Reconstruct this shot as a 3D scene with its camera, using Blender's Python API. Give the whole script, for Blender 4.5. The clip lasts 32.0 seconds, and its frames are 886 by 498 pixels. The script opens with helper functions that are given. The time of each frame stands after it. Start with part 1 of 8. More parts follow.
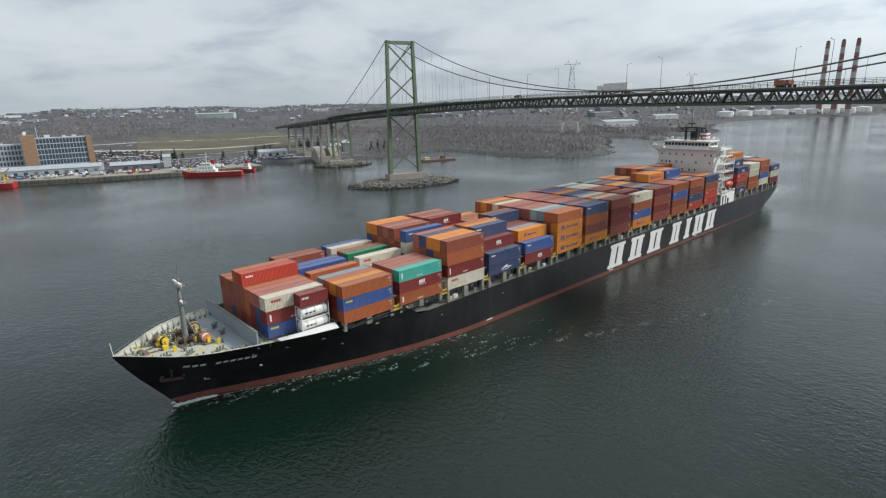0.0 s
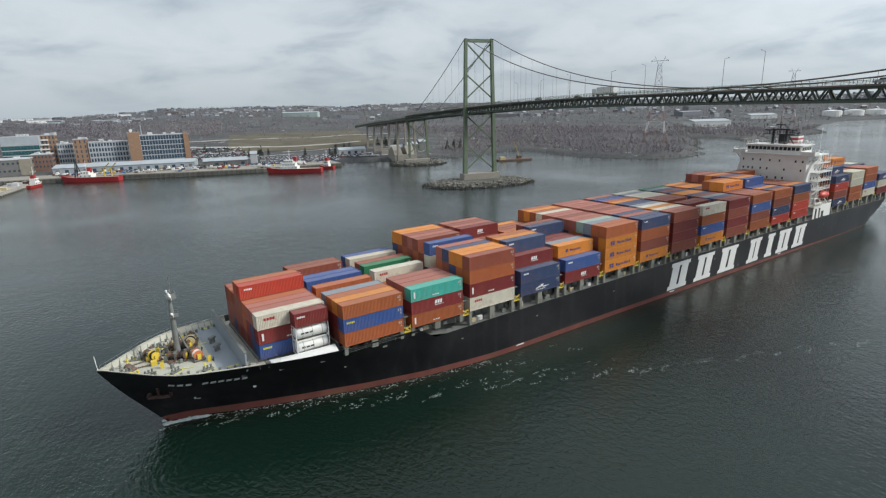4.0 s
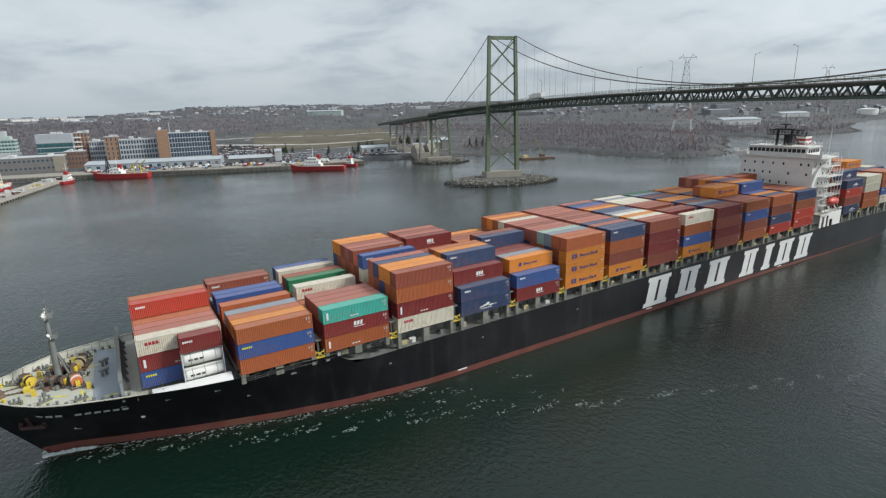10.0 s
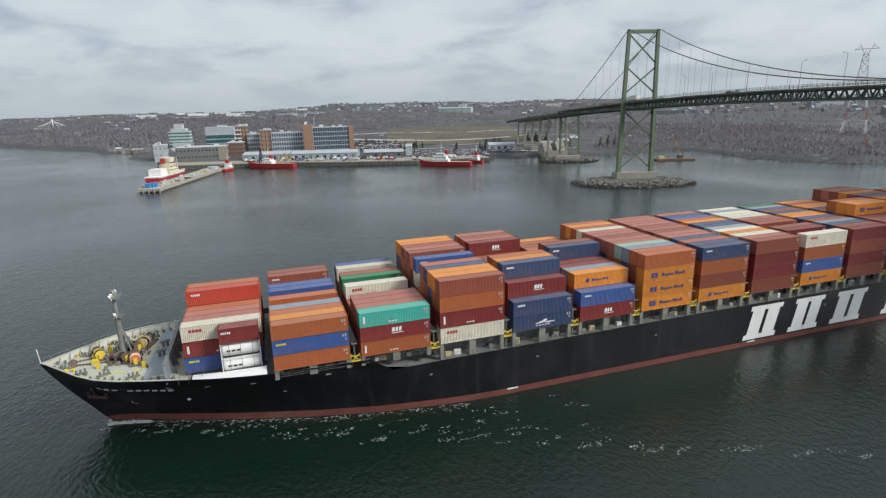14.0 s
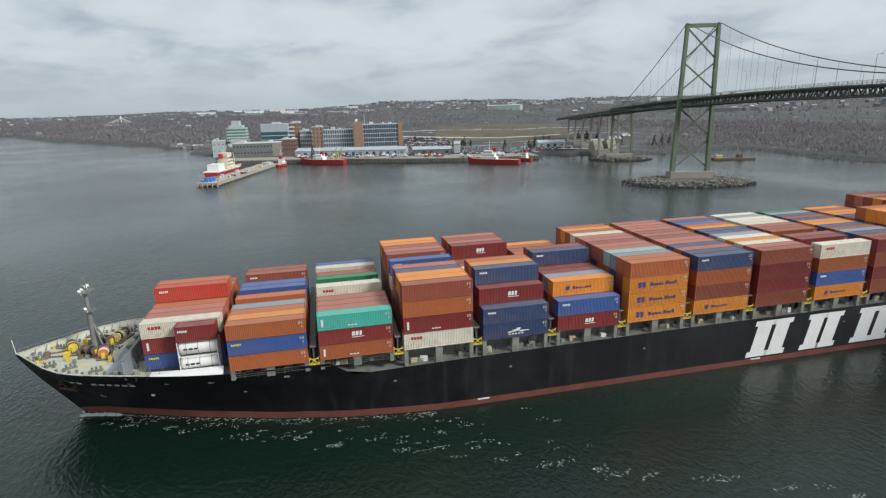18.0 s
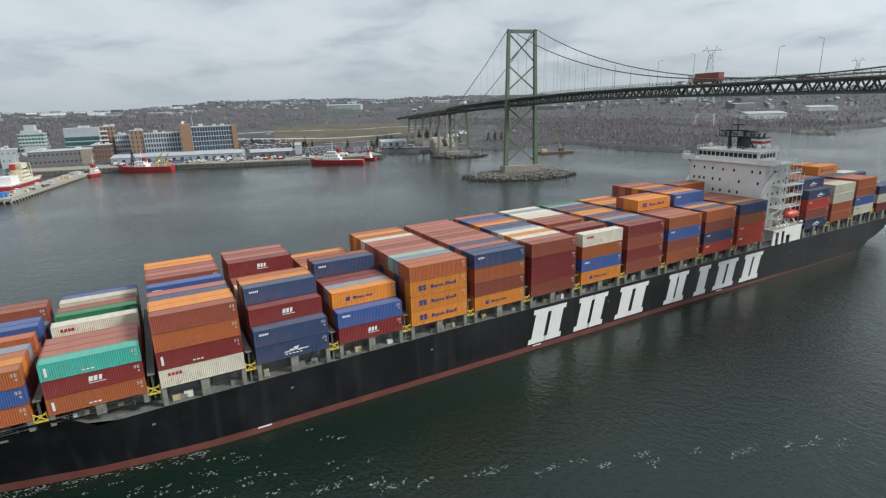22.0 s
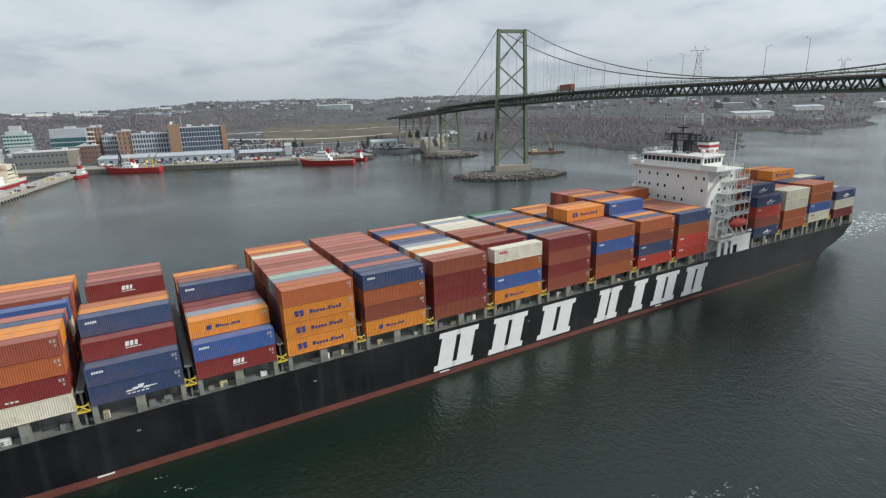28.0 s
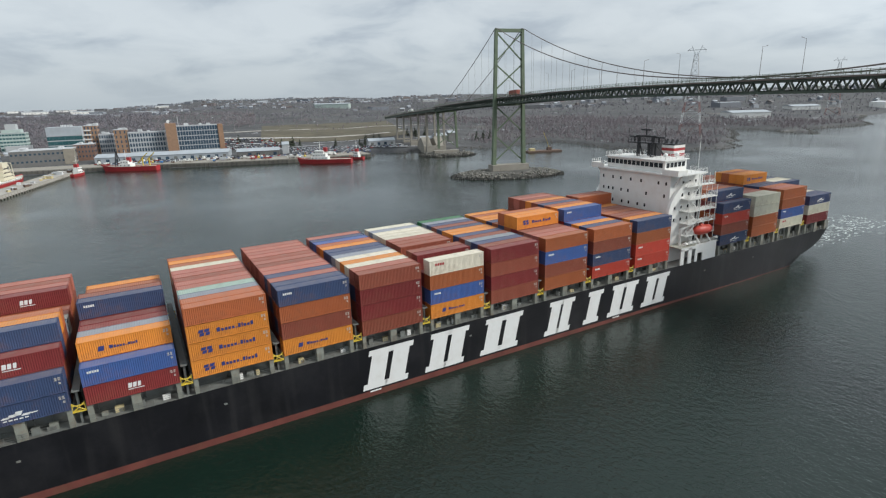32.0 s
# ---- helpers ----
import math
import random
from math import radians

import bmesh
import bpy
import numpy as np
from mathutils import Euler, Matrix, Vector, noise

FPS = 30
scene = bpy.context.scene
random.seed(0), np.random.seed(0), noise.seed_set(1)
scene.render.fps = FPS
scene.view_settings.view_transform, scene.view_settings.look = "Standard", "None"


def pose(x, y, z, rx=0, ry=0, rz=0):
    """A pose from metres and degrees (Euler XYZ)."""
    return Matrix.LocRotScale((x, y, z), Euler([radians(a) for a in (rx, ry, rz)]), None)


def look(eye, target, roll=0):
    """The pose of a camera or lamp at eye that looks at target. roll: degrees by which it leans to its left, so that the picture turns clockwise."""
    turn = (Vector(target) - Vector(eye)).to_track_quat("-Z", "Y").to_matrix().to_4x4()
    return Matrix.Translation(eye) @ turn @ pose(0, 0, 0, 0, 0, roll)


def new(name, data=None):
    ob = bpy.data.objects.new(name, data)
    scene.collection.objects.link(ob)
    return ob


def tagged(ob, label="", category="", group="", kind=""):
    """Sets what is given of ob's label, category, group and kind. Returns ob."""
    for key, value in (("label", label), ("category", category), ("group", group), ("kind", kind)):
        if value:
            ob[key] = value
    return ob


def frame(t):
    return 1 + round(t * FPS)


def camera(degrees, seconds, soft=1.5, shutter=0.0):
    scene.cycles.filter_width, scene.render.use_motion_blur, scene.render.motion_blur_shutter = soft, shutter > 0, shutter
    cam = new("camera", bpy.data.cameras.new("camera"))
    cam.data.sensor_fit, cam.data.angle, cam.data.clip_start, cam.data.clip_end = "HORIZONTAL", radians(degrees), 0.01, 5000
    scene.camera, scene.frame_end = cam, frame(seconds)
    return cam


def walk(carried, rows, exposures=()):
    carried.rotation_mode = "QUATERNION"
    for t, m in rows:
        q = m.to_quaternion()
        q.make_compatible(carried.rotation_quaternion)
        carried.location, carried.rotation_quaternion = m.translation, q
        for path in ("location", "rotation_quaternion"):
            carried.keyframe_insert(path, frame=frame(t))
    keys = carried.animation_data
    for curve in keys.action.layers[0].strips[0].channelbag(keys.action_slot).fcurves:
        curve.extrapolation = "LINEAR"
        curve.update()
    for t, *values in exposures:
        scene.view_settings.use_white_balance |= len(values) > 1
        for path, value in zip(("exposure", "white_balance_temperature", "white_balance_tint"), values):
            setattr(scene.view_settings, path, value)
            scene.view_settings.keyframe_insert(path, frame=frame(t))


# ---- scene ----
cam = camera(79.0, 32.0, soft=1.25)
# seconds, x, y, z, tilt, roll, yaw of the hovering camera
PATH = [
    (0.0, -3.86, -103.26, 53.86, 75.06, 1.48, -41.94),
    (0.5, -3.65, -103.25, 53.75, 75.05, 1.53, -41.12),
    (1.0, -3.43, -103.18, 53.65, 75.02, 1.57, -40.26),
    (1.5, -3.15, -102.96, 53.57, 74.99, 1.61, -39.95),
    (2.0, -2.77, -102.52, 53.53, 74.99, 1.61, -39.77),
    (2.5, -2.26, -101.86, 53.51, 75.01, 1.62, -39.37),
    (3.0, -1.67, -101.10, 53.53, 75.05, 1.60, -38.87),
    (3.5, -1.03, -100.35, 53.56, 75.14, 1.57, -36.20),
    (4.0, -0.45, -99.79, 53.59, 75.19, 1.54, -33.94),
    (4.5, 0.02, -99.41, 53.61, 75.17, 1.51, -33.65),
    (6.5, -0.04, -99.47, 53.38, 75.19, 1.49, -32.35),
    (7.0, -0.12, -99.38, 53.31, 75.18, 1.50, -32.17),
    (7.5, -0.13, -99.33, 53.24, 75.18, 1.49, -32.03),
    (8.0, -0.13, -99.32, 53.16, 75.17, 1.49, -31.88),
    (8.5, -0.12, -99.38, 53.10, 75.17, 1.51, -31.84),
    (9.0, -0.14, -99.47, 53.04, 75.16, 1.55, -31.82),
    (9.5, -0.15, -99.54, 53.01, 75.15, 1.56, -31.87),
    (10.0, -0.23, -99.59, 52.99, 75.11, 1.59, -31.58),
    (10.5, -0.28, -99.60, 52.99, 75.15, 1.56, -29.63),
    (11.0, -0.33, -99.57, 52.99, 75.15, 1.55, -28.32),
    (11.5, -0.37, -99.49, 52.98, 75.17, 1.49, -26.07),
    (12.0, -0.40, -99.42, 52.97, 75.19, 1.41, -23.53),
    (12.5, -0.37, -99.38, 52.94, 75.20, 1.34, -21.58),
    (13.0, -0.36, -99.38, 52.91, 75.18, 1.33, -20.55),
    (13.5, -0.34, -99.38, 52.87, 75.17, 1.32, -19.20),
    (14.0, -0.34, -99.40, 52.84, 75.18, 1.34, -18.30),
    (14.5, -0.34, -99.39, 52.81, 75.19, 1.36, -17.35),
    (16.5, -0.47, -99.48, 52.59, 75.13, 1.31, -14.26),
    (17.0, -0.44, -99.53, 52.56, 75.12, 1.31, -13.78),
    (17.5, -0.46, -99.61, 52.54, 75.09, 1.36, -13.45),
    (18.0, -0.46, -99.70, 52.53, 75.06, 1.38, -13.25),
    (18.5, -0.48, -99.78, 52.54, 75.02, 1.39, -13.30),
    (19.0, -0.46, -99.85, 52.57, 74.96, 1.41, -14.24),
    (19.5, -0.48, -99.94, 52.64, 74.90, 1.45, -15.00),
    (20.0, -0.46, -100.08, 52.74, 74.84, 1.47, -17.15),
    (20.5, -0.51, -100.29, 52.87, 74.79, 1.52, -19.33),
    (21.0, -0.56, -100.57, 52.98, 74.69, 1.55, -24.20),
    (21.5, -0.66, -100.81, 53.08, 74.61, 1.60, -27.93),
    (22.0, -0.66, -100.88, 53.13, 74.56, 1.63, -29.61),
    (22.5, -0.68, -100.84, 53.14, 74.52, 1.67, -30.34),
    (23.0, -0.64, -100.75, 53.12, 74.53, 1.66, -30.28),
    (23.5, -0.64, -100.69, 53.08, 74.51, 1.64, -30.37),
    (24.0, -0.61, -100.65, 53.05, 74.51, 1.61, -30.32),
    (24.5, -0.62, -100.62, 53.02, 74.51, 1.65, -30.43),
    (25.0, -0.57, -100.60, 53.00, 74.54, 1.65, -30.49),
    (25.5, -0.58, -100.57, 52.98, 74.55, 1.68, -30.49),
    (27.5, -0.42, -100.61, 53.03, 74.53, 1.71, -30.54),
    (28.0, -0.34, -100.60, 53.02, 74.54, 1.71, -30.58),
    (28.5, -0.33, -100.62, 53.00, 74.53, 1.72, -30.55),
    (29.0, -0.29, -100.67, 53.00, 74.52, 1.70, -30.65),
    (29.5, -0.31, -100.77, 53.00, 74.50, 1.69, -30.70),
    (30.0, -0.29, -100.87, 53.01, 74.49, 1.67, -30.77),
    (30.5, -0.31, -100.92, 53.03, 74.46, 1.67, -30.76),
    (31.0, -0.31, -100.94, 53.06, 74.44, 1.63, -30.80),
    (31.5, -0.32, -100.93, 53.10, 74.42, 1.62, -30.79),
    (32.0, -0.28, -100.91, 53.13, 74.42, 1.61, -30.81),
]
walk(cam, [(t, pose(x, y, z, rx, ry, rz)) for t, x, y, z, rx, ry, rz in PATH], [(0.0, 0.09, 6290, 6.5), (32.0, 0.09, 6290, 6.5)])

# ---- daylight: bright overcast, soft sun behind the camera's right ----
SUN_EL, SUN_AZ = 38.0, 130.0  # the azimuth runs clockwise from +y


def make_world():
    w = bpy.data.worlds.new("overcast_sky")
    scene.world = w
    w.use_nodes = True
    nt = w.node_tree
    nt.nodes.clear()
    N, L = nt.nodes.new, nt.links.new
    out, bg = N("ShaderNodeOutputWorld"), N("ShaderNodeBackground")
    sky = N("ShaderNodeTexSky")
    sky.sky_type, sky.sun_disc = "NISHITA", False
    sky.sun_elevation, sky.sun_rotation = radians(SUN_EL), radians(SUN_AZ)
    sky.air_density, sky.dust_density, sky.ozone_density = 1.0, 2.0, 1.0
    co = N("ShaderNodeTexCoord")
    sep = N("ShaderNodeSeparateXYZ")
    L(co.outputs["Generated"], sep.inputs[0])
    # a flat cloud deck: direction divided by its height
    h = N("ShaderNodeMath"); h.operation = "MAXIMUM"; h.inputs[1].default_value = 0.0
    L(sep.outputs[2], h.inputs[0])
    h2 = N("ShaderNodeMath"); h2.operation = "ADD"; h2.inputs[1].default_value = 0.26
    L(h.outputs[0], h2.inputs[0])
    div = N("ShaderNodeVectorMath"); div.operation = "DIVIDE"
    comb = N("ShaderNodeCombineXYZ")
    for i in range(3):
        L(h2.outputs[0], comb.inputs[i])
    L(co.outputs["Generated"], div.inputs[0]); L(comb.outputs[0], div.inputs[1])
    n1 = N("ShaderNodeTexNoise"); n1.inputs["Scale"].default_value = 2.3; n1.inputs["Detail"].default_value = 7.0
    n1.inputs["Roughness"].default_value = 0.53; n1.inputs["Distortion"].default_value = 0.3
    L(div.outputs[0], n1.inputs["Vector"])
    n2 = N("ShaderNodeTexNoise"); n2.inputs["Scale"].default_value = 0.8; n2.inputs["Detail"].default_value = 4.0
    L(div.outputs[0], n2.inputs["Vector"])
    add = N("ShaderNodeMath"); add.operation = "MULTIPLY_ADD"; add.inputs[1].default_value = 0.40
    L(n2.outputs[0], add.inputs[0]); L(n1.outputs[0], add.inputs[2])
    ramp = N("ShaderNodeValToRGB")
    e = ramp.color_ramp.elements
    e[0].position, e[0].color = 0.57, (0.672, 0.705, 0.740, 1)
    e[1].position, e[1].color = 0.90, (0.420, 0.462, 0.522, 1)
    e.new(0.70).color = (0.615, 0.651, 0.692, 1)
    e.new(0.76).color = (0.550, 0.592, 0.642, 1)
    e.new(0.82).color = (0.490, 0.532, 0.590, 1)
    L(add.outputs[0], ramp.inputs[0])
    # the deck thins to even grey above the horizon, and is brighter round the veiled sun
    low = N("ShaderNodeMapRange"); low.inputs["From Min"].default_value, low.inputs["From Max"].default_value = 0.0, 0.10
    low.inputs["To Min"].default_value, low.inputs["To Max"].default_value = 0.85, 0.0
    L(h.outputs[0], low.inputs["Value"])
    hor = N("ShaderNodeMixRGB"); hor.inputs[2].default_value = (0.470, 0.515, 0.556, 1)
    L(low.outputs[0], hor.inputs[0]); L(ramp.outputs[0], hor.inputs[1])
    dot = N("ShaderNodeVectorMath"); dot.operation = "DOT_PRODUCT"
    az, el = radians(SUN_AZ), radians(SUN_EL)
    dot.inputs[1].default_value = (math.sin(az) * math.cos(el), math.cos(az) * math.cos(el), math.sin(el))
    L(co.outputs["Generated"], dot.inputs[0])
    veil = N("ShaderNodeMapRange"); veil.interpolation_type = "SMOOTHSTEP"
    veil.inputs["From Min"].default_value, veil.inputs["From Max"].default_value = 0.15, 1.0
    veil.inputs["To Min"].default_value, veil.inputs["To Max"].default_value = 8.5, 14.0
    L(dot.outputs["Value"], veil.inputs["Value"])
    cl = N("ShaderNodeVectorMath"); cl.operation = "SCALE"
    L(hor.outputs[0], cl.inputs[0]); L(veil.outputs[0], cl.inputs["Scale"])
    mix = N("ShaderNodeMixRGB"); mix.inputs[0].default_value = 0.93
    L(sky.outputs[0], mix.inputs[1]); L(cl.outputs[0], mix.inputs[2])
    L(mix.outputs[0], bg.inputs[0])
    bg.inputs[1].default_value = 0.112
    L(bg.outputs[0], out.inputs[0])


make_world()
sun = new("sun", bpy.data.lights.new("sun", "SUN"))
sun.data.energy, sun.data.angle, sun.data.color = 3.1, radians(12), (1.0, 0.95, 0.88)
sun.matrix_world = look((0, 0, 0), (-math.sin(radians(SUN_AZ)) * math.cos(radians(SUN_EL)), -math.cos(radians(SUN_AZ)) * math.cos(radians(SUN_EL)), -math.sin(radians(SUN_EL))))


# ---- materials ----
def material(name, color, rough=0.6, metal=0.0, var=0.12, scale=0.6, bump=0.0, bump_scale=8.0, dirt=None, dirt_amount=0.4, dirt_scale=0.15, spec=0.5):
    """A surface with two scales of variation, optional stains and relief; sizes in metres."""
    m = bpy.data.materials.new(name)
    m.use_nodes = True
    nt = m.node_tree
    N, L = nt.nodes.new, nt.links.new
    b = nt.nodes["Principled BSDF"]
    b.inputs["Roughness"].default_value, b.inputs["Metallic"].default_value = rough, metal
    b.inputs["Specular IOR Level"].default_value = spec
    co = N("ShaderNodeTexCoord")
    n = N("ShaderNodeTexNoise"); n.inputs["Scale"].default_value = scale; n.inputs["Detail"].default_value = 6.0
    L(co.outputs["Object"], n.inputs["Vector"])
    hsv = N("ShaderNodeHueSaturation")
    if color == "object":
        info = N("ShaderNodeObjectInfo")
        L(info.outputs["Color"], hsv.inputs["Color"])
    else:
        hsv.inputs["Color"].default_value = (*color, 1)
    mr = N("ShaderNodeMapRange")
    mr.inputs["From Min"].default_value, mr.inputs["From Max"].default_value = 0.25, 0.75
    mr.inputs["To Min"].default_value, mr.inputs["To Max"].default_value = 1 - var, 1 + var
    L(n.outputs[0], mr.inputs["Value"]); L(mr.outputs[0], hsv.inputs["Value"])
    last = hsv.outputs[0]
    if dirt:
        n2 = N("ShaderNodeTexNoise"); n2.inputs["Scale"].default_value = dirt_scale; n2.inputs["Detail"].default_value = 9.0
        n2.inputs["Roughness"].default_value = 0.7
        L(co.outputs["Object"], n2.inputs["Vector"])
        r = N("ShaderNodeMapRange")
        r.inputs["From Min"].default_value, r.inputs["From Max"].default_value = 0.48, 0.72
        r.inputs["To Max"].default_value = dirt_amount
        L(n2.outputs[0], r.inputs["Value"])
        mx = N("ShaderNodeMixRGB")
        mx.inputs[2].default_value = (*dirt, 1)
        L(r.outputs[0], mx.inputs[0]); L(last, mx.inputs[1])
        last = mx.outputs[0]
    L(last, b.inputs["Base Color"])
    if bump:
        n3 = N("ShaderNodeTexNoise"); n3.inputs["Scale"].default_value = bump_scale; n3.inputs["Detail"].default_value = 5.0
        L(co.outputs["Object"], n3.inputs["Vector"])
        bp = N("ShaderNodeBump"); bp.inputs["Strength"].default_value = bump; bp.inputs["Distance"].default_value = 0.1
        L(n3.outputs[0], bp.inputs["Height"]); L(bp.outputs[0], b.inputs["Normal"])
    return m


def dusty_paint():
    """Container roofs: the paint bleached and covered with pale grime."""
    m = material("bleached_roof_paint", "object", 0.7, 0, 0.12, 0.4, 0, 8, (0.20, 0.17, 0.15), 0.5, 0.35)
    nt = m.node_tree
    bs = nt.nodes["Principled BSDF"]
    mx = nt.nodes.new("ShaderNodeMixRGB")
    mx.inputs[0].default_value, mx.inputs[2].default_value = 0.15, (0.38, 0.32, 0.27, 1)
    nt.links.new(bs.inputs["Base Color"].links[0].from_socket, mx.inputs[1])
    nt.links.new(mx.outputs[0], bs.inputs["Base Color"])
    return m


def water_material():
    m = bpy.data.materials.new("harbour_water")
    m.use_nodes = True
    nt = m.node_tree
    N, L = nt.nodes.new, nt.links.new
    b = nt.nodes["Principled BSDF"]
    b.inputs["Base Color"].default_value = (0.012, 0.030, 0.024, 1)
    b.inputs["Roughness"].default_value, b.inputs["IOR"].default_value = 0.06, 1.44
    co = N("ShaderNodeTexCoord")
    mp = N("ShaderNodeMapping"); mp.inputs["Rotation"].default_value = (0, 0, radians(28)); mp.inputs["Scale"].default_value = (1.0, 0.6, 1.0)
    L(co.outputs["Object"], mp.inputs["Vector"])
    # wind patches: calm and rippled water
    gust = N("ShaderNodeTexNoise"); gust.inputs["Scale"].default_value = 0.009; gust.inputs["Detail"].default_value = 3.0
    L(co.outputs["Object"], gust.inputs["Vector"])
    calm = N("ShaderNodeMapRange"); calm.inputs["From Min"].default_value, calm.inputs["From Max"].default_value = 0.38, 0.62
    calm.inputs["To Min"].default_value, calm.inputs["To Max"].default_value = 0.42, 1.1
    L(gust.outputs[0], calm.inputs["Value"])
    prev = None
    for sc, dist, det in ((0.035, 0.30, 3.0), (0.30, 0.20, 4.0), (1.2, 0.165, 4.0), (3.2, 0.062, 3.0)):
        n = N("ShaderNodeTexNoise"); n.inputs["Scale"].default_value = sc; n.inputs["Detail"].default_value = det
        n.inputs["Roughness"].default_value = 0.6
        L(mp.outputs[0], n.inputs["Vector"])
        bp = N("ShaderNodeBump"); bp.inputs["Distance"].default_value = dist
        L(calm.outputs[0], bp.inputs["Strength"])
        L(n.outputs[0], bp.inputs["Height"])
        if prev:
            L(prev.outputs[0], bp.inputs["Normal"])
        prev = bp
    L(prev.outputs[0], b.inputs["Normal"])
    # plankton-green and murkier patches
    n = N("ShaderNodeTexNoise"); n.inputs["Scale"].default_value = 0.02; n.inputs["Detail"].default_value = 4.0
    L(co.outputs["Object"], n.inputs["Vector"])
    r = N("ShaderNodeValToRGB")
    r.color_ramp.elements[0].color = (0.0030, 0.0090, 0.0064, 1)
    r.color_ramp.elements[1].color = (0.0068, 0.0190, 0.0132, 1)
    L(n.outputs[0], r.inputs[0]); L(r.outputs[0], b.inputs["Base Color"])
    return m


def hull_paint():
    """Black paint with scuffed grey patches and upright weather streaks."""
    m = material("black_hull_paint", (0.008, 0.008, 0.010), 0.42, 0, 0.35, 0.15, 0.03, 0.6, (0.034, 0.033, 0.035), 0.45, 0.10, spec=0.28)
    nt = m.node_tree
    N, L = nt.nodes.new, nt.links.new
    bs = nt.nodes["Principled BSDF"]
    co, mp = N("ShaderNodeTexCoord"), N("ShaderNodeMapping")
    mp.inputs["Scale"].default_value = (0.55, 0.55, 0.04)
    L(co.outputs["Object"], mp.inputs["Vector"])
    n = N("ShaderNodeTexNoise"); n.inputs["Scale"].default_value = 1.0; n.inputs["Detail"].default_value = 8.0
    L(mp.outputs[0], n.inputs["Vector"])
    r = N("ShaderNodeMapRange"); r.inputs["From Min"].default_value, r.inputs["From Max"].default_value = 0.52, 0.80
    r.inputs["To Max"].default_value = 0.35
    L(n.outputs[0], r.inputs["Value"])
    mx = N("ShaderNodeMixRGB"); mx.inputs[2].default_value = (0.050, 0.048, 0.048, 1)
    L(r.outputs[0], mx.inputs[0]); L(bs.inputs["Base Color"].links[0].from_socket, mx.inputs[1])
    L(mx.outputs[0], bs.inputs["Base Color"])
    return m


M = {
    "water": water_material(),
    "paint": material("container_paint", "object", 0.5, 0, 0.10, 0.5, 0.0, 8, (0.16, 0.075, 0.045), 0.45, 0.55),
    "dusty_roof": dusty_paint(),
    "hull": hull_paint(),
    "boot": material("red_boot_topping", (0.125, 0.034, 0.026), 0.65, 0, 0.3, 0.3, 0, 4, (0.12, 0.065, 0.035), 0.75, 0.25),
    "white_hull": material("white_letter_paint", (0.68, 0.68, 0.67), 0.5, 0, 0.04, 0.3, 0, 4, (0.42, 0.38, 0.34), 0.35, 0.3),
    "deck": material("pale_cream_deck_paint", (0.41, 0.41, 0.35), 0.7, 0, 0.12, 0.5, 0, 4, (0.22, 0.16, 0.11), 0.5, 0.25),
    "ship_grey": material("grey_ship_steel", (0.155, 0.165, 0.155), 0.6, 0, 0.2, 0.5, 0, 4, (0.15, 0.10, 0.07), 0.55, 0.4),
    "blue_grey": material("blue_grey_bulkhead_paint", (0.24, 0.27, 0.30), 0.55, 0, 0.12, 0.4, 0, 4, (0.10, 0.09, 0.08), 0.3, 0.4),
    "white": material("white_ship_paint", (0.72, 0.715, 0.69), 0.45, 0, 0.05, 0.4, 0, 4, (0.50, 0.40, 0.30), 0.25, 0.35),
    "glass": material("dark_window_glass", (0.015, 0.018, 0.022), 0.08, 0, 0.2, 0.5),
    "black": material("black_mast_paint", (0.02, 0.02, 0.023), 0.5, 0, 0.2, 0.5),
    "yellow": material("yellow_safety_paint", (0.62, 0.46, 0.05), 0.55, 0, 0.15, 1.0, 0, 4, (0.2, 0.12, 0.05), 0.5, 0.8),
    "rust": material("rusted_machinery", (0.12, 0.078, 0.058), 0.8, 0, 0.35, 1.5),
    "rope": material("mooring_rope", (0.48, 0.40, 0.22), 0.9, 0, 0.2, 3.0),
    "orange_boat": material("orange_red_lifeboat", (0.50, 0.06, 0.04), 0.4, 0, 0.08, 0.5),
    "red": material("signal_red_paint", (0.36, 0.030, 0.034), 0.45, 0, 0.1, 0.4, 0, 4, (0.15, 0.03, 0.03), 0.4, 0.3),
    "bridge": material("green_bridge_steel", (0.125, 0.165, 0.105), 0.65, 0, 0.15, 0.3, 0, 4, (0.12, 0.10, 0.08), 0.4, 0.2),
    "truss": material("dark_green_truss_steel", (0.060, 0.080, 0.062), 0.7, 0, 0.2, 0.2),
    "cable": material("dark_cable", (0.15, 0.12, 0.105), 0.6, 0, 0.2, 0.2),
    "asphalt": material("asphalt", (0.055, 0.055, 0.058), 0.9, 0, 0.2, 0.3, 0.3, 3.0, (0.12, 0.12, 0.115), 0.4, 0.05),
    "concrete": material("weathered_concrete", (0.27, 0.25, 0.215), 0.85, 0, 0.12, 0.3, 0.2, 2.0, (0.17, 0.15, 0.12), 0.5, 0.15),
    "rock": material("grey_rock", (0.095, 0.09, 0.082), 0.9, 0, 0.4, 0.4, 0.5, 3.0, (0.05, 0.05, 0.045), 0.6, 0.2),
    "foam": material("white_foam", (0.46, 0.50, 0.49), 0.8, 0, 0.1, 0.8),
}


# ---- mesh helpers ----
def mesh_of(name, verts, faces, smooth=False):
    me = bpy.data.meshes.new(name)
    me.from_pydata([tuple(v) for v in verts], [], faces)
    if smooth:
        for p in me.polygons:
            p.use_smooth = True
    return me


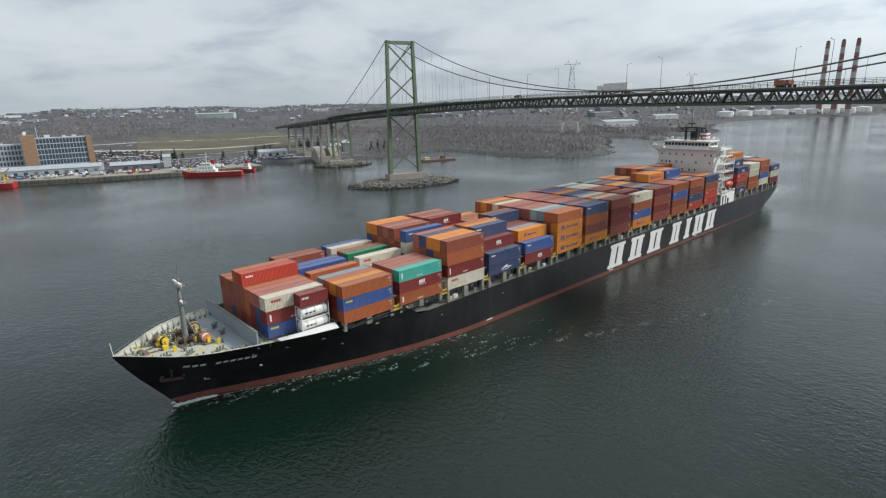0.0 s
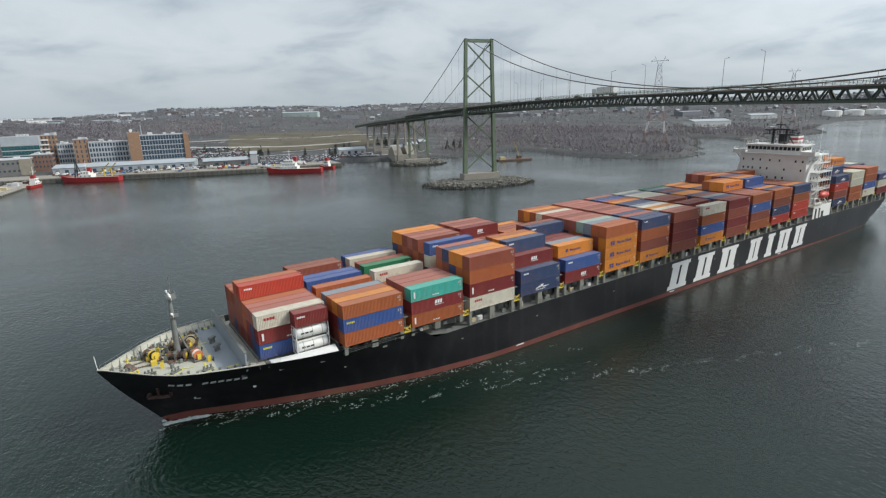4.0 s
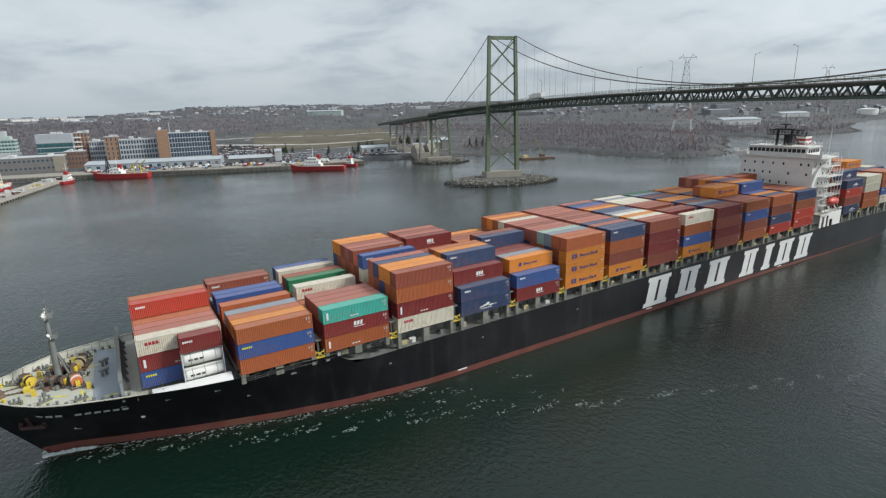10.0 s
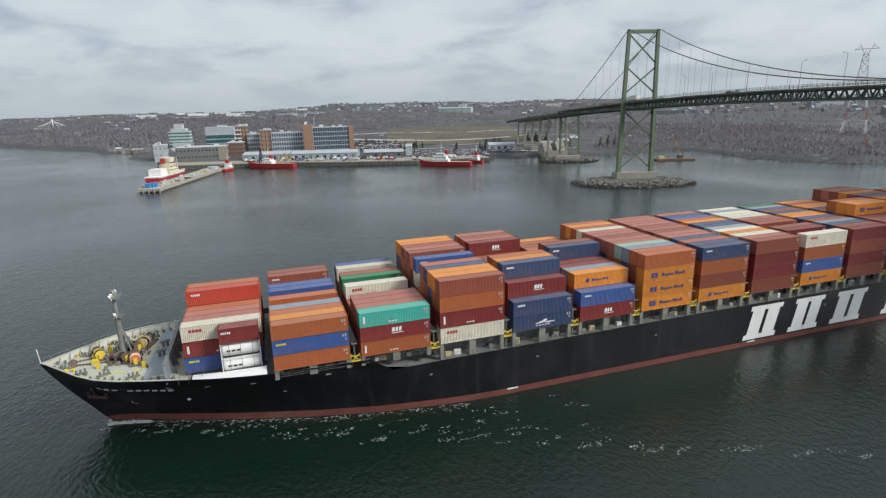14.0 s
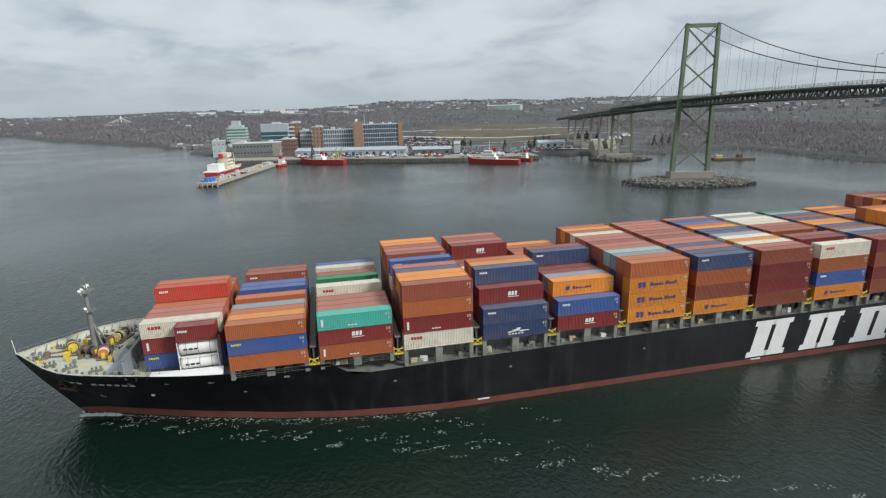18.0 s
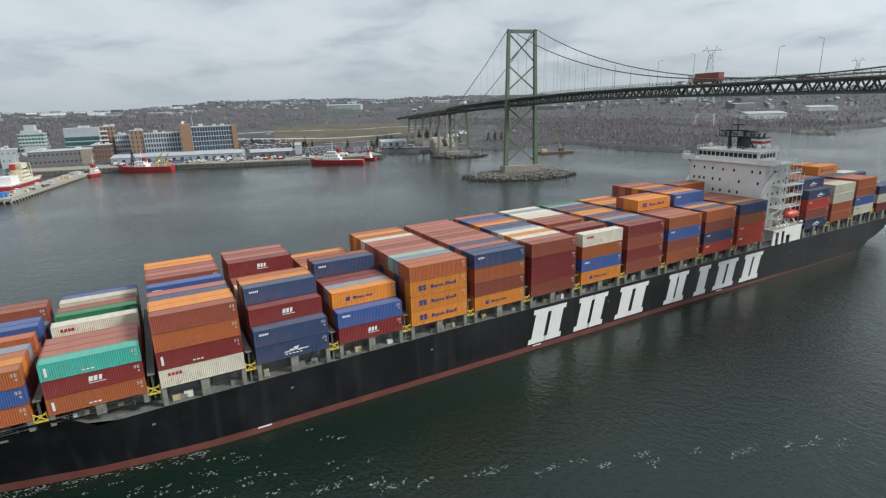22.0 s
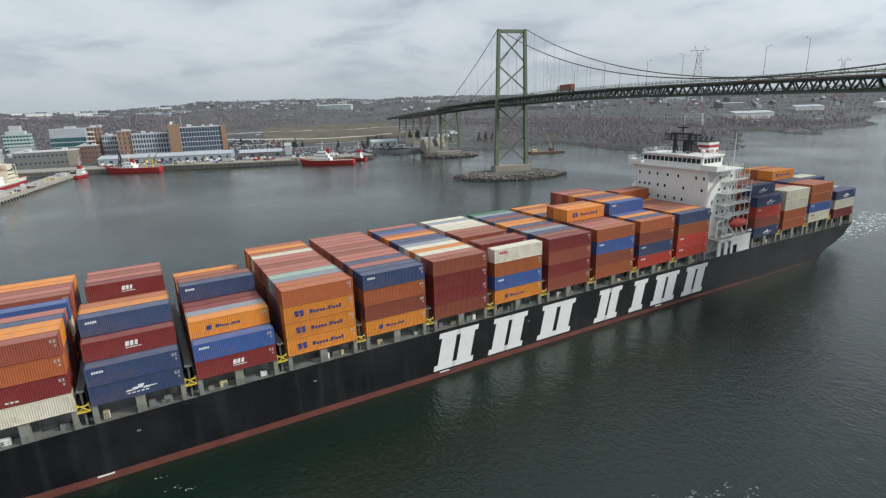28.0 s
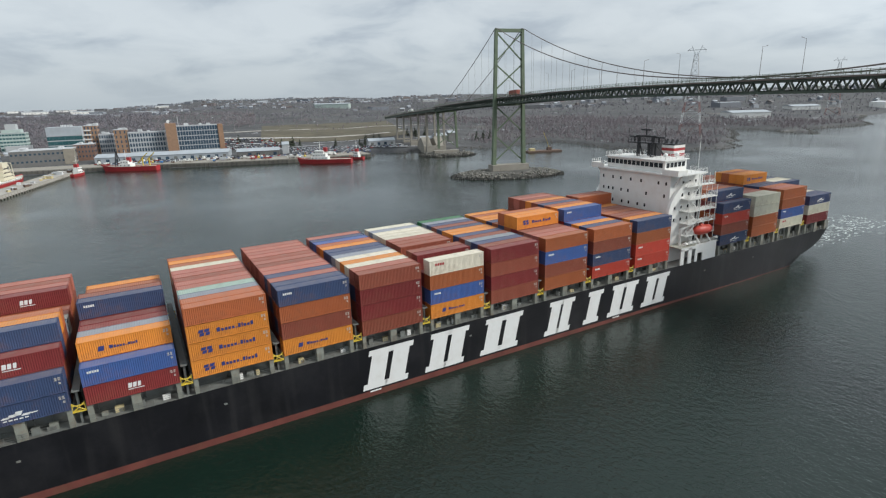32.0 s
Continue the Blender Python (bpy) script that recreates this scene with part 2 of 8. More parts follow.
class Build:
    """Collects boxes, rods and quads of one part, and makes them one mesh."""

    def __init__(self):
        self.v, self.f = [], []

    def add(self, verts, faces):
        o = len(self.v)
        self.v += [tuple(v) for v in verts]
        self.f += [tuple(i + o for i in f) for f in faces]
        return self

    def box(self, x0, y0, z0, x1, y1, z1, m=None):
        vs = [Vector((x, y, z)) for x in (x0, x1) for y in (y0, y1) for z in (z0, z1)]
        if m is not None:
            vs = [m @ v for v in vs]
        return self.add(vs, [(0, 1, 3, 2), (4, 6, 7, 5), (0, 4, 5, 1), (2, 3, 7, 6), (0, 2, 6, 4), (1, 5, 7, 3)])

    def rod(self, a, b, r, n=6, r2=None, caps=True):
        a, b = Vector(a), Vector(b)
        q = (b - a).to_track_quat("Z", "Y")
        r2 = r if r2 is None else r2
        vs = []
        for p, rr in ((a, r), (b, r2)):
            for i in range(n):
                t = 2 * math.pi * i / n + math.pi / n
                vs.append(p + q @ Vector((rr * math.cos(t), rr * math.sin(t), 0)))
        fs = [(i, (i + 1) % n, n + (i + 1) % n, n + i) for i in range(n)]
        if caps:
            fs += [tuple(range(n))[::-1], tuple(range(n, 2 * n))]
        return self.add(vs, fs)

    def beam(self, a, b, w, h=None):
        """A square bar from a to b, upright."""
        a, b = Vector(a), Vector(b)
        h = w if h is None else h
        d = (b - a).normalized()
        s = d.cross(Vector((0, 0, 1)))
        s = Vector((1, 0, 0)) if s.length < 1e-4 else s.normalized()
        u = s.cross(d)
        vs = [p + s * (i * w / 2) + u * (j * h / 2) for p in (a, b) for i, j in ((-1, -1), (1, -1), (1, 1), (-1, 1))]
        return self.add(vs, [(0, 1, 5, 4), (1, 2, 6, 5), (2, 3, 7, 6), (3, 0, 4, 7), (3, 2, 1, 0), (4, 5, 6, 7)])

    def prism(self, outline, z0, z1):
        """An upright prism over a plan outline that runs counter-clockwise."""
        n = len(outline)
        vs = [(x, y, z0) for x, y in outline] + [(x, y, z1) for x, y in outline]
        fs = [(i, (i + 1) % n, n + (i + 1) % n, n + i) for i in range(n)] + [tuple(range(n))[::-1], tuple(range(n, 2 * n))]
        return self.add(vs, fs)

    def lathe(self, profile, axis_a, axis_b, n=12):
        """Turns (along, radius) pairs about the line from axis_a to axis_b."""
        a, b = Vector(axis_a), Vector(axis_b)
        q = (b - a).to_track_quat("Z", "Y")
        vs, fs = [], []
        for s, r in profile:
            for i in range(n):
                t = 2 * math.pi * i / n
                vs.append(a + q @ Vector((r * math.cos(t), r * math.sin(t), s)))
        for k in range(len(profile) - 1):
            for i in range(n):
                fs.append((k * n + i, k * n + (i + 1) % n, (k + 1) * n + (i + 1) % n, (k + 1) * n + i))
        fs += [tuple(range(n))[::-1], tuple(range((len(profile) - 1) * n, len(profile) * n))]
        return self.add(vs, fs)

    def mesh(self, name, smooth=False):
        return mesh_of(name, self.v, self.f, smooth)


def part(name, shape, mat, parent, label="", smooth=False, at=None, color=None):
    """Links a Build or a mesh as one object under a thing or a part."""
    me = shape.mesh(name, smooth) if isinstance(shape, Build) else shape
    if not me.materials:
        me.materials.append(mat)
    ob = new(name, me)
    if parent is not None:
        ob.parent = parent
    if at is not None:
        ob.matrix_basis = at
    if color is not None:
        ob.color = (*color, 1)
    if label:
        tagged(ob, label)
    return ob


def thing(name, label, category, group="", at=None, kind=""):
    ob = new(name)
    ob.empty_display_size = 0.5
    if at is not None:
        ob.matrix_basis = at
    return tagged(ob, label, category, group, kind)


MOVERS = []  # things that sail with the ship
FLOAT = 1.25  # the ship's own zero above the water


# ---- harbour water and land ----
def make_water():
    b = Build()
    xs = [-4700, -1500, -400, 0, 150, 300, 450, 900, 2000, 4700]
    ys = [-4700, -1500, -400, -60, 60, 250, 450, 900, 2000, 4700]
    n = len(ys)
    b.add([(x, y, 0) for x in xs for y in ys], [(i * n + j, (i + 1) * n + j, (i + 1) * n + j + 1, i * n + j + 1) for i in range(len(xs) - 1) for j in range(n - 1)])
    ob = part("water", b, M["water"], None)
    tagged(ob, "dark green rippled harbour water", "water", kind="structure")


SHORE = [(-4600, 1700), (-2200, 1900), (-1500, 1500), (-1100, 1420), (-760, 1500), (-640, 1330), (-520, 1150), (-441, 1058), (-382, 985), (-329, 919), (-286, 875), (-241, 820), (-215, 757),
         (-198, 756), (-176, 772), (-163, 740), (-158, 645), (-154, 625), (-139, 608), (-117, 579), (-95, 470), (-20, 452), (26, 437), (72, 415), (134, 392), (205, 384), (219, 425), (236, 407), (268, 394),
         (325, 380), (368, 374), (405, 388), (430, 392), (436, 366), (427, 322), (420, 285), (426, 254), (434, 230), (446, 211), (461, 202), (488, 200), (514, 208), (540, 236), (567, 240), (599, 268), (640, 288),
         (692, 322), (728, 350), (740, 325), (733, 290), (707, 263), (708, 230), (750, 255), (779, 275), (860, 265), (922, 260), (980, 292), (1017, 322), (1200, 380), (1384, 404), (1492, 370), (1528, 322),
         (1645, 296), (1769, 254), (2300, 50), (4700, -200), (4700, 4700), (-4700, 4700)]


def shore_distance(px, py):
    """Metres inside the land (positive) or out on the water."""
    best = np.full(px.shape, 1e9)
    inside = np.zeros(px.shape, bool)
    for (x0, y0), (x1, y1) in zip(SHORE, SHORE[1:] + SHORE[:1]):
        dx, dy = x1 - x0, y1 - y0
        t = np.clip(((px - x0) * dx + (py - y0) * dy) / (dx * dx + dy * dy), 0, 1)
        best = np.minimum(best, np.hypot(px - x0 - t * dx, py - y0 - t * dy))
        if y0 != y1:
            inside ^= ((y0 > py) != (y1 > py)) & (px < (py - y0) / (y1 - y0) * dx + x0)
    return np.where(inside, best, -best)


def wavy(x, y, s, k=0.0):
    return (np.sin(x / s + 1.7 + k) * np.cos(y / s * 1.13 + 0.4 + k) + 0.5 * np.sin(x / s * 2.3 + y / s * 1.7 + k * 2) + 0.25 * np.sin(x / s * 5.1 - y / s * 4.3 + k))


def land_height(x, y):
    d = shore_distance(x, y)
    r = np.hypot(x, y + 100)
    bank = np.clip(d / 9, -1, 1) * 2.6
    wharf = np.clip((x + 190) / 60, 0, 1) * np.clip((330 - x) / 80, 0, 1) * np.clip((640 - y) / 80, 0, 1)
    ang = np.degrees(np.arctan2(x, y + 100))
    shelf = np.interp(ang, [-19, -13, 10, 25, 40], [9, 25, 24, 18, 15])
    rise = np.clip(d - 20, 0, None) * 0.045 * (1 - wharf * 0.8)
    rise = np.minimum(rise, shelf + 4 * wavy(x, y, 260))
    crest = np.interp(ang, [-45, 0, 3, 8, 20, 24, 30, 45, 60], [24, 20, 28, 50, 54, 44, 54, 48, 40])
    hills = np.clip((r - 1300) / 2400, 0, 1) ** 1.1 * crest * (1 + 0.10 * wavy(x, y, 520, 0.6) + 0.05 * wavy(x, y, 170, 2.0))
    rough = 0.7 * wavy(x, y, 23) * np.clip(d / 60, 0, 1)
    z = np.where(d > 0, bank + rise + hills * np.clip(d / 200, 0, 1) + rough * (1 - wharf), -3.0)
    return np.where((d > -9) & (d <= 0), -0.4 + d * 0.25, z)


def land_material():
    m = bpy.data.materials.new("winter_ground")
    m.use_nodes = True
    nt = m.node_tree
    N, L = nt.nodes.new, nt.links.new
    b = nt.nodes["Principled BSDF"]
    b.inputs["Roughness"].default_value = 0.95
    co = N("ShaderNodeTexCoord")
    n = N("ShaderNodeTexNoise"); n.inputs["Scale"].default_value = 0.012; n.inputs["Detail"].default_value = 8.0; n.inputs["Roughness"].default_value = 0.65
    L(co.outputs["Object"], n.inputs["Vector"])
    r = N("ShaderNodeValToRGB")
    e = r.color_ramp.elements
    e[0].position, e[0].color = 0.36, (0.050, 0.051, 0.053, 1)
    e[1].position, e[1].color = 0.72, (0.118, 0.111, 0.094, 1)
    e.new(0.50).color = (0.064, 0.064, 0.066, 1)
    e.new(0.60).color = (0.080, 0.078, 0.078, 1)
    L(n.outputs[0], r.inputs[0])
    n2 = N("ShaderNodeTexNoise"); n2.inputs["Scale"].default_value = 0.25; n2.inputs["Detail"].default_value = 6.0
    L(co.outputs["Object"], n2.inputs["Vector"])
    mr = N("ShaderNodeMapRange"); mr.inputs["From Min"].default_value = 0.3; mr.inputs["From Max"].default_value = 0.7
    mr.inputs["To Min"].default_value = 0.6; mr.inputs["To Max"].default_value = 1.35
    L(n2.outputs[0], mr.inputs["Value"])
    hs = N("ShaderNodeHueSaturation")
    L(r.outputs[0], hs.inputs["Color"]); L(mr.outputs[0], hs.inputs["Value"])
    # old snow left in ragged patches
    n3 = N("ShaderNodeTexNoise"); n3.inputs["Scale"].default_value = 0.045; n3.inputs["Detail"].default_value = 9.0; n3.inputs["Roughness"].default_value = 0.68
    L(co.outputs["Object"], n3.inputs["Vector"])
    sn = N("ShaderNodeMapRange"); sn.inputs["From Min"].default_value, sn.inputs["From Max"].default_value = 0.63, 0.67
    L(n3.outputs[0], sn.inputs["Value"])
    mx = N("ShaderNodeMixRGB"); mx.inputs[2].default_value = (0.52, 0.54, 0.56, 1)
    L(sn.outputs[0], mx.inputs[0]); L(hs.outputs[0], mx.inputs[1])
    L(mx.outputs[0], b.inputs["Base Color"])
    return m


M["land"] = land_material()


def make_land():
    angs = np.radians(np.arange(-84, 100.01, 0.4))
    rad = np.concatenate([np.arange(330, 900, 6.0), np.geomspace(900, 4650, 130)])
    A, Rr = np.meshgrid(angs, rad, indexing="ij")
    x, y = Rr * np.sin(A), Rr * np.cos(A) - 100
    z = land_height(x, y)
    n, m = z.shape
    idx = np.arange(n * m).reshape(n, m)
    up = z > -2.9
    quad = up[:-1, :-1] | up[1:, :-1] | up[1:, 1:] | up[:-1, 1:]
    q = np.stack([idx[:-1, :-1], idx[:-1, 1:], idx[1:, 1:], idx[1:, :-1]], -1)[quad]
    me = mesh_of("ground", np.stack([x, y, z], -1).reshape(-1, 3).tolist(), q.tolist(), True)
    ob = part("ground", me, M["land"], None)
    tagged(ob, "brown winter shore and hills behind the harbour", "ground", kind="structure")


make_water()
make_land()
# ---- the container ship, in its own space: x from bow to stern, z from the waterline ----
def lerp(x, pts):
    return float(np.interp(x, [p[0] for p in pts], [p[1] for p in pts]))


DECK_HALF = [(6.6, 0.12), (7.4, 2.1), (9, 4.6), (11, 6.5), (14.6, 8.7), (21, 11.9), (30, 14.0), (36, 15.2), (43, 15.95), (50, 16.1), (285, 16.1), (304, 15.4)]
WATER_HALF = [(14.6, 0.1), (22, 2.0), (37, 7.3), (50, 11.2), (62, 14.0), (76, 15.9), (84, 16.1), (262, 16.1), (285, 15.6), (295, 14.0), (304, 12.5)]
DECK_Z = [(7, 11.6), (20, 11.5), (30, 11.2), (42, 10.7), (59.4, 10.4), (63.4, 7.85), (75, 8.1), (126, 8.6), (220, 8.8), (262, 8.6), (304, 8.2)]
KEEL_Z = [(7, -3.4), (284, -3.4), (293, -1.7), (304, 0.3)]
STEM = [(-3.4, 17.6), (-1.3, 15.7), (0, 14.6), (3, 12.4), (6, 10.1), (9, 8.1), (11.6, 6.6)]


def half(x, z):
    top, zd = lerp(x, DECK_HALF), lerp(x, DECK_Z)
    low = lerp(x, WATER_HALF)
    s = min(1.0, max(0.0, z / zd))
    b = low + (top - low) * s ** 1.25
    k = lerp(x, KEEL_Z)
    if k > -3.4:
        b *= min(1.0, max(0.0, (z - k) / 2.2)) ** 0.45 if z > k else 0.0
    f = lerp(z, STEM)
    if x < f + 9:
        b *= min(1.0, max(0.0, (x - f) / 9)) ** 0.55
    return b


def hull_band(z_low, z_high, mat, name, label):
    xs = [6.6, 7.1, 7.7, 8.5, 9.5, 11, 12.6, 14.2, 16, 18, 20, 23, 26, 30, 34, 38, 42, 46, 50, 54, 57, 59.4, 61.4, 63.4, 67, 72, 78, 84, 100, 130, 160, 190, 220, 240, 255, 262, 268, 272, 276, 280, 284, 288, 292, 296, 300, 304]
    rows = []
    m = 9
    for x in xs:
        lo = max(lerp(x, KEEL_Z), z_low(x)) if z_low else lerp(x, KEEL_Z)
        hi = max(z_high(x), lo + 0.01)
        rows.append([(x, lo + (hi - lo) * k / (m - 1)) for k in range(m)])
    b = Build()
    for side in (-1, 1):
        vs = [(max(x, lerp(z, STEM)), side * half(max(x, lerp(z, STEM) + 0.02), z), z) for r in rows for x, z in r]
        fs = [(i * m + j, (i + 1) * m + j, (i + 1) * m + j + 1, i * m + j + 1)[:: 1 if side < 0 else -1] for i in range(len(xs) - 1) for j in range(m - 1)]
        b.add(vs, fs)
    # transom
    zs = [r for r in rows[-1]]
    n = len(zs)
    vs = [(304, -half(304, z), z) for _, z in zs] + [(304, half(304, z), z) for _, z in zs]
    b.add(vs, [(j, n + j, n + j + 1, j + 1) for j in range(n - 1)])
    return part(name, b, mat, SHIP, label, smooth=True)


M["worn_cream"] = material("chipped_cream_paint", (0.44, 0.42, 0.36), 0.7, 0, 0.15, 1.0, 0, 4, (0.06, 0.05, 0.045), 0.85, 0.6)
M["pale_mark"] = material("worn_pale_marking", (0.48, 0.44, 0.40), 0.6)
M["yellow_bright"] = material("bright_yellow_paint", (0.62, 0.56, 0.04), 0.5, 0, 0.1, 0.8)
M["dark_deck"] = material("dark_main_deck_paint", (0.16, 0.165, 0.155), 0.7, 0, 0.3, 0.4, 0, 4, (0.13, 0.09, 0.065), 0.5, 0.3)


SHIP = thing("container_ship", "long black-hulled container ship with red boot topping, laden with stacked containers", "ship")
MOVERS.append(SHIP)


def boot_top(x):
    return lerp(x, [(0, 0.05), (150, -0.1), (205, -0.25), (250, -0.95), (304, -1.2)])


def make_hull():
    hull_band(boot_top, lambda x: lerp(x, DECK_Z), M["hull"], "hull", "black painted steel hull")
    hull_band(None, boot_top, M["boot"], "boot_topping", "faded red boot topping at the waterline")
    # decks
    for name, x0, x1, mat, drop, label in (("forecastle_deck", 7.2, 31.0, "deck", 0.95, "pale cream forecastle deck"), ("upper_deck", 31.1, 59.5, "dark_deck", 0.95, "dark steel upper deck"), ("main_deck", 60.2, 303.8, "dark_deck", 0.15, "grey steel main deck")):
        xs = np.linspace(x0, x1, 40)
        b = Build()
        zz = lambda x: (lerp(x, DECK_Z) - drop if x1 < 60 else min(lerp(x, DECK_Z), 8.9) - drop)
        b.add([(x, s * max(0.05, half(x, zz(x)) - 0.1), zz(x)) for x in xs for s in (-1, 1)], [(2 * i, 2 * i + 2, 2 * i + 3, 2 * i + 1) for i in range(39)])
        part(name, b, M[mat], SHIP, label)
    # cap rail along the forecastle bulwark
    for s in (-1, 1):
        b = Build()
        xs = [6.7, 7.2, 8, 9, 10, 12, 14, 17, 20, 25, 30]
        vs = []
        for x in xs:
            y, z = half(x, lerp(x, DECK_Z)), lerp(x, DECK_Z)
            vs += [(x, s * (y + 0.06), z), (x, s * (y + 0.06), z + 0.1), (x, s * max(0.02, y - 0.26), z + 0.1), (x, s * max(0.02, y - 0.26), z)]
        b.add(vs, [(4 * i + q, 4 * i + 4 + q, 4 * i + 4 + (q + 1) % 4, 4 * i + (q + 1) % 4) for i in range(len(xs) - 1) for q in range(4)])
        part("cap_rail", b, M["worn_cream"], SHIP, "worn cream cap rail")
        b = Build()
        for a, c in zip(xs[1:], xs[2:]):
            za, zc = lerp(a, DECK_Z), lerp(c, DECK_Z)
            b.add([(a, s * (half(a, za - 0.95) - 0.12), za - 0.95), (c, s * (half(c, zc - 0.95) - 0.12), zc - 0.95), (c, s * (half(c, zc) - 0.12), zc), (a, s * (half(a, za) - 0.12), za)], [(0, 1, 2, 3)])
        part("bulwark_lining", b, M["deck"], SHIP)


make_hull()

PAINT = {"b": (0.240, 0.064, 0.038), "k": (0.36, 0.102, 0.036), "o": (0.64, 0.230, 0.034), "r": (0.44, 0.050, 0.030), "m": (0.185, 0.026, 0.026), "n": (0.040, 0.062, 0.135),
         "u": (0.048, 0.098, 0.28), "w": (0.62, 0.58, 0.47), "g": (0.24, 0.27, 0.31), "t": (0.065, 0.36, 0.30), "e": (0.025, 0.17, 0.075), "p": (0.35, 0.115, 0.085), "s": (0.27, 0.36, 0.31)}
LOOK = {"b": "brown-red", "k": "rust-orange", "o": "bright orange", "r": "bright red", "m": "dark maroon", "n": "navy blue", "u": "blue", "w": "off-white", "g": "grey-blue", "t": "teal green", "e": "dark green", "p": "faded pinkish red", "s": "pale grey-green"}


def corrugated(length, height, depth=0.05, pitch=0.28):
    """A trapezoid-ribbed panel in the x-z plane that faces -y."""
    n = int(length / pitch)
    p = length / n
    line = []
    for i in range(n):
        x = i * p
        line += [(x, 0), (x + p * 0.26, 0), (x + p * 0.5, depth), (x + p * 0.76, depth)]
    line.append((length, 0))
    vs = [(x, y, z) for z in (0, height) for x, y in line]
    m = len(line)
    return vs, [(i, i + 1, m + i + 1, m + i) for i in range(m - 1)]


CONTAINER_MESHES = {}


def container_meshes(L, H):
    key = (L, H)
    if key in CONTAINER_MESHES:
        return CONTAINER_MESHES[key]
    W = 2.438
    out = {}
    vs, fs = corrugated(L - 0.3, H - 0.34)
    out["side_panel"] = [(mesh_of("side_panel", [(x + 0.15, y - W / 2 + 0.01, z + 0.2) for x, y, z in vs], fs)), mesh_of("side_panel", [(x + 0.15, -y + W / 2 - 0.01, z + 0.2) for x, y, z in vs], [f[::-1] for f in fs])]
    vs, fs = corrugated(L - 0.3, W - 0.24, 0.02, 0.34)
    out["roof_panel"] = [mesh_of("roof_panel", [(x + 0.15, z - W / 2 + 0.12, H - 0.06 - y) for x, y, z in vs], fs)]
    vs, fs = corrugated(W - 0.3, H - 0.34, 0.045, 0.25)
    out["end_panel"] = [mesh_of("end_panel", [(L - 0.03 - y, x - W / 2 + 0.15, z + 0.2) for x, y, z in vs], fs)]
    b = Build()
    for y in (-W / 2 + 0.05, W / 2 - 0.05):
        b.beam((0, y, 0.13), (L, y, 0.13), 0.1, 0.14)
        b.beam((0, y, H - 0.08), (L, y, H - 0.08), 0.1, 0.12)
        for x in (0.08, L - 0.08):
            b.box(x - 0.075, y - 0.048, 0, x + 0.075, y + 0.048, H)
    for x in (0.05, L - 0.05):
        b.beam((x, -W / 2, 0.13), (x, W / 2, 0.13), 0.1, 0.14)
        b.beam((x, -W / 2, H - 0.06), (x, W / 2, H - 0.06), 0.1, 0.12)
    b.box(0.1, -W / 2 + 0.1, 0.05, L - 0.1, W / 2 - 0.1, 0.12)
    out["frame"] = [b.mesh("frame")]
    doors = []
    for s in (-1, 1):
        b = Build()
        y0, y1 = (-W / 2 + 0.14, -0.015) if s < 0 else (0.015, W / 2 - 0.14)
        b.box(0.05, y0, 0.2, 0.09, y1, H - 0.14)
        for f in (0.3, 0.72):
            y = y0 + (y1 - y0) * f
            b.rod((0.03, y, 0.15), (0.03, y, H - 0.1), 0.022, 5)
            b.box(0.0, y - 0.09, 1.1, 0.035, y + 0.09, 1.16)
        doors.append(b.mesh("door"))
    out["door"] = doors
    for k in out:
        for me in out[k]:
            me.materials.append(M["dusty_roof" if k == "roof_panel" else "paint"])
    CONTAINER_MESHES[key] = out
    return out


MARKS = {}
CROWD = {}


def put_container(x, y, z, code, L=12.19, H=2.896, logo="", group="deck cargo"):
    """One container: x is its fore end, y its middle, z its foot."""
    r = random.Random(int(x * 31 + y * 17 + z * 7))
    base = PAINT[code]
    f = r.uniform(0.88, 1.12)
    col = tuple(min(1, c * f * r.uniform(0.98, 1.02)) for c in base)
    size = "forty-foot" if L > 7 else "twenty-foot"
    tail = {"": "", "narrow": " with a narrow sign", "wide": " with a wide sign", "block": " with white marks", "swoosh": " with a white emblem", "bar": " with a white label bar", "yellow": " with yellow marks", "small": " with small marks", "red": " with red marks"}[logo]
    root = thing("shipping_container", f"{LOOK[code]} corrugated steel {size} container{tail}", "container", group, pose(x, y, z))
    ms = container_meshes(L, H)
    for k, lst in ms.items():
        for me in lst:
            ob = new(k, me)
            ob.parent, ob.color = root, (*col, 1)
    if y < -14 or r.random() < 0.4:  # number and rating plates by the after corner, as small bars
        key = ("plate", L, H)
        if key not in MARKS:
            b = Build()
            for dx in (0.55, 0.95):
                for dz in (0.45, 0.62, 0.79, 1.2, 1.37):
                    if dx < 0.9 or dz < 1:
                        b.add([(L - dx - 0.14, -1.232, H - dz - 0.11), (L - dx + 0.14, -1.232, H - dz - 0.11), (L - dx + 0.14, -1.232, H - dz), (L - dx - 0.14, -1.232, H - dz)], [(0, 1, 2, 3)])
            MARKS[key] = b.mesh("rating_plate")
            MARKS[key].materials.append(M["pale_mark"])
        ob = new("rating_plate", MARKS[key])
        ob.parent = root
        tagged(ob, kind="stuff")
    if logo:
        add_logo(root, L, H, code, logo, r)
    MOVERS.append(root)
    return root


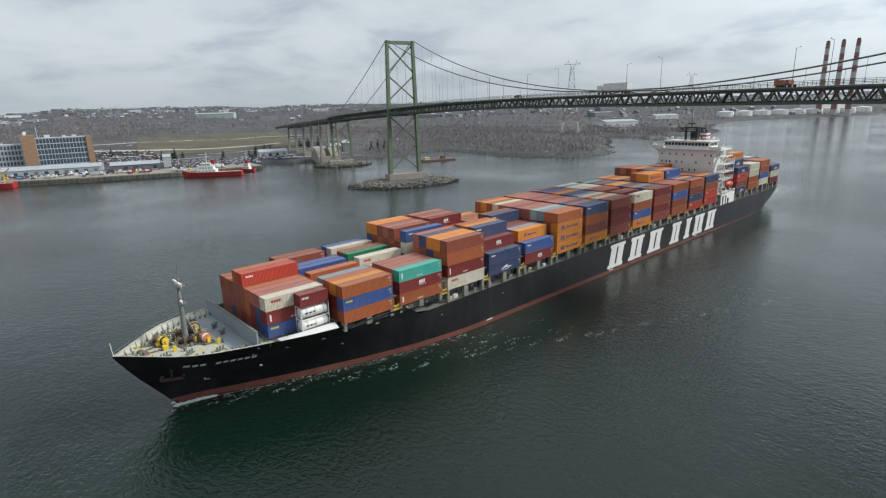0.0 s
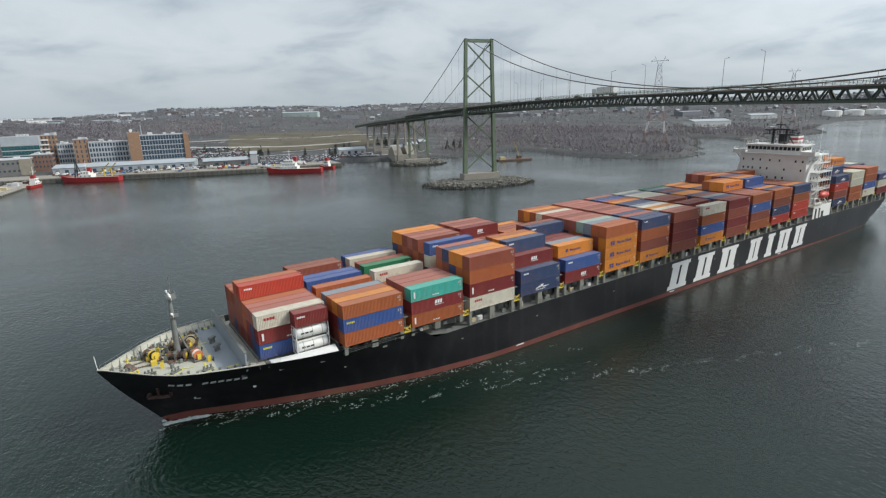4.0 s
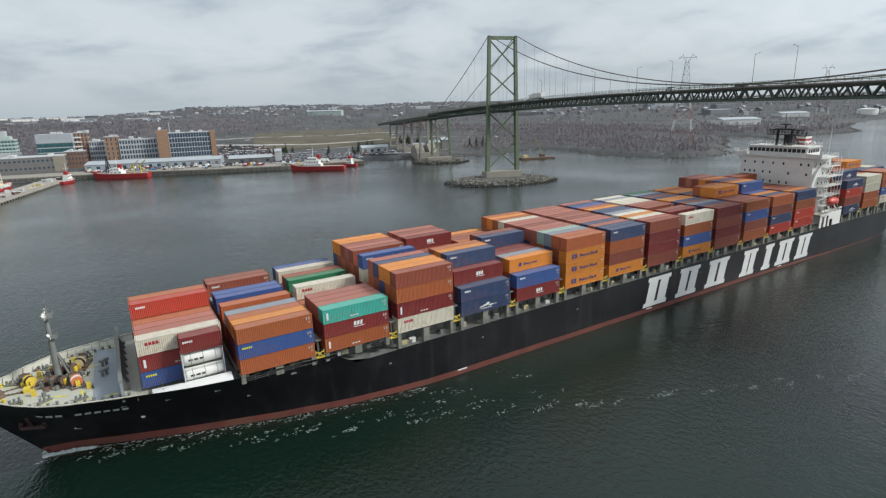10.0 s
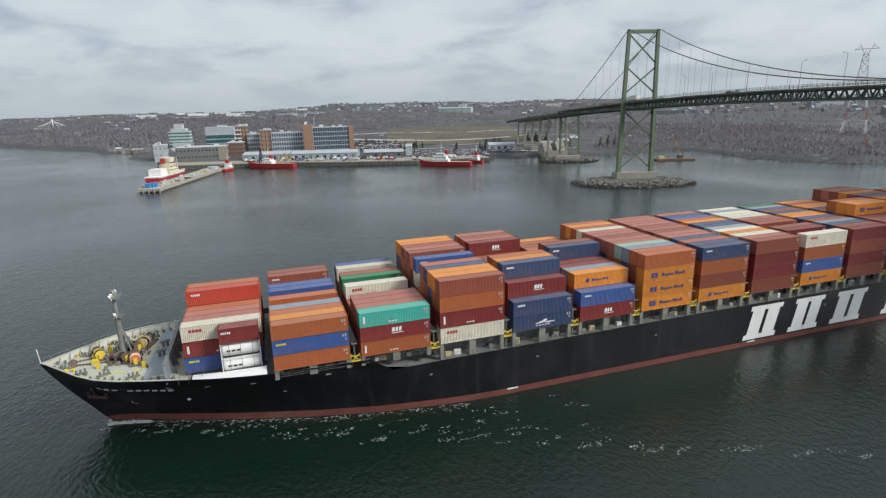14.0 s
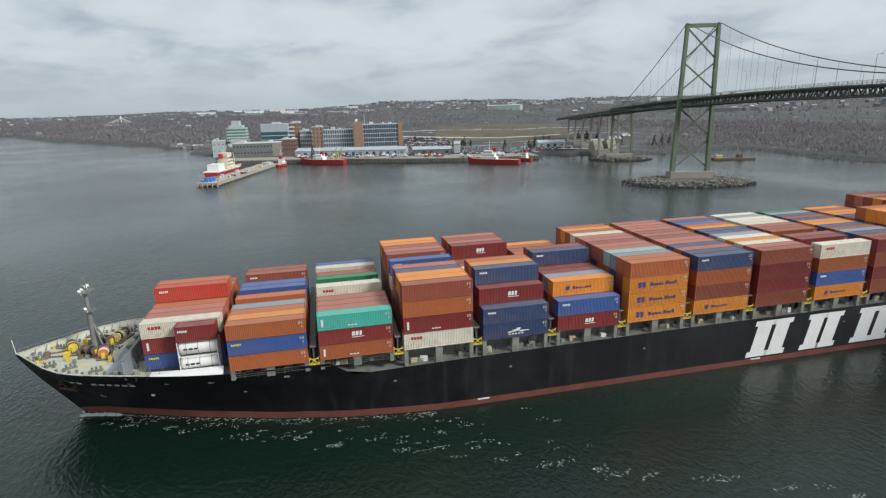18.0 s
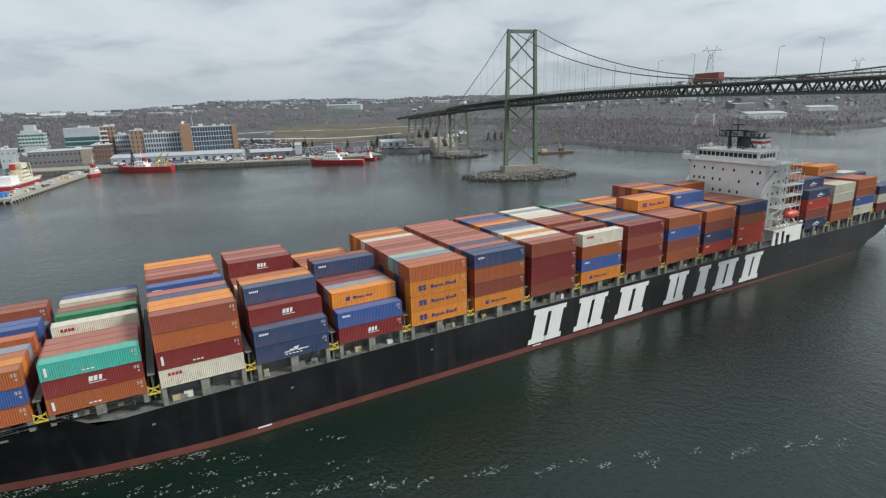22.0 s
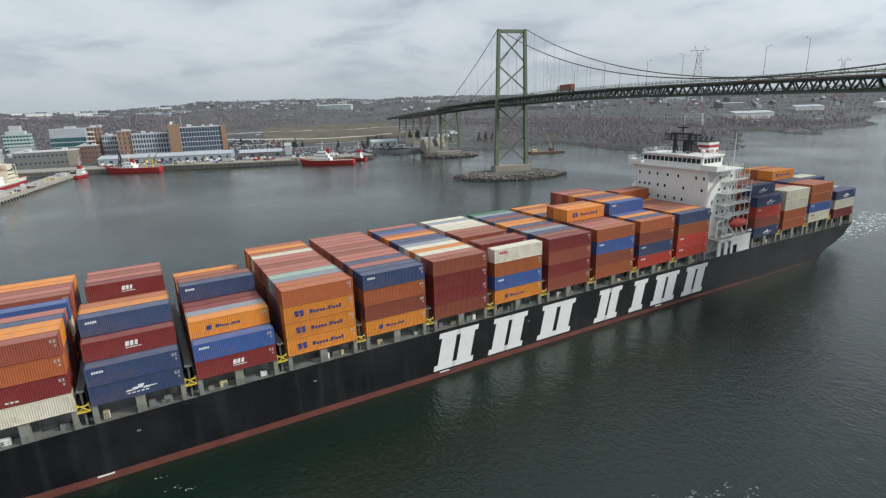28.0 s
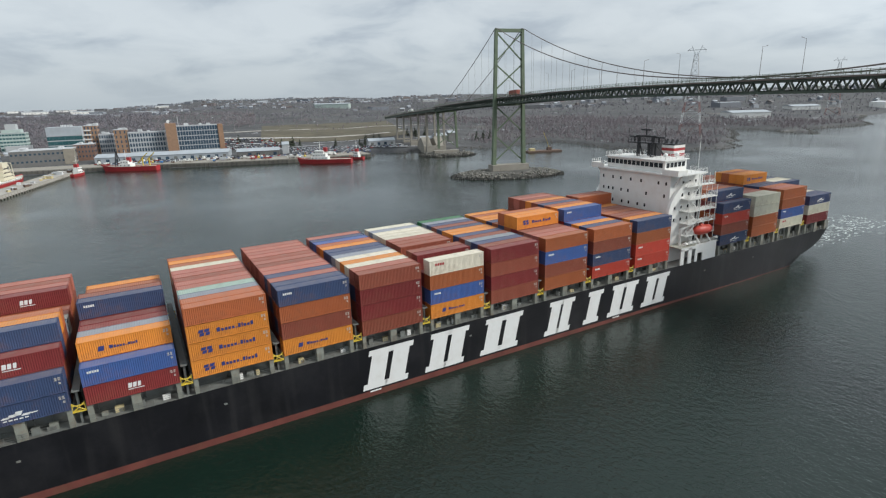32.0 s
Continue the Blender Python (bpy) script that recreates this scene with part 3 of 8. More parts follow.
def add_logo(root, L, H, code, logo, r):
    """Plain bars in place of words and emblems on the port side."""
    y = -1.219 - 0.014

    def bar(x0, z0, w, h, slant=0.0, mat="white_hull", name="sign_bar"):
        b = Build().add([(x0, y, z0), (x0 + w, y, z0), (x0 + w + slant, y, z0 + h), (x0 + slant, y, z0 + h)], [(0, 1, 2, 3)])
        part(name, b, M[mat], root)

    if logo == "wide":
        for i in range(2):
            bar(1.75 + i * 0.85, 0.95, 0.62, 0.5, 0.16, "logo_blue", "emblem_bar")
            bar(1.62 + i * 0.85, 1.5, 0.7, 0.5, 0.16, "logo_blue", "emblem_bar")
        x = 4.3
        for w, h in ((0.55, 0.85), (0.4, 0.55), (0.42, 0.55), (0.4, 0.55), (0.42, 0.55), (0.3, 0.2), (0.4, 0.85), (0.18, 0.85), (0.42, 0.55), (0.4, 0.55), (0.42, 0.85)):
            bar(x, 1.15, w * 0.92, h * 0.78, 0, "logo_blue")
            x += w + 0.12
    elif logo == "narrow":
        bar(L * 0.2, 1.05, 0.75, 0.75, 0.15, "logo_blue", "emblem_bar")
        x = L * 0.32
        for w, h in ((0.5, 0.5), (0.28, 0.4), (0.28, 0.3), (0.3, 0.3), (0.28, 0.3), (0.22, 0.14), (0.28, 0.4), (0.14, 0.4), (0.3, 0.3), (0.28, 0.4)):
            bar(x, 1.2, w, h, 0, "logo_blue")
            x += w + 0.09
    elif logo == "block":
        for i, w in enumerate((0.5, 0.45, 0.4)):
            bar(L * 0.44 + i * 0.62, 1.25, w, 0.75, 0.12)
        bar(L * 0.44, 0.95, 2.1, 0.12)
    elif logo == "swoosh":
        for i, (w, h) in enumerate(((0.9, 0.25), (0.9, 0.4), (0.8, 0.6), (0.9, 0.3), (1.0, 0.16))):
            bar(L * 0.36 + i * 0.75, 1.0 + 0.1 * (i % 3), w, h, 0.3)
        for i in range(5):
            bar(L * 0.38 + i * 0.6, 0.62, 0.42, 0.18)
    elif logo == "small":
        for i in range(5):
            bar(L * 0.07 + i * 0.3, H - 0.95, 0.22, 0.36)
    elif logo == "bar":
        bar(L * 0.05, H * 0.26, 0.34, H * 0.5)
        for i in range(3):
            bar(L * 0.4 + i * 0.55, 0.5, 0.4, 0.22)
    elif logo == "yellow":
        for i in range(5):
            bar(L * 0.05 + i * 0.32, H - 0.9, 0.24, 0.34, 0, "yellow_bright")
    elif logo == "red":
        for i in range(4):
            bar(L * 0.1 + i * 0.5, H - 1.1, 0.38, 0.5, 0, "red")


M["logo_blue"] = material("dark_blue_sign", (0.03, 0.04, 0.16), 0.5)

BAY_X = {0: 30.4, 14: 245.6, 15: 260.0, 16: 273.9, 17: 288.9}
for i in range(1, 14):
    BAY_X[i] = 44.0 + 14.05 * (i - 1)
ROW_Y = [-16.1 + 1.225 + 2.479 * k for k in range(13)]
HATCH_Z = 11.05
HC, STD = 2.896, 2.591
LIFT = {0: -0.3, 14: 0.3, 15: 0.6, 16: 1.0, 17: 0.3}
# each bay: container height, then its stacks from port to starboard as tiers and the paint of the upper ones, top first
STOW = {
    0: (2.66, "0: 0: 3:w4,m6,u7 3:p 3:p 3:k 4:r3,k 4:k 3:b 3:k 3:b 0: 0:"),
    1: (STD, "3:k,u7,k 3:o 3:k 3:g 2:k 3:k,b 2:b 3:u 3:u 2:n 2:g 3:b3 3:b"),
    2: (STD, "3:t6,m2,k6 3:p 3:p 3:p 2:b 2:k 3:w4 2:b 3:e 3:b 2:b 3:w 3:u"),
    3: (HC, "4:b,k,m6,w4 4:o 4:o 4:n 4:p 2:k 4:u3,w 3:b 4:b,k 4:p 4:b 4:o 4:o"),
    4: (HC, "2:n3,n8 3:m2 4:n3,n 4:o 4:k 3:g 3:w 3:b 3:b 4:m2,b 4:p 4:b 4:p"),
    5: (HC, "2:u3,m2 3:o5,k 3:g 3:m 3:m 4:n3,n 4:b 3:b 3:o 3:k 3:b 3:k 3:o"),
    6: (HC, "4:k,o1,o1,o1 4:k 4:g 4:s 4:p 4:p 4:b 4:p 4:p 4:w 4:k 4:o 4:k"),
    7: (HC, "4:n3,k,b,o5 4:n 4:p 4:n 4:p 4:p 4:b 4:p 4:b 4:p 4:p 4:p 4:p"),
    8: (HC, "4:b,m,m,b 4:p 4:w 4:o 4:w 4:g 4:n 4:n 4:o 4:k 4:u 4:n 4:p"),
    9: (HC, "4:w4,k,u3,o5 3:m 4:m 4:b 3:b 4:b 4:b 4:p 4:w 4:w 4:w 4:g 4:w"),
    10: (HC, "4:m,b,m,b 4:b 4:n 4:g 4:b 4:n 4:o 4:o 4:n 4:b 4:n 4:g 4:e"),
    11: (HC, "4:k,u3,b,k 4:p 4:p 4:b 5:o1,b 5:o 5:k 4:k 4:n 4:o 4:o 4:k 4:o"),
    12: (HC, "4:k,b,n3,r3 4:n 4:o 4:u 5:u3,b 5:o 5:k 5:n 5:b 5:o 5:b 5:p 5:b"),
    13: (HC, "4:n,k,r3,r3 4:o 4:b 4:b 4:k 4:b 4:b 4:o 5:k 5:b 4:k 4:k 4:k"),
    14: (HC, "4:n8,r3,b,n8 5:n8,n 5:k 5:b 5:k 5:n 5:b 5:w 5:w 5:k 5:b 5:b 5:b"),
    15: (HC, "4:w,w,k,k 4:w 4:p 4:b 4:k 4:k 4:k 4:o 4:n 4:w 4:w 4:b 4:b"),
    16: (HC, "4:k,k,u3,w4 4:p 4:k 4:n 4:n 5:o1,k 5:o 5:k 5:o 4:b 4:b 4:b 4:b"),
    17: (HC, "3:n8,w,m 3:n 3:w 3:b 4:n,b 4:w 4:w 4:n 4:n 3:b 3:b 3:b 3:b"),
}


def make_cargo():
    hidden = Build()
    for bay, (h, plan) in STOW.items():
        stacks = [(int(s[0]), s[2:].split(",")) for s in plan.split()]
        x = BAY_X[bay]
        zs = []
        tops = [s[0] for s in stacks]
        for k, (n, cols) in enumerate(stacks):
            if n == 0:
                continue
            y = ROW_Y[k]
            near = tops[k - 1] if k else 0
            for tier in range(n):
                z = HATCH_Z + LIFT.get(bay, 0) + tier * (h + 0.02)
                c = cols[min(n - 1 - tier, len(cols) - 1)]
                exposed = k == 0 or tier >= min(near, n - 1) or tier >= n - 1
                code, logo = (c[0], {"": "", "1": "wide", "2": "block", "3": "small", "4": "red", "5": "narrow", "8": "swoosh", "6": "bar", "7": "yellow"}[c[1:]])
                if exposed:
                    put_container(x, y, z, code, 12.19, h, logo)
                else:
                    hidden.box(x, y - 1.2, z, x + 12.19, y + 1.2, z + h)
    ob = part("stacked_containers", hidden, M["crowd"], None)
    tagged(ob, "brown and blue containers deep inside the stacks", "containers", kind="stuff")
    MOVERS.append(ob)


def crowd_material():
    m = bpy.data.materials.new("mixed_container_paint")
    m.use_nodes = True
    nt = m.node_tree
    g = nt.nodes.new("ShaderNodeNewGeometry")
    r = nt.nodes.new("ShaderNodeValToRGB")
    r.color_ramp.interpolation = "CONSTANT"
    r.color_ramp.elements[0].color = (*PAINT["b"], 1)
    r.color_ramp.elements[1].position, r.color_ramp.elements[1].color = 0.45, (*PAINT["n"], 1)
    r.color_ramp.elements.new(0.65).color = (*PAINT["k"], 1)
    r.color_ramp.elements.new(0.85).color = (*PAINT["m"], 1)
    nt.links.new(g.outputs["Random Per Island"], r.inputs[0])
    nt.links.new(r.outputs[0], nt.nodes["Principled BSDF"].inputs["Base Color"])
    return m


M["crowd"] = crowd_material()
make_cargo()


# ---- the ship's fittings ----
def rail(parent, pts, h=1.1, r=0.03, bars=3, gap=2.0, mat="white", name="railing"):
    b = Build()
    for a, c in zip(pts, pts[1:]):
        a, c = Vector(a), Vector(c)
        n = max(1, round((c - a).length / gap))
        for i in range(n + 1):
            p = a.lerp(c, i / n)
            b.rod(p, p + Vector((0, 0, h)), r, 4)
        for k in range(bars):
            z = Vector((0, 0, h * (k + 1) / bars))
            b.rod(a + z, c + z, r * 0.8, 4)
    return part(name, b, M[mat], parent)


def make_foredeck():
    fz = lambda x: lerp(x, DECK_Z) - 0.95
    # breakwater: an upright wall, with blue-grey painted deck and vents before it
    z0 = fz(26)
    xw, zt = 27.5, fz(26) + 3.1
    b = Build()
    xs = np.linspace(23.7, 27.5, 8)
    b.add([(x, k * (half(x, 11.2) - 1.3), fz(x) + 0.03) for x in xs for k in (-1, 1)], [(2 * i, 2 * i + 2, 2 * i + 3, 2 * i + 1) for i in range(7)])
    part("painted_deck", b, M["blue_grey"], SHIP, "blue-grey painted deck strip")
    bw = part("breakwater", Build().box(xw, -12.6, z0 - 0.2, xw + 0.3, 12.6, zt), M["blue_grey"], SHIP, "blue-grey upright steel breakwater")
    part("breakwater_edge", Build().box(xw - 0.12, -12.7, zt, xw + 0.42, 12.7, zt + 0.12), M["ship_grey"], bw)
    for y in (-9, -6, -3, 0, 3, 6, 9):
        part("stiffener", Build().add([(xw + 0.3, y - 0.06, z0), (xw + 1.2, y - 0.06, z0), (xw + 0.3, y - 0.06, zt - 0.5), (xw + 0.3, y + 0.06, z0), (xw + 1.2, y + 0.06, z0), (xw + 0.3, y + 0.06, zt - 0.5)], [(0, 1, 2), (5, 4, 3), (1, 4, 5, 2), (0, 2, 5, 3)]), M["ship_grey"], bw)
    for x, y in ((25.0, -1.6), (25.6, -1.1), (25.0, 2.6), (25.6, 3.1)):
        z = fz(x)
        b = Build().rod((x, y, z), (x, y, z + 0.9), 0.24, 8).lathe([(0, 0.28), (0.1, 0.5), (0.42, 0.44), (0.5, 0.1)], (x, y, z + 0.85), (x, y, z + 2), 10)
        part("mushroom_vent", b, M["ship_grey"], SHIP)
    # foremast: a stout column, a lower lamp bracket and a crosshead of floodlights
    mast_at = 19.1  # metres abaft the stem
    mz = fz(mast_at)
    b = Build().lathe([(0, 0.7), (0.3, 0.55), (5.0, 0.48), (8.6, 0.36), (11.3, 0.26)], (mast_at, 0.4, mz), (mast_at, 0.4, mz + 11.3), 12)
    mast = part("foremast", b, M["ship_grey"], SHIP, "grey tubular foremast with lamps", smooth=True)
    for s in (-1, 1):
        part("mast_leg", Build().rod((mast_at + 1.90, 0.4 + s * 1.3, mz), (mast_at + 0.25, 0.45, mz + 5.2), 0.16, 8), M["ship_grey"], mast)
    part("ladder", Build().rod((mast_at - 0.55, 0.2, mz), (mast_at - 0.15, 0.3, mz + 10.6), 0.04, 4).rod((mast_at - 0.55, 0.6, mz), (mast_at - 0.15, 0.7, mz + 10.6), 0.04, 4), M["ship_grey"], mast)
    for h, w in ((7.5, 0.9), (11.0, 1.5)):
        part("platform", Build().box(mast_at - 0.50, 0.45 - w, mz + h, mast_at + 1.00, 0.45 + w, mz + h + 0.12), M["ship_grey"], mast)
        rail(mast, [(mast_at - 0.50, 0.45 - w, mz + h + 0.1), (mast_at + 1.00, 0.45 - w, mz + h + 0.1), (mast_at + 1.00, 0.45 + w, mz + h + 0.1), (mast_at - 0.50, 0.45 + w, mz + h + 0.1)], 0.7, 0.03, 2, 0.8, "ship_grey")
        for y in ((-1.0,) if h < 8 else (-1.25, -0.6, 0.55, 1.1)):
            fy = 0.45 + y * w
            b = Build().lathe([(0, 0.12), (0.1, 0.28), (0.34, 0.3), (0.42, 0.16)], (mast_at + 0.10, fy, mz + h + 0.75), (mast_at - 0.40, fy - 0.15, mz + h + 0.55), 10)
            b.rod((mast_at + 0.10, fy, mz + h), (mast_at + 0.10, fy, mz + h + 0.75), 0.05, 5)
            part("floodlight", b, M["white"], mast, "white floodlight")
    b = Build().rod((mast_at + 0.20, 0.5, mz + 11.2), (mast_at + 0.30, 0.5, mz + 14.6), 0.1, 6, 0.06)
    b.rod((mast_at + 0.25, -0.5, mz + 13.6), (mast_at + 0.25, 1.5, mz + 13.6), 0.05, 5).rod((mast_at + 0.25, 0.5, mz + 14.4), (mast_at + 0.25, -0.2, mz + 15.0), 0.05, 5)
    part("topmast", b, M["ship_grey"], mast)
    part("mast_bell", Build().lathe([(0, 0.1), (0.1, 0.22), (0.4, 0.26)], (mast_at, -0.35, mz + 12.6), (mast_at, -0.35, mz + 12.0), 8), M["ship_grey"], mast)

    # winches
    def winch(x, y, rz, drum_mat, label, k=1.0):
        m = pose(x, y, fz(x), 0, 0, rz) @ Matrix.Diagonal((k, k, k, 1))
        w = part("mooring_winch", Build().box(-1.2, -2.4, 0, 1.2, 2.4, 0.35), M["rust"], SHIP, label, at=m)
        d = Build()
        d.lathe([(0, 0.4), (0.05, 0.95), (0.15, 0.95), (0.16, 0.62), (1.5, 0.66), (1.51, 0.95), (1.6, 0.95), (1.65, 0.4)], (0, -1.9, 1.25), (0, 0, 1.25), 14)
        part("rope_drum", d, M[drum_mat], w, smooth=False)
        d = Build()
        d.lathe([(0, 0.3), (0.05, 0.85), (0.12, 0.85), (0.13, 0.5), (1.1, 0.5), (1.11, 0.85), (1.2, 0.85)], (0, 0.4, 1.25), (0, 2.0, 1.25), 14)
        part("chain_drum", d, M["rust"], w)
        part("gearbox", Build().box(-0.8, -0.25, 0.35, 0.9, 0.3, 1.9), M["ship_grey"], w)
        part("motor_box", Build().box(-1.1, 1.7, 0.35, 0.2, 2.3, 1.3), M["ship_grey"], w)
        part("drum_band", Build().lathe([(0, 0.7), (0, 0.98), (0.16, 0.98), (0.16, 0.7)], (0, -1.15, 1.25), (0, 0, 1.25), 14), M["white" if drum_mat == "orange_rope" else "black"], w)
        for yy in (-2.1, 2.2):
            part("bearing_post", Build().box(-0.35, yy - 0.12, 0.3, 0.35, yy + 0.12, 1.5), M["yellow"], w)
        return w

    winch(14.9, 1.6, 25, "yellow", "mooring winch with yellow rope drum", 0.8)
    winch(21.4, -2.4, 12, "orange_rope", "mooring winch with orange rope drum", 0.85)
    winch(22.0, 4.6, -14, "rope", "mooring winch with coiled rope", 0.9)
    winch(19.6, 2.4, 60, "rust", "dark greasy anchor windlass", 0.95)
    winch(18.6, -1.4, 60, "rust", "dark greasy anchor windlass", 0.8)
    rr = random.Random(5)
    for i in range(64):
        x, y = rr.gauss(20.2, 2.2), rr.gauss(0.8, 3.0)
        if not 14.5 < x < 24.2:
            continue
        q = rr.random()
        if q < 0.4:
            part("control_stand", Build().box(-0.25, -0.18, 0, 0.25, 0.18, rr.uniform(0.4, 1.1)), M[rr.choice(("yellow", "ship_grey", "rust", "ship_grey"))], SHIP, at=pose(x, y, fz(x), 0, 0, rr.uniform(0, 90)))
        elif q < 0.7:
            part("deck_pipe", Build().rod((0, 0, 0.25), (rr.uniform(0.8, 1.8), 0, 0.3), 0.1, 6).rod((0.1, 0, 0), (0.1, 0, 0.9), 0.07, 5), M[rr.choice(("rust", "ship_grey", "black"))], SHIP, at=pose(x, y, fz(x), 0, 0, rr.uniform(0, 360)))
        else:
            part("rope_coil", Build().lathe([(0, 0.35), (0.12, 0.5), (0.22, 0.36), (0.28, 0.12)], (0, 0, 0), (0, 0, 1), 10), M[rr.choice(("rope", "black", "rust"))], SHIP, at=pose(x, y, fz(x)))
    for i in range(16):  # yellow walkway dashes on the deck
        x = rr.uniform(9.5, 23.5)
        y = rr.uniform(-0.75, 0.75) * half(x, 11.0)
        part("walkway_dash", Build().box(-0.9, -0.16, 0.005, 0.9, 0.16, 0.012), M["yellow_bright"], SHIP, at=pose(x, y, fz(x) + 0.03, 0, 0, rr.choice((0, 20, -20, 90))))
    for i in range(9):
        x = 9.5 + 2.3 * i
        for s in (-1, 1):
            y = s * (half(x, fz(x)) - 1.3)
            for dx in (-0.55, 0.55):
                b = Build().lathe([(0, 0.22), (0.45, 0.18), (0.47, 0.25), (0.55, 0.25)], (x + dx, y, fz(x)), (x + dx, y, fz(x) + 1), 10)
                part("bollard", b, M["ship_grey" if i != 1 else "yellow"], SHIP)
    for x, y, rz in ((10.8, -1.6, 10), (12.6, 2.8, -20), (13.8, -4.6, 25), (17.0, 6.2, -35), (17.6, -6.4, 30), (22.2, -8.6, 15), (22.6, 8.2, -12)):
        m = pose(x, y, fz(x), 0, 0, rz)
        fl = part("roller_fairlead", Build().box(-0.9, -0.3, 0, 0.9, 0.3, 0.22), M["ship_grey"], SHIP, "grey roller fairlead ringed with yellow paint", at=m)
        for dx in (-0.6, 0.0, 0.6):
            part("roller", Build().lathe([(0, 0.22), (0.1, 0.16), (0.5, 0.16), (0.6, 0.22)], (dx, 0, 0.22), (dx, 0, 1), 9), M["ship_grey"], fl)
        for dy in (-0.55, 0.43):
            part("yellow_line", Build().box(-1.2, dy, 0.006, 1.2, dy + 0.12, 0.014), M["yellow_bright"], fl)
    for s, x0, x1, y0, y1 in ((1, 11.5, 18.4, 0.6, 2.2), (-1, 12.0, 18.0, -0.9, -1.4)):  # anchor chains from windlass to hawse pipe
        n = 22
        b = Build()
        for k in range(n):
            f = k / n
            p = Vector((x0 + (x1 - x0) * f, y0 + (y1 - y0) * f, 0))
            q = Vector((x0 + (x1 - x0) * (k + 0.8) / n, y0 + (y1 - y0) * (k + 0.8) / n, 0))
            p.z, q.z = fz(p.x) + 0.15, fz(q.x) + 0.15
            b.beam(p, q, 0.26 if k % 2 else 0.1, 0.1 if k % 2 else 0.26)
        ch = part("anchor_chain", b, M["rust"], SHIP, "rusty stud-link anchor chain")
        tagged(ch, kind="stuff")
        part("hawse_cover", Build().lathe([(0, 0.7), (0.3, 0.6), (0.55, 0.35)], (x0 - 0.3, y0, fz(x0)), (x0 - 0.3, y0, fz(x0) + 1), 12), M["rust"], SHIP)
        part("chain_stopper", Build().box(-0.45, -0.5, 0, 0.45, 0.5, 0.75), M["yellow"], SHIP, at=pose(x0 + 3.0, (y0 + (y1 - y0) * 0.43), fz(x0 + 3)))
    for x, y in ((16.2, 3.6), (16.0, -3.3), (20.8, 6.8), (23.2, -5.2)):
        part("winch_stand", Build().box(-0.3, -0.2, 0, 0.3, 0.2, 1.05).rod((0, 0, 1.05), (0.25, 0, 1.45), 0.05, 5), M["yellow"], SHIP, "yellow winch control stand", at=pose(x, y, fz(x)))
    # bulwark brackets inside the bow
    for s in (-1, 1):
        for i in range(17):
            x = 9.0 + i * 1.2
            z = fz(x)
            yt, yb = s * (half(x, z + 0.95) - 0.14), s * (half(x, z) - 0.14)
            yi = yb - s * 0.55
            b = Build().add([(x - 0.05, yb, z), (x - 0.05, yi, z), (x - 0.05, yt, z + 0.95), (x + 0.05, yb, z), (x + 0.05, yi, z), (x + 0.05, yt, z + 0.95)], [(0, 1, 2), (5, 4, 3), (1, 4, 5, 2)])
            part("bulwark_bracket", b, M["rusty_post"], SHIP)
    pts = [(x, half(x, lerp(x, DECK_Z)), lerp(x, DECK_Z) + 0.1) for x in (7.2, 9, 11, 14, 17, 21, 25)]
    rail(SHIP, pts, 0.55, 0.035, 1, 1.4, "ship_grey")
    b = Build().rod((6.9, 0, 11.5), (6.7, 0, 14.2), 0.06, 6)
    part("jackstaff", b, M["white"], SHIP)
    for y in (-9.6, 11.0):
        part("deck_marking", Build().box(24.6, y, fz(26) + 0.02, 27.0, y + 0.35, fz(26) + 0.06), M["yellow_bright"], SHIP, "bright yellow deck stripe")
    # white sloping bulwark beside the first stack
    b = Build()
    for xa, xb, za, zb, zc, zd in ((31.5, 36, 10.9, 10.85, 10.92, 11.2), (36, 42.8, 10.85, 10.75, 11.2, 11.5)):
        ya, yb = -half(xa, 10.8) + 0.05, -half(xb, 10.8) + 0.05
        b.add([(xa, ya, za), (xb, yb, zb), (xb, yb + 1.6, zd), (xa, ya + 1.6, zc), (xa, ya + 0.15, za - 0.2), (xb, yb + 0.15, zb - 0.2), (xb, yb + 1.75, zd - 0.1), (xa, ya + 1.75, zc - 0.1)], [(0, 1, 2, 3), (7, 6, 5, 4), (1, 5, 6, 2), (0, 3, 7, 4)])
    part("wave_deflector", b, M["white_hull"], SHIP, "white sloping plate on the hull's edge")
    for x in (29.5, 31.0, 33.0):
        rail(SHIP, [(x, -13.6, fz(x)), (x, -10.5, fz(x))], 1.1, 0.03, 2, 1.0, "ship_grey", "guard_rail")
    # name on the bow, as plain bars; anchor and marks
    for k in range(10):
        if k == 3:
            continue
        x = 16.2 + k * 1.22
        zc = 8.65 - k * 0.085
        b = Build()
        vs = []
        for xx, z in ((x, zc - 0.32), (x + 0.85, zc - 0.32), (x + 0.9, zc + 0.3), (x + 0.05, zc + 0.3)):
            vs.append((xx - 0.1, -half(xx, z) - 0.16, z))
        b.add(vs, [(0, 1, 2, 3)])
        part("name_bar", b, M["white_hull"], SHIP)
    for s in (-1, 1):
        y = lambda x, z: s * (half(x, z) + 0.14)
        b = Build()
        b.beam((14.6, y(14.6, 7.6), 7.6), (14.9, y(14.9, 4.9), 4.9), 0.45, 0.45)
        b.beam((13.2, y(13.2, 5.2), 5.2), (16.6, y(16.6, 5.2), 5.2), 0.7, 0.6)
        b.beam((13.2, y(13.2, 5.2), 5.2), (13.5, y(13.5, 6.2), 6.2), 0.5, 0.4)
        b.beam((16.6, y(16.6, 5.2), 5.2), (16.5, y(16.5, 6.2), 6.2), 0.5, 0.4)
        part("anchor", b, M["anchor"], SHIP, "dark rusty stockless anchor")
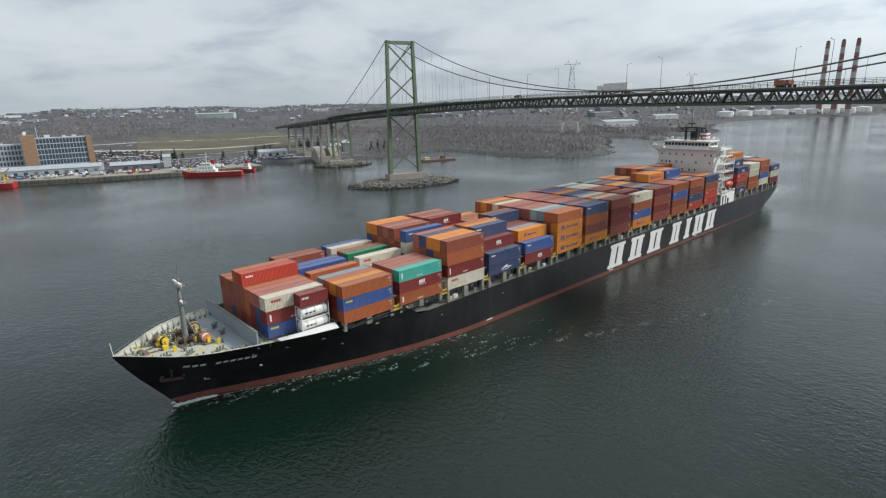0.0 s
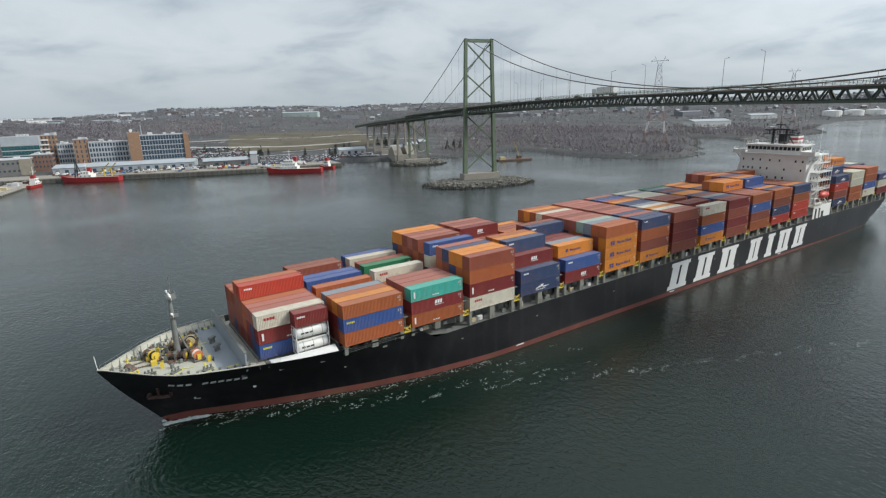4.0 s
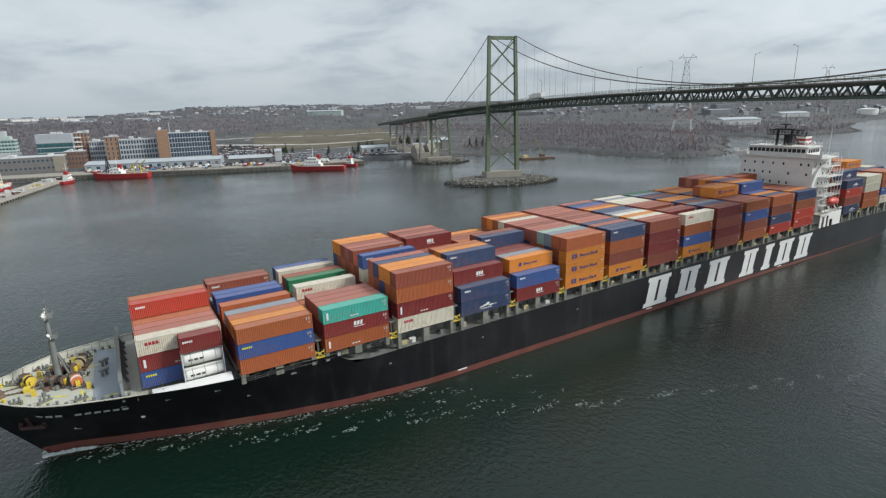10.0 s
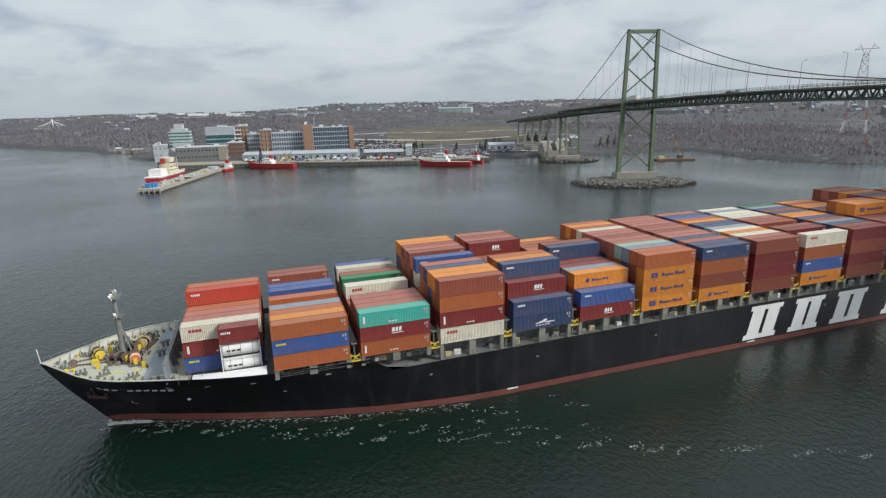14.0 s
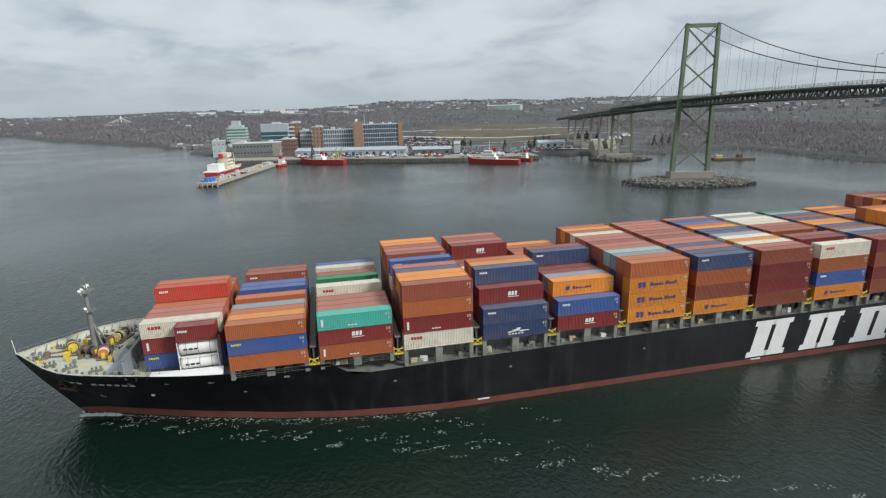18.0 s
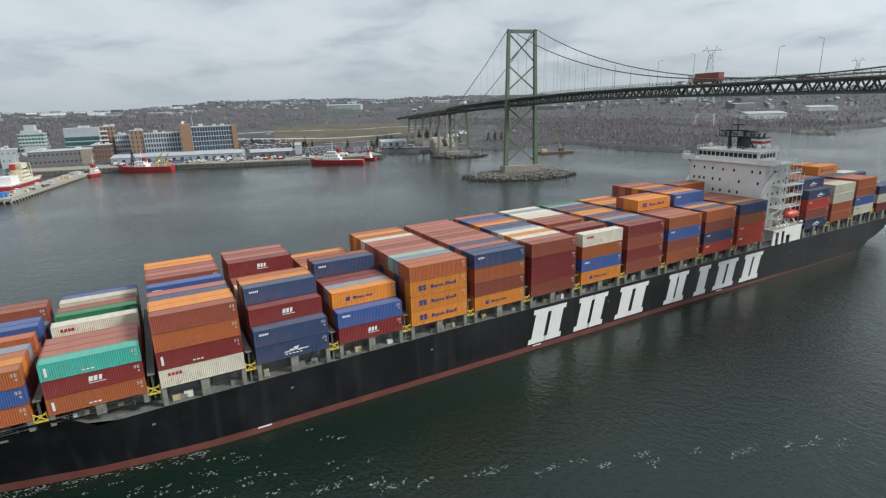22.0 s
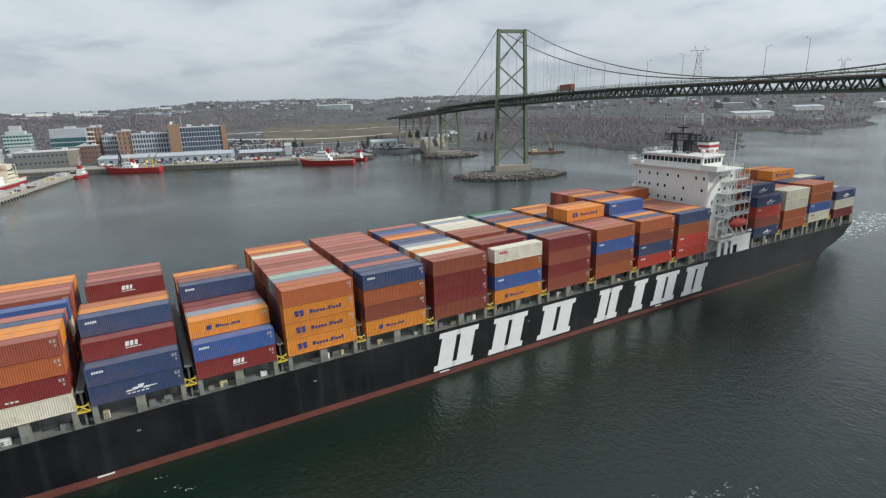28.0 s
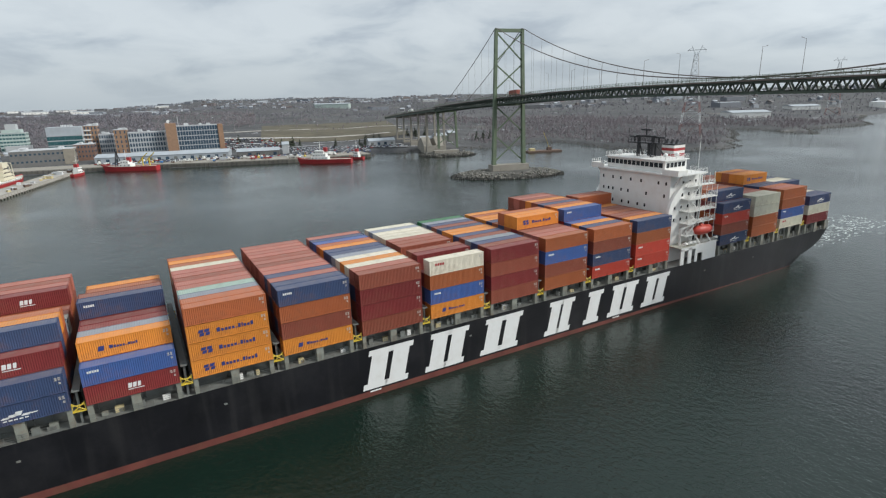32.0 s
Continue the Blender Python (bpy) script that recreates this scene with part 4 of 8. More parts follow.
        b = Build().add([(x, s * (half(x, z) + 0.04), z) for x, z in ((20.0, 3.4), (21.0, 3.3), (21.0, 3.55), (20.3, 3.6), (20.3, 4.0), (20.0, 4.0))], [(0, 1, 2, 3, 4, 5)])
        part("bulb_mark", b, M["white_hull"], SHIP)
        b = Build().lathe([(0, 0.3), (0.05, 0.3)], (29.6, s * (half(29.6, 4.6) + 0.02), 4.6), (29.6, s * (half(29.6, 4.6) + 1), 4.6), 12)
        part("thruster_mark", b, M["white_hull"], SHIP)
        for x in (85, 143, 206):
            b = Build().box(x, s * 16.08, -0.35, x + 2.2, s * 16.16, -0.1)
            part("load_mark", b, M["white_hull"], SHIP)
        for x in (45, 70, 91, 118, 165, 240, 262):
            b = Build().box(x, s * (half(x, 5.5) - 0.02), 5.3, x + 0.5, s * (half(x, 5.5) + 0.05), 5.6)
            part("fairlead", b, M["ship_grey"], SHIP)
    for x in (27, 33, 40, 52, 66):
        for s in (-1, 1):
            b = Build().box(x, s * (half(x, 8.6) - 0.1), 8.4, x + 0.9, s * (half(x, 8.6) + 0.07), 8.75)
            part("hawse_lip", b, M["ship_grey"], SHIP)


M["orange_rope"] = material("orange_mooring_rope", (0.50, 0.16, 0.06), 0.8, 0, 0.2, 3.0)
M["rusty_post"] = material("rust_streaked_grey_green_paint", (0.21, 0.215, 0.185), 0.65, 0, 0.15, 0.6, 0, 4, (0.17, 0.10, 0.05), 0.7, 0.5)
M["anchor"] = material("dark_anchor_steel", (0.055, 0.028, 0.024), 0.8)


def make_deck_edge():
    """Coaming, posts, lashing gear along both sides under the stacks."""
    for s in (-1, 1):
        for i in range(1, 18):
            x = BAY_X[i]
            z0 = min(lerp(x + 6, DECK_Z), 8.9) - 0.15
            top = HATCH_Z + LIFT.get(i, 0) - 0.05
            if i <= 2:
                z0 = 9.4
            b = Build()
            b.box(x - 0.4, s * 13.2 - 0.15, z0, x + 12.6, s * 13.2 + 0.15, top - 0.6)
            part("hatch_coaming", b, M["ship_grey"], SHIP)
            b = Build().box(x - 0.2, min(s * 13.4, s * 14.1), top - 0.35, x + 12.4, max(s * 13.4, s * 14.1), top)
            part("pedestal_beam", b, M["ship_grey" if i > 1 else "hull"], SHIP)
            for px, pw in ((x + 0.3, 0.34), (x + 6.1, 0.62), (x + 11.9, 0.34)):
                b = Build().box(px - pw, s * 15.45 - 0.42, z0, px + pw, s * 15.45 + 0.42, top - 0.12)
                b.box(px - pw - 0.12, s * 15.45 - 0.5, top - 0.12, px + pw + 0.12, s * 15.45 + 0.5, top)
                part("support_post", b, M["rusty_post"], SHIP, "grey-green post with rusty streaks")
            for dz, r in ((0.5, 0.07), (0.75, 0.05)) if s < 0 else ():
                part("deck_pipe", Build().rod((x + 0.6, s * 13.75, z0 + dz), (x + 12.0, s * 13.75, z0 + dz), r, 6), M["ship_grey"], SHIP)
            for q in range(6 if s < 0 else 0):
                px = x + 1.0 + q * 2.1
                part("coaming_stay", Build().add([(px, s * 13.35, z0), (px + 0.08, s * 13.35, z0), (px + 0.08, s * 13.35, top - 0.7), (px, s * 13.35, top - 0.7), (px, s * 14.0, z0), (px + 0.08, s * 14.0, z0)], [(0, 4, 3), (1, 2, 5), (3, 4, 5, 2), (0, 1, 5, 4)]), M["ship_grey"], SHIP)
            rr = random.Random(i * 7 + s)
            for k in range(5):
                px = x + rr.uniform(0.8, 11.4)
                hh = rr.uniform(0.5, 1.2)
                b = Build().box(px - rr.uniform(0.2, 0.7), s * 14.6 - 0.3, z0, px + rr.uniform(0.2, 0.7), s * 14.6 + 0.3, z0 + hh)
                part("deck_locker", b, M[("ship_grey", "white", "ship_grey", "rope", "rusty_post")[k]], SHIP)
            rail(SHIP, [(x, s * 15.95, z0 + 0.15), (x + 12.4, s * 15.95, z0 + 0.15)], 1.0, 0.03, 3, 2.0, "ship_grey", "side_railing")
            # yellow twist-lock rack and lashing bridge at the gap behind the bay
            gx = x + 13.05
            if i not in (13, 17):
                rack = part("lashing_rack", Build().box(gx - 0.85, s * 15.6 - 0.3, top - 0.62, gx + 0.85, s * 15.6 + 0.3, top - 0.5), M["yellow"], SHIP, "yellow lashing rack")
                bars = [((dx, -0.5), (dx, 0.85)) for dx in (-0.78, 0.78)] + [((0, 0.1), (dx, dz)) for dx in (-0.78, 0.78) for dz in (-0.5, 0.75)] + [((-0.78, 0.4), (0.78, 0.4))]
                for (xa, za), (xb, zb) in bars:
                    part("rack_bar", Build().rod((gx + xa, s * 15.8, top + za), (gx + xb, s * 15.8, top + zb), 0.07, 5), M["yellow"], rack)
                b = Build()
                for y in np.arange(-15.0, 15.1, 5.0):
                    b.box(gx - 0.15, y - 0.15, z0, gx + 0.15, y + 0.15, top + 2.6)
                b.box(gx - 0.5, -15.6, top + 2.4, gx + 0.5, 15.6, top + 2.6)
                if s > 0:
                    part("lashing_bridge", b, M["ship_grey"], SHIP, "dark grey lashing bridge between bays")
    # hatch covers
    for i in range(0, 18):
        x = BAY_X[i]
        top = HATCH_Z + LIFT.get(i, 0) - 0.06
        w = 13.4 if i else 10.5
        part("hatch_cover", Build().box(x - 0.3, -w, top - 0.9, x + 12.5, w, top), M["ship_grey"], SHIP)


def make_marks():
    """Plain white slanted bars in place of the big word on the sides."""
    spans = [(141.4, 152.6), (154.4, 165.2), (167.2, 179.0), (184.6, 193.6), (196.6, 202.2), (203.8, 214.6), (215.6, 226.0)]
    for s in (-1, 1):
        for k, (x0, x1) in enumerate(spans):
            n = 1 if x1 - x0 < 7 else 2
            w = (x1 - x0)
            y = s * 16.13
            zl, zh = 0.25, 7.95
            sl = 1.75
            bw = w * (0.60 if n == 1 else 0.30)
            for j in range(n):
                cx = x0 + (w - sl) * (0.5 if n == 1 else (0.27 + 0.46 * j))
                foot = 0.7
                prof = [(-foot, 0), (bw + foot, 0), (bw + foot, 0.15), (bw, 0.15), (bw, 0.86), (bw + foot, 0.86), (bw + foot, 1), (-foot, 1), (-foot, 0.86), (0, 0.86), (0, 0.15), (-foot, 0.15)]
                b = Build()
                b.add([(cx - bw / 2 + u + sl * v, y, zl + (zh - zl) * v) for u, v in prof], [(0, 1, 2, 3, 10, 11), (10, 3, 4, 9), (9, 4, 5, 6, 7, 8)])
                part("white_side_mark", b, M["white_hull"], SHIP, "big white slanted block mark")


def make_tanks():
    for k, z in enumerate((10.75, 13.36)):
        t = thing("tank_container", "white cylindrical tank in a twenty-foot frame", "tank container", "deck cargo", pose(36.1, ROW_Y[1] - 0.1, z))
        b = Build().lathe([(0.05, 0.3), (0.12, 0.85), (0.35, 1.1), (0.6, 1.16), (5.45, 1.16), (5.7, 1.1), (5.93, 0.85), (6.0, 0.3)], (0, 0, 1.3), (6, 0, 1.3), 20)
        part("tank_shell", b, M["white"], t, "white painted tank shell", smooth=True)
        for x in (1.2, 3.0, 4.8):
            part("tank_band", Build().lathe([(0, 1.165), (0.0, 1.19), (0.12, 1.19), (0.12, 1.165)], (x, 0, 1.3), (x + 1, 0, 1.3), 20), M["deck"], t)
        for x in (0.08, 5.97):
            b = Build()
            for y in (-1.15, 1.15):
                b.beam((x, y, 0), (x, y, 2.59), 0.12, 0.12)
            for zz in (0.08, 2.5):
                b.beam((x, -1.2, zz), (x, 1.2, zz), 0.12, 0.14)
            b.beam((x, -1.15, 0.1), (x, -0.4, 1.0), 0.08, 0.08)
            b.beam((x, 1.15, 0.1), (x, 0.4, 1.0), 0.08, 0.08)
            part("end_frame", b, M["white"], t)
        b = Build()
        for y in (-1.15, 1.15):
            b.beam((0, y, 0.1), (6.05, y, 0.1), 0.1, 0.14)
        part("base_rail", b, M["white"], t)
        b = Build().lathe([(0, 0.35), (0.15, 0.35), (0.18, 0.1)], (3.0, 0, 2.42), (3.0, 0, 3), 10).box(0.5, -0.25, 2.46, 5.5, 0.25, 2.5)
        part("walkway", b, M["deck"], t)
        for i in range(3):
            part("mark", Build().add([(0.9 + i * 0.8, -1.178, 1.2), (1.5 + i * 0.8, -1.178, 1.2), (1.5 + i * 0.8, -1.178, 1.5), (0.9 + i * 0.8, -1.178, 1.5)], [(0, 1, 2, 3)]), M["black"], t)
        MOVERS.append(t)
    put_container(36.1, ROW_Y[1] - 0.1, 15.98, "m", 6.06, 2.591, "small")


def make_house():
    x0, x1, w, top = 228.6, 241.5, 12.0, 31.6
    h = part("deckhouse", Build().box(x0, -w, 8.6, x1, w, top), M["white"], SHIP, "tall white steel accommodation block")
    # portholes on the front, port and starboard
    rr = random.Random(3)
    for zi, z in enumerate((29.4, 26.2, 23.0, 19.8)):
        ys = [-10.4, -8.2, -5.0, -2.2, 1.0, 3.6, 6.6, 8.6, 10.4]
        for y in ys:
            y += rr.uniform(-0.6, 0.6)
            if rr.random() < 0.22:
                continue
            part("window", Build().box(x0 - 0.04, y - 0.27, z - 0.42, x0 + 0.05, y + 0.27, z + 0.42), M["glass"], h)
        for s in (-1, 1):
            for x in (231, 233.6, 236.2, 238.6):
                part("window", Build().box(x - 0.3, s * w - 0.05, z - 0.4, x + 0.3, s * w + 0.05, z + 0.4), M["glass"], h)
    # deck edges round the block
    for z in (12.4, 15.6, 18.8, 22.0, 25.2, 28.4):
        for s in (-1, 1):
            wid = 2.6 if z < 26 else 1.6
            b = Build().box(x0 + 4.5, min(s * w, s * (w + wid)), z - 0.1, x1 + 3.2, max(s * w, s * (w + wid)), z + 0.08)
            d = part("side_deck", b, M["white"], SHIP)
            y = s * (w + wid - 0.05)
            rail(d, [(x0 + 4.6, y, z + 0.08), (x1 + 3.1, y, z + 0.08), (x1 + 3.1, s * w, z + 0.08)], 1.05, 0.05, 3, 1.5)
            for px in np.arange(x0 + 4.7, x1 + 3.2, 2.2):
                part("stanchion", Build().rod((px, y, z + 0.08), (px, y, z + 3.1), 0.07, 5), M["white"], d)
            part("wall_pipe", Build().rod((x0 + 12.2, s * (w + 0.15), z), (x0 + 12.2, s * (w + 0.15), z + 3.1), 0.09, 5), M["ship_grey"], d)
            if z < 28:
                b = Build()
                xa, xb = (x0 + 5.5, x0 + 9.6) if int(z) % 2 else (x0 + 9.6, x0 + 5.5)
                for q in range(11):
                    f = q / 10
                    b.box(xa + (xb - xa) * f - 0.15, min(s * (w + 1.0), s * (w + 1.9)), z + 3.2 * f, xa + (xb - xa) * f + 0.15, max(s * (w + 1.0), s * (w + 1.9)), z + 3.2 * f + 0.05)
                b.beam((xa, s * (w + 1.0), z), (xb, s * (w + 1.0), z + 3.2), 0.08, 0.25)
                b.beam((xa, s * (w + 1.9), z), (xb, s * (w + 1.9), z + 3.2), 0.08, 0.25)
                part("stairway", b, M["white"], d)
                part("side_door", Build().box(x0 + 10.8, s * w - 0.06, z + 0.1, x0 + 11.6, s * w + 0.06, z + 2.1), M["glass"], d)
    FIN_X, FIN_L, FIN_Z, FIN_H = 227.4, 8.5, 20.6, 9.0
    # curved white plate that sweeps up and aft from the fore corner
    for s in (-1, 1):
        n = 14
        vs = []
        for i in range(n + 1):
            a = math.pi / 2 * i / n
            c, d = 1 - math.cos(a), math.sin(a)
            vs += [(FIN_X + FIN_L * c, s * (w + 0.95), FIN_Z + FIN_H * d), (FIN_X + 1.5 + (FIN_L - 1.5) * c, s * (w + 0.95), FIN_Z + (FIN_H - 1.7) * d)]
        m = len(vs)
        b = Build().add(vs + [(x, y - s * 0.8, z) for x, y, z in vs], [(2 * i, 2 * i + 1, 2 * i + 3, 2 * i + 2) for i in range(n)] + [(m + 2 * i, m + 2 * i + 2, m + 2 * i + 3, m + 2 * i + 1) for i in range(n)] + [(2 * i, 2 * i + 2, m + 2 * i + 2, m + 2 * i) for i in range(n)] + [(2 * i + 1, m + 2 * i + 1, m + 2 * i + 3, 2 * i + 3) for i in range(n)])
        part("corner_fin", b, M["white"], SHIP, "white curved corner plate")
    # bridge wings deck and wheelhouse
    wd = part("bridge_deck", Build().box(x0 - 0.9, -14.6, top, x1 - 2.0, 14.6, top + 0.35), M["white"], SHIP, "white bridge deck with open wings")
    for s in (-1, 1):
        b = Build()
        b.box(x0 - 0.9, min(s * 9.8, s * 14.6), top + 0.35, x0 - 0.78, max(s * 9.8, s * 14.6), top + 1.5)
        b.box(x0 - 0.9, s * 14.6 - 0.06, top + 0.35, x0 + 2.6, s * 14.6 + 0.06, top + 1.5)
        part("wing_bulwark", b, M["white"], wd)
    rail(wd, [(x0 - 0.8, 14.5, top + 1.5), (x0 + 2.5, 14.5, top + 1.5)], 0.9, 0.04, 2, 0.8)
    for s in (-1, 1):
        rail(wd, [(x0 + 2.7, s * 14.5, top + 0.35), (x1 - 2.1, s * 14.5, top + 0.35), (x1 - 2.1, s * 9.5, top + 0.35)], 1.05, 0.035, 3, 1.5)
        part("wing_strut", Build().beam((x0 + 1.5, s * 12.0, top - 3.0), (x0 + 1.5, s * 14.2, top), 0.4, 0.4), M["white"], wd)
    wh = part("wheelhouse", Build().box(x0 + 0.4, -9.6, top + 0.35, x1 - 4.0, 9.6, top + 3.35), M["white"], SHIP, "white wheelhouse with a band of windows")
    part("roof_edge", Build().box(x0 - 0.2, -10.1, top + 3.35, x1 - 3.6, 10.1, top + 3.6), M["white"], wh)
    for k in range(13):
        y = -8.9 + k * 1.45
        part("window_pane", Build().box(x0 + 0.33, y, top + 1.65, x0 + 0.45, y + 1.15, top + 2.85), M["glass"], wh)
    for s in (-1, 1):
        for k in range(5):
            x = x0 + 1.0 + k * 1.5
            part("window_pane", Build().box(x, s * 9.6 - 0.07, top + 1.65, x + 1.1, s * 9.6 + 0.07, top + 2.85), M["glass"], wh)
    rail(wh, [(x0 - 0.1, -10.0, top + 3.6), (x0 - 0.1, 10.0, top + 3.6), (x1 - 3.8, 10.0, top + 3.6), (x1 - 3.8, -10.0, top + 3.6), (x0 - 0.1, -10.0, top + 3.6)], 1.1, 0.035, 3, 1.4)
    # radar mast
    mt = part("radar_mast", Build().rod((233.0, -2.0, top + 3.6), (233.2, -2.0, top + 9.0), 0.5, 8).rod((233.0, 2.6, top + 3.6), (233.2, 2.6, top + 9.0), 0.5, 8).box(232.1, -5.0, top + 7.2, 234.5, 5.6, top + 7.5), M["black"], SHIP, "black goalpost radar mast")
    part("mast_house", Build().box(235.4, -1.4, top + 3.6, 237.6, 1.6, top + 7.0), M["black"], mt)
    rail(mt, [(232.2, -4.9, top + 7.5), (232.2, 5.5, top + 7.5), (234.4, 5.5, top + 7.5), (234.4, -4.9, top + 7.5), (232.2, -4.9, top + 7.5)], 1.0, 0.05, 2, 1.2, "black")
    for y, z in ((-3.8, 7.5), (0.4, 9.4), (4.2, 7.5)):
        b = Build().rod((233.3, y, top + z), (233.3, y, top + z + 1.2), 0.22, 6).box(233.0, y - 1.7, top + z + 1.2, 233.6, y + 1.7, top + z + 1.55)
        part("radar_scanner", b, M["black"], mt)
    for y in (-3.4, 4.0):
        part("mast_strut", Build().rod((236.6, y, top + 3.6), (233.4, y * 0.7, top + 7.4), 0.25, 6), M["black"], mt)
    part("yard", Build().box(232.9, -3.0, top + 8.8, 233.5, 3.6, top + 9.3), M["black"], mt)
    for y, hh in ((0.6, 14.5), (-5.6, 11.4), (6.4, 11.0)):
        part("antenna", Build().rod((233.3, y, top + 7.3), (233.3, y, top + hh), 0.07, 5), M["black"], mt)
    for x, y in ((231, -8), (231.4, 7.6), (234.6, -8.6)):
        part("satellite_dome", Build().lathe([(0, 0.12), (0.6, 0.12), (0.7, 0.5), (1.0, 0.62), (1.4, 0.5), (1.65, 0.12)], (x, y, top + 3.6), (x, y, top + 5), 12), M["white"], wh, smooth=True)
    # funnel
    b = Build().prism([(240.4, -3.2), (245.2, -3.0), (245.2, 1.8), (240.4, 2.0)], 20, top + 6.6)
    fn = part("funnel", b, M["black"], SHIP, "black funnel with red and white bands")
    for k, (za, mat) in enumerate(((2.9, "white"), (3.65, "red"), (4.4, "white"), (5.15, "red"), (5.9, "white"))):
        b = Build().prism([(240.35, -3.25), (245.25, -3.05), (245.25, 1.85), (240.35, 2.05)], top + za - 0.38, top + za + 0.36)
        part("funnel_band", b, M[mat], fn)
    for y in (-1.6, 0, 1.6):
        part("exhaust_pipe", Build().rod((242.4, y - 0.6, top + 6.6), (243, y - 0.6, top + 7.6), 0.35, 8), M["black"], fn)
    part("engine_casing", Build().box(241.5, -7.5, 8.6, 245.0, 7.5, 27.0), M["white"], SHIP, "white engine casing behind the deckhouse")
    # white raised bulwark beside the house, with openings
    for s in (-1, 1):
        y = s * 16.0
        b = Build()
        for xa, xb, za, zb in ((229.6, 231.0, 8.7, 12.9), (232.6, 234.0, 8.7, 13.0), (235.4, 244.0, 11.0, 13.4), (235.4, 236.4, 8.7, 11.0), (238.4, 244.0, 8.7, 11.0), (229.6, 235.4, 12.4, 13.2)):
            b.box(xa, y - 0.12, za, xb, y + 0.12, zb)
        part("raised_bulwark", b, M["white"], SHIP, "white raised bulwark with openings")
        part("boat_deck", Build().box(229.6, min(s * 12, s * 16), 13.0, 245.0, max(s * 12, s * 16), 13.2), M["deck"], SHIP)
        rail(SHIP, [(230, s * 15.9, 13.4), (244.5, s * 15.9, 13.4)], 1.0, 0.04, 2, 1.5)
    # lifeboat on davits
    for s in (-1, 1):
        lb = part("lifeboat", Build().lathe([(0, 0.1), (0.5, 0.8), (1.6, 1.25), (4.6, 1.3), (6.2, 1.05), (7.2, 0.2)], (236.2, s * 14.6, 16.6), (243, s * 14.6, 16.6), 12), M["orange_boat"], SHIP, "enclosed orange-red lifeboat", smooth=True)
        part("lifeboat_cabin", Build().lathe([(0, 0.2), (0.3, 0.75), (1.2, 0.8), (1.5, 0.3)], (238.2, s * 14.6, 17.5), (240, s * 14.6, 17.5), 8), M["orange_boat"], lb)
        for x in (237.4, 241.8):
            b = Build().beam((x, s * 13.0, 13.2), (x, s * 13.2, 18.8), 0.35, 0.35).beam((x, s * 13.2, 18.8), (x, s * 15.4, 19.4), 0.3, 0.35).beam((x, s * 15.9, 13.2), (x, s * 13.2, 16.4), 0.3, 0.3)
            part("davit", b, M["white"], SHIP)
        for i, x in enumerate((231.5, 233.4, 235.0, 244.0)):
            part("liferaft", Build().lathe([(0, 0.2), (0.05, 0.36), (1.2, 0.36), (1.25, 0.2)], (x, s * 15.3, 13.9), (x + 1, s * 15.3, 13.9), 10), M["white"], SHIP, smooth=True)
        part("provision_crane", Build().rod((232.2, s * 13.5, 13.2), (232.2, s * 13.5, 17.6), 0.3, 8).beam((232.2, s * 13.5, 17.4), (236.4, s * 14.6, 19.0), 0.35, 0.45), M["white"], SHIP)
    part("house_aerial", Build().rod((240.5, -11.0, top + 0.3), (240.5, -11.0, top + 9.5), 0.06, 5), M["white"], SHIP)


def make_stern():
    rr = random.Random(9)
    for x in np.arange(247, 303, 2.6):
        for s in (-1, 1):
            part("stern_post", Build().box(x - 0.2, s * 15.4 - 0.15, 8.2, x + 0.2, s * 15.4 + 0.15, 8.2 + rr.uniform(1.2, 2.6)), M["ship_grey"], SHIP)
    pts = [(286, -15.9, 8.3), (303.6, -15.2, 8.2), (303.8, 15.2, 8.2), (286, 15.9, 8.3)]
    rail(SHIP, pts, 1.1, 0.04, 3, 2.0, "ship_grey", "stern_railing")
    for y in (-12, -6, 6, 12):
        part("stern_winch", Build().box(301.6, y - 1.0, 8.0, 303.2, y + 1.0, 9.3).lathe([(0, 0.5), (1.6, 0.5)], (302.4, y - 1.4, 9.0), (302.4, y + 1, 9.0), 10), M["rust"], SHIP)
    part("flagstaff", Build().rod((303.8, 0, 8.2), (305.2, 0, 13.6), 0.06, 5), M["white"], SHIP)
    part("gangway_net", Build().box(301, -15.6, 8.3, 303.4, -13.6, 10.9), M["ship_grey"], SHIP)


make_foredeck()
make_deck_edge()
make_marks()
make_tanks()
make_house()
make_stern()
# ---- the suspension bridge ----
TOWER = Vector((233.7, 203.5, 2.6))
SIZE = 0.95  # of the plan below
ALONG = Vector((0.2284, 0.9736, 0)).normalized()  # towards the far shore
ACROSS = Vector((ALONG.y, -ALONG.x, 0))
SPAN, SIDE = 441.0, 127.0
TRUSS_DEPTH, HALF_WIDTH = 3.9, 10.0


DECK_LOW = [(-600, 45.5), (-441, 47.4), (-340, 50.0), (-300, 50.7), (-220, 50.85), (-144, 50.7), (-89, 49.9), (-45, 48.8), (0, 47.3), (110, 42.7), (265, 34.8), (420, 26.0)]


def deck_low(s):
    """Height of the truss's foot at s metres from the tower; s < 0 is the main span."""
    return float(np.interp(s, [p[0] for p in DECK_LOW], [p[1] for p in DECK_LOW]))


def depth(s):
    return TRUSS_DEPTH if s < 152 else 2.4


def cable_height(s):
    if s <= 0:
        q = -s / SPAN
        return 56.2 + (98.6 - 56.2) * (1 - 2 * q) ** 2
    f = s / SIDE
    return 98.6 + (45.5 - 98.6) * f - 4 * 2.2 * f * (1 - f)


def on_bridge(s, across, z):
    return TOWER + (ALONG * s + ACROSS * across + Vector((0, 0, z))) * SIZE


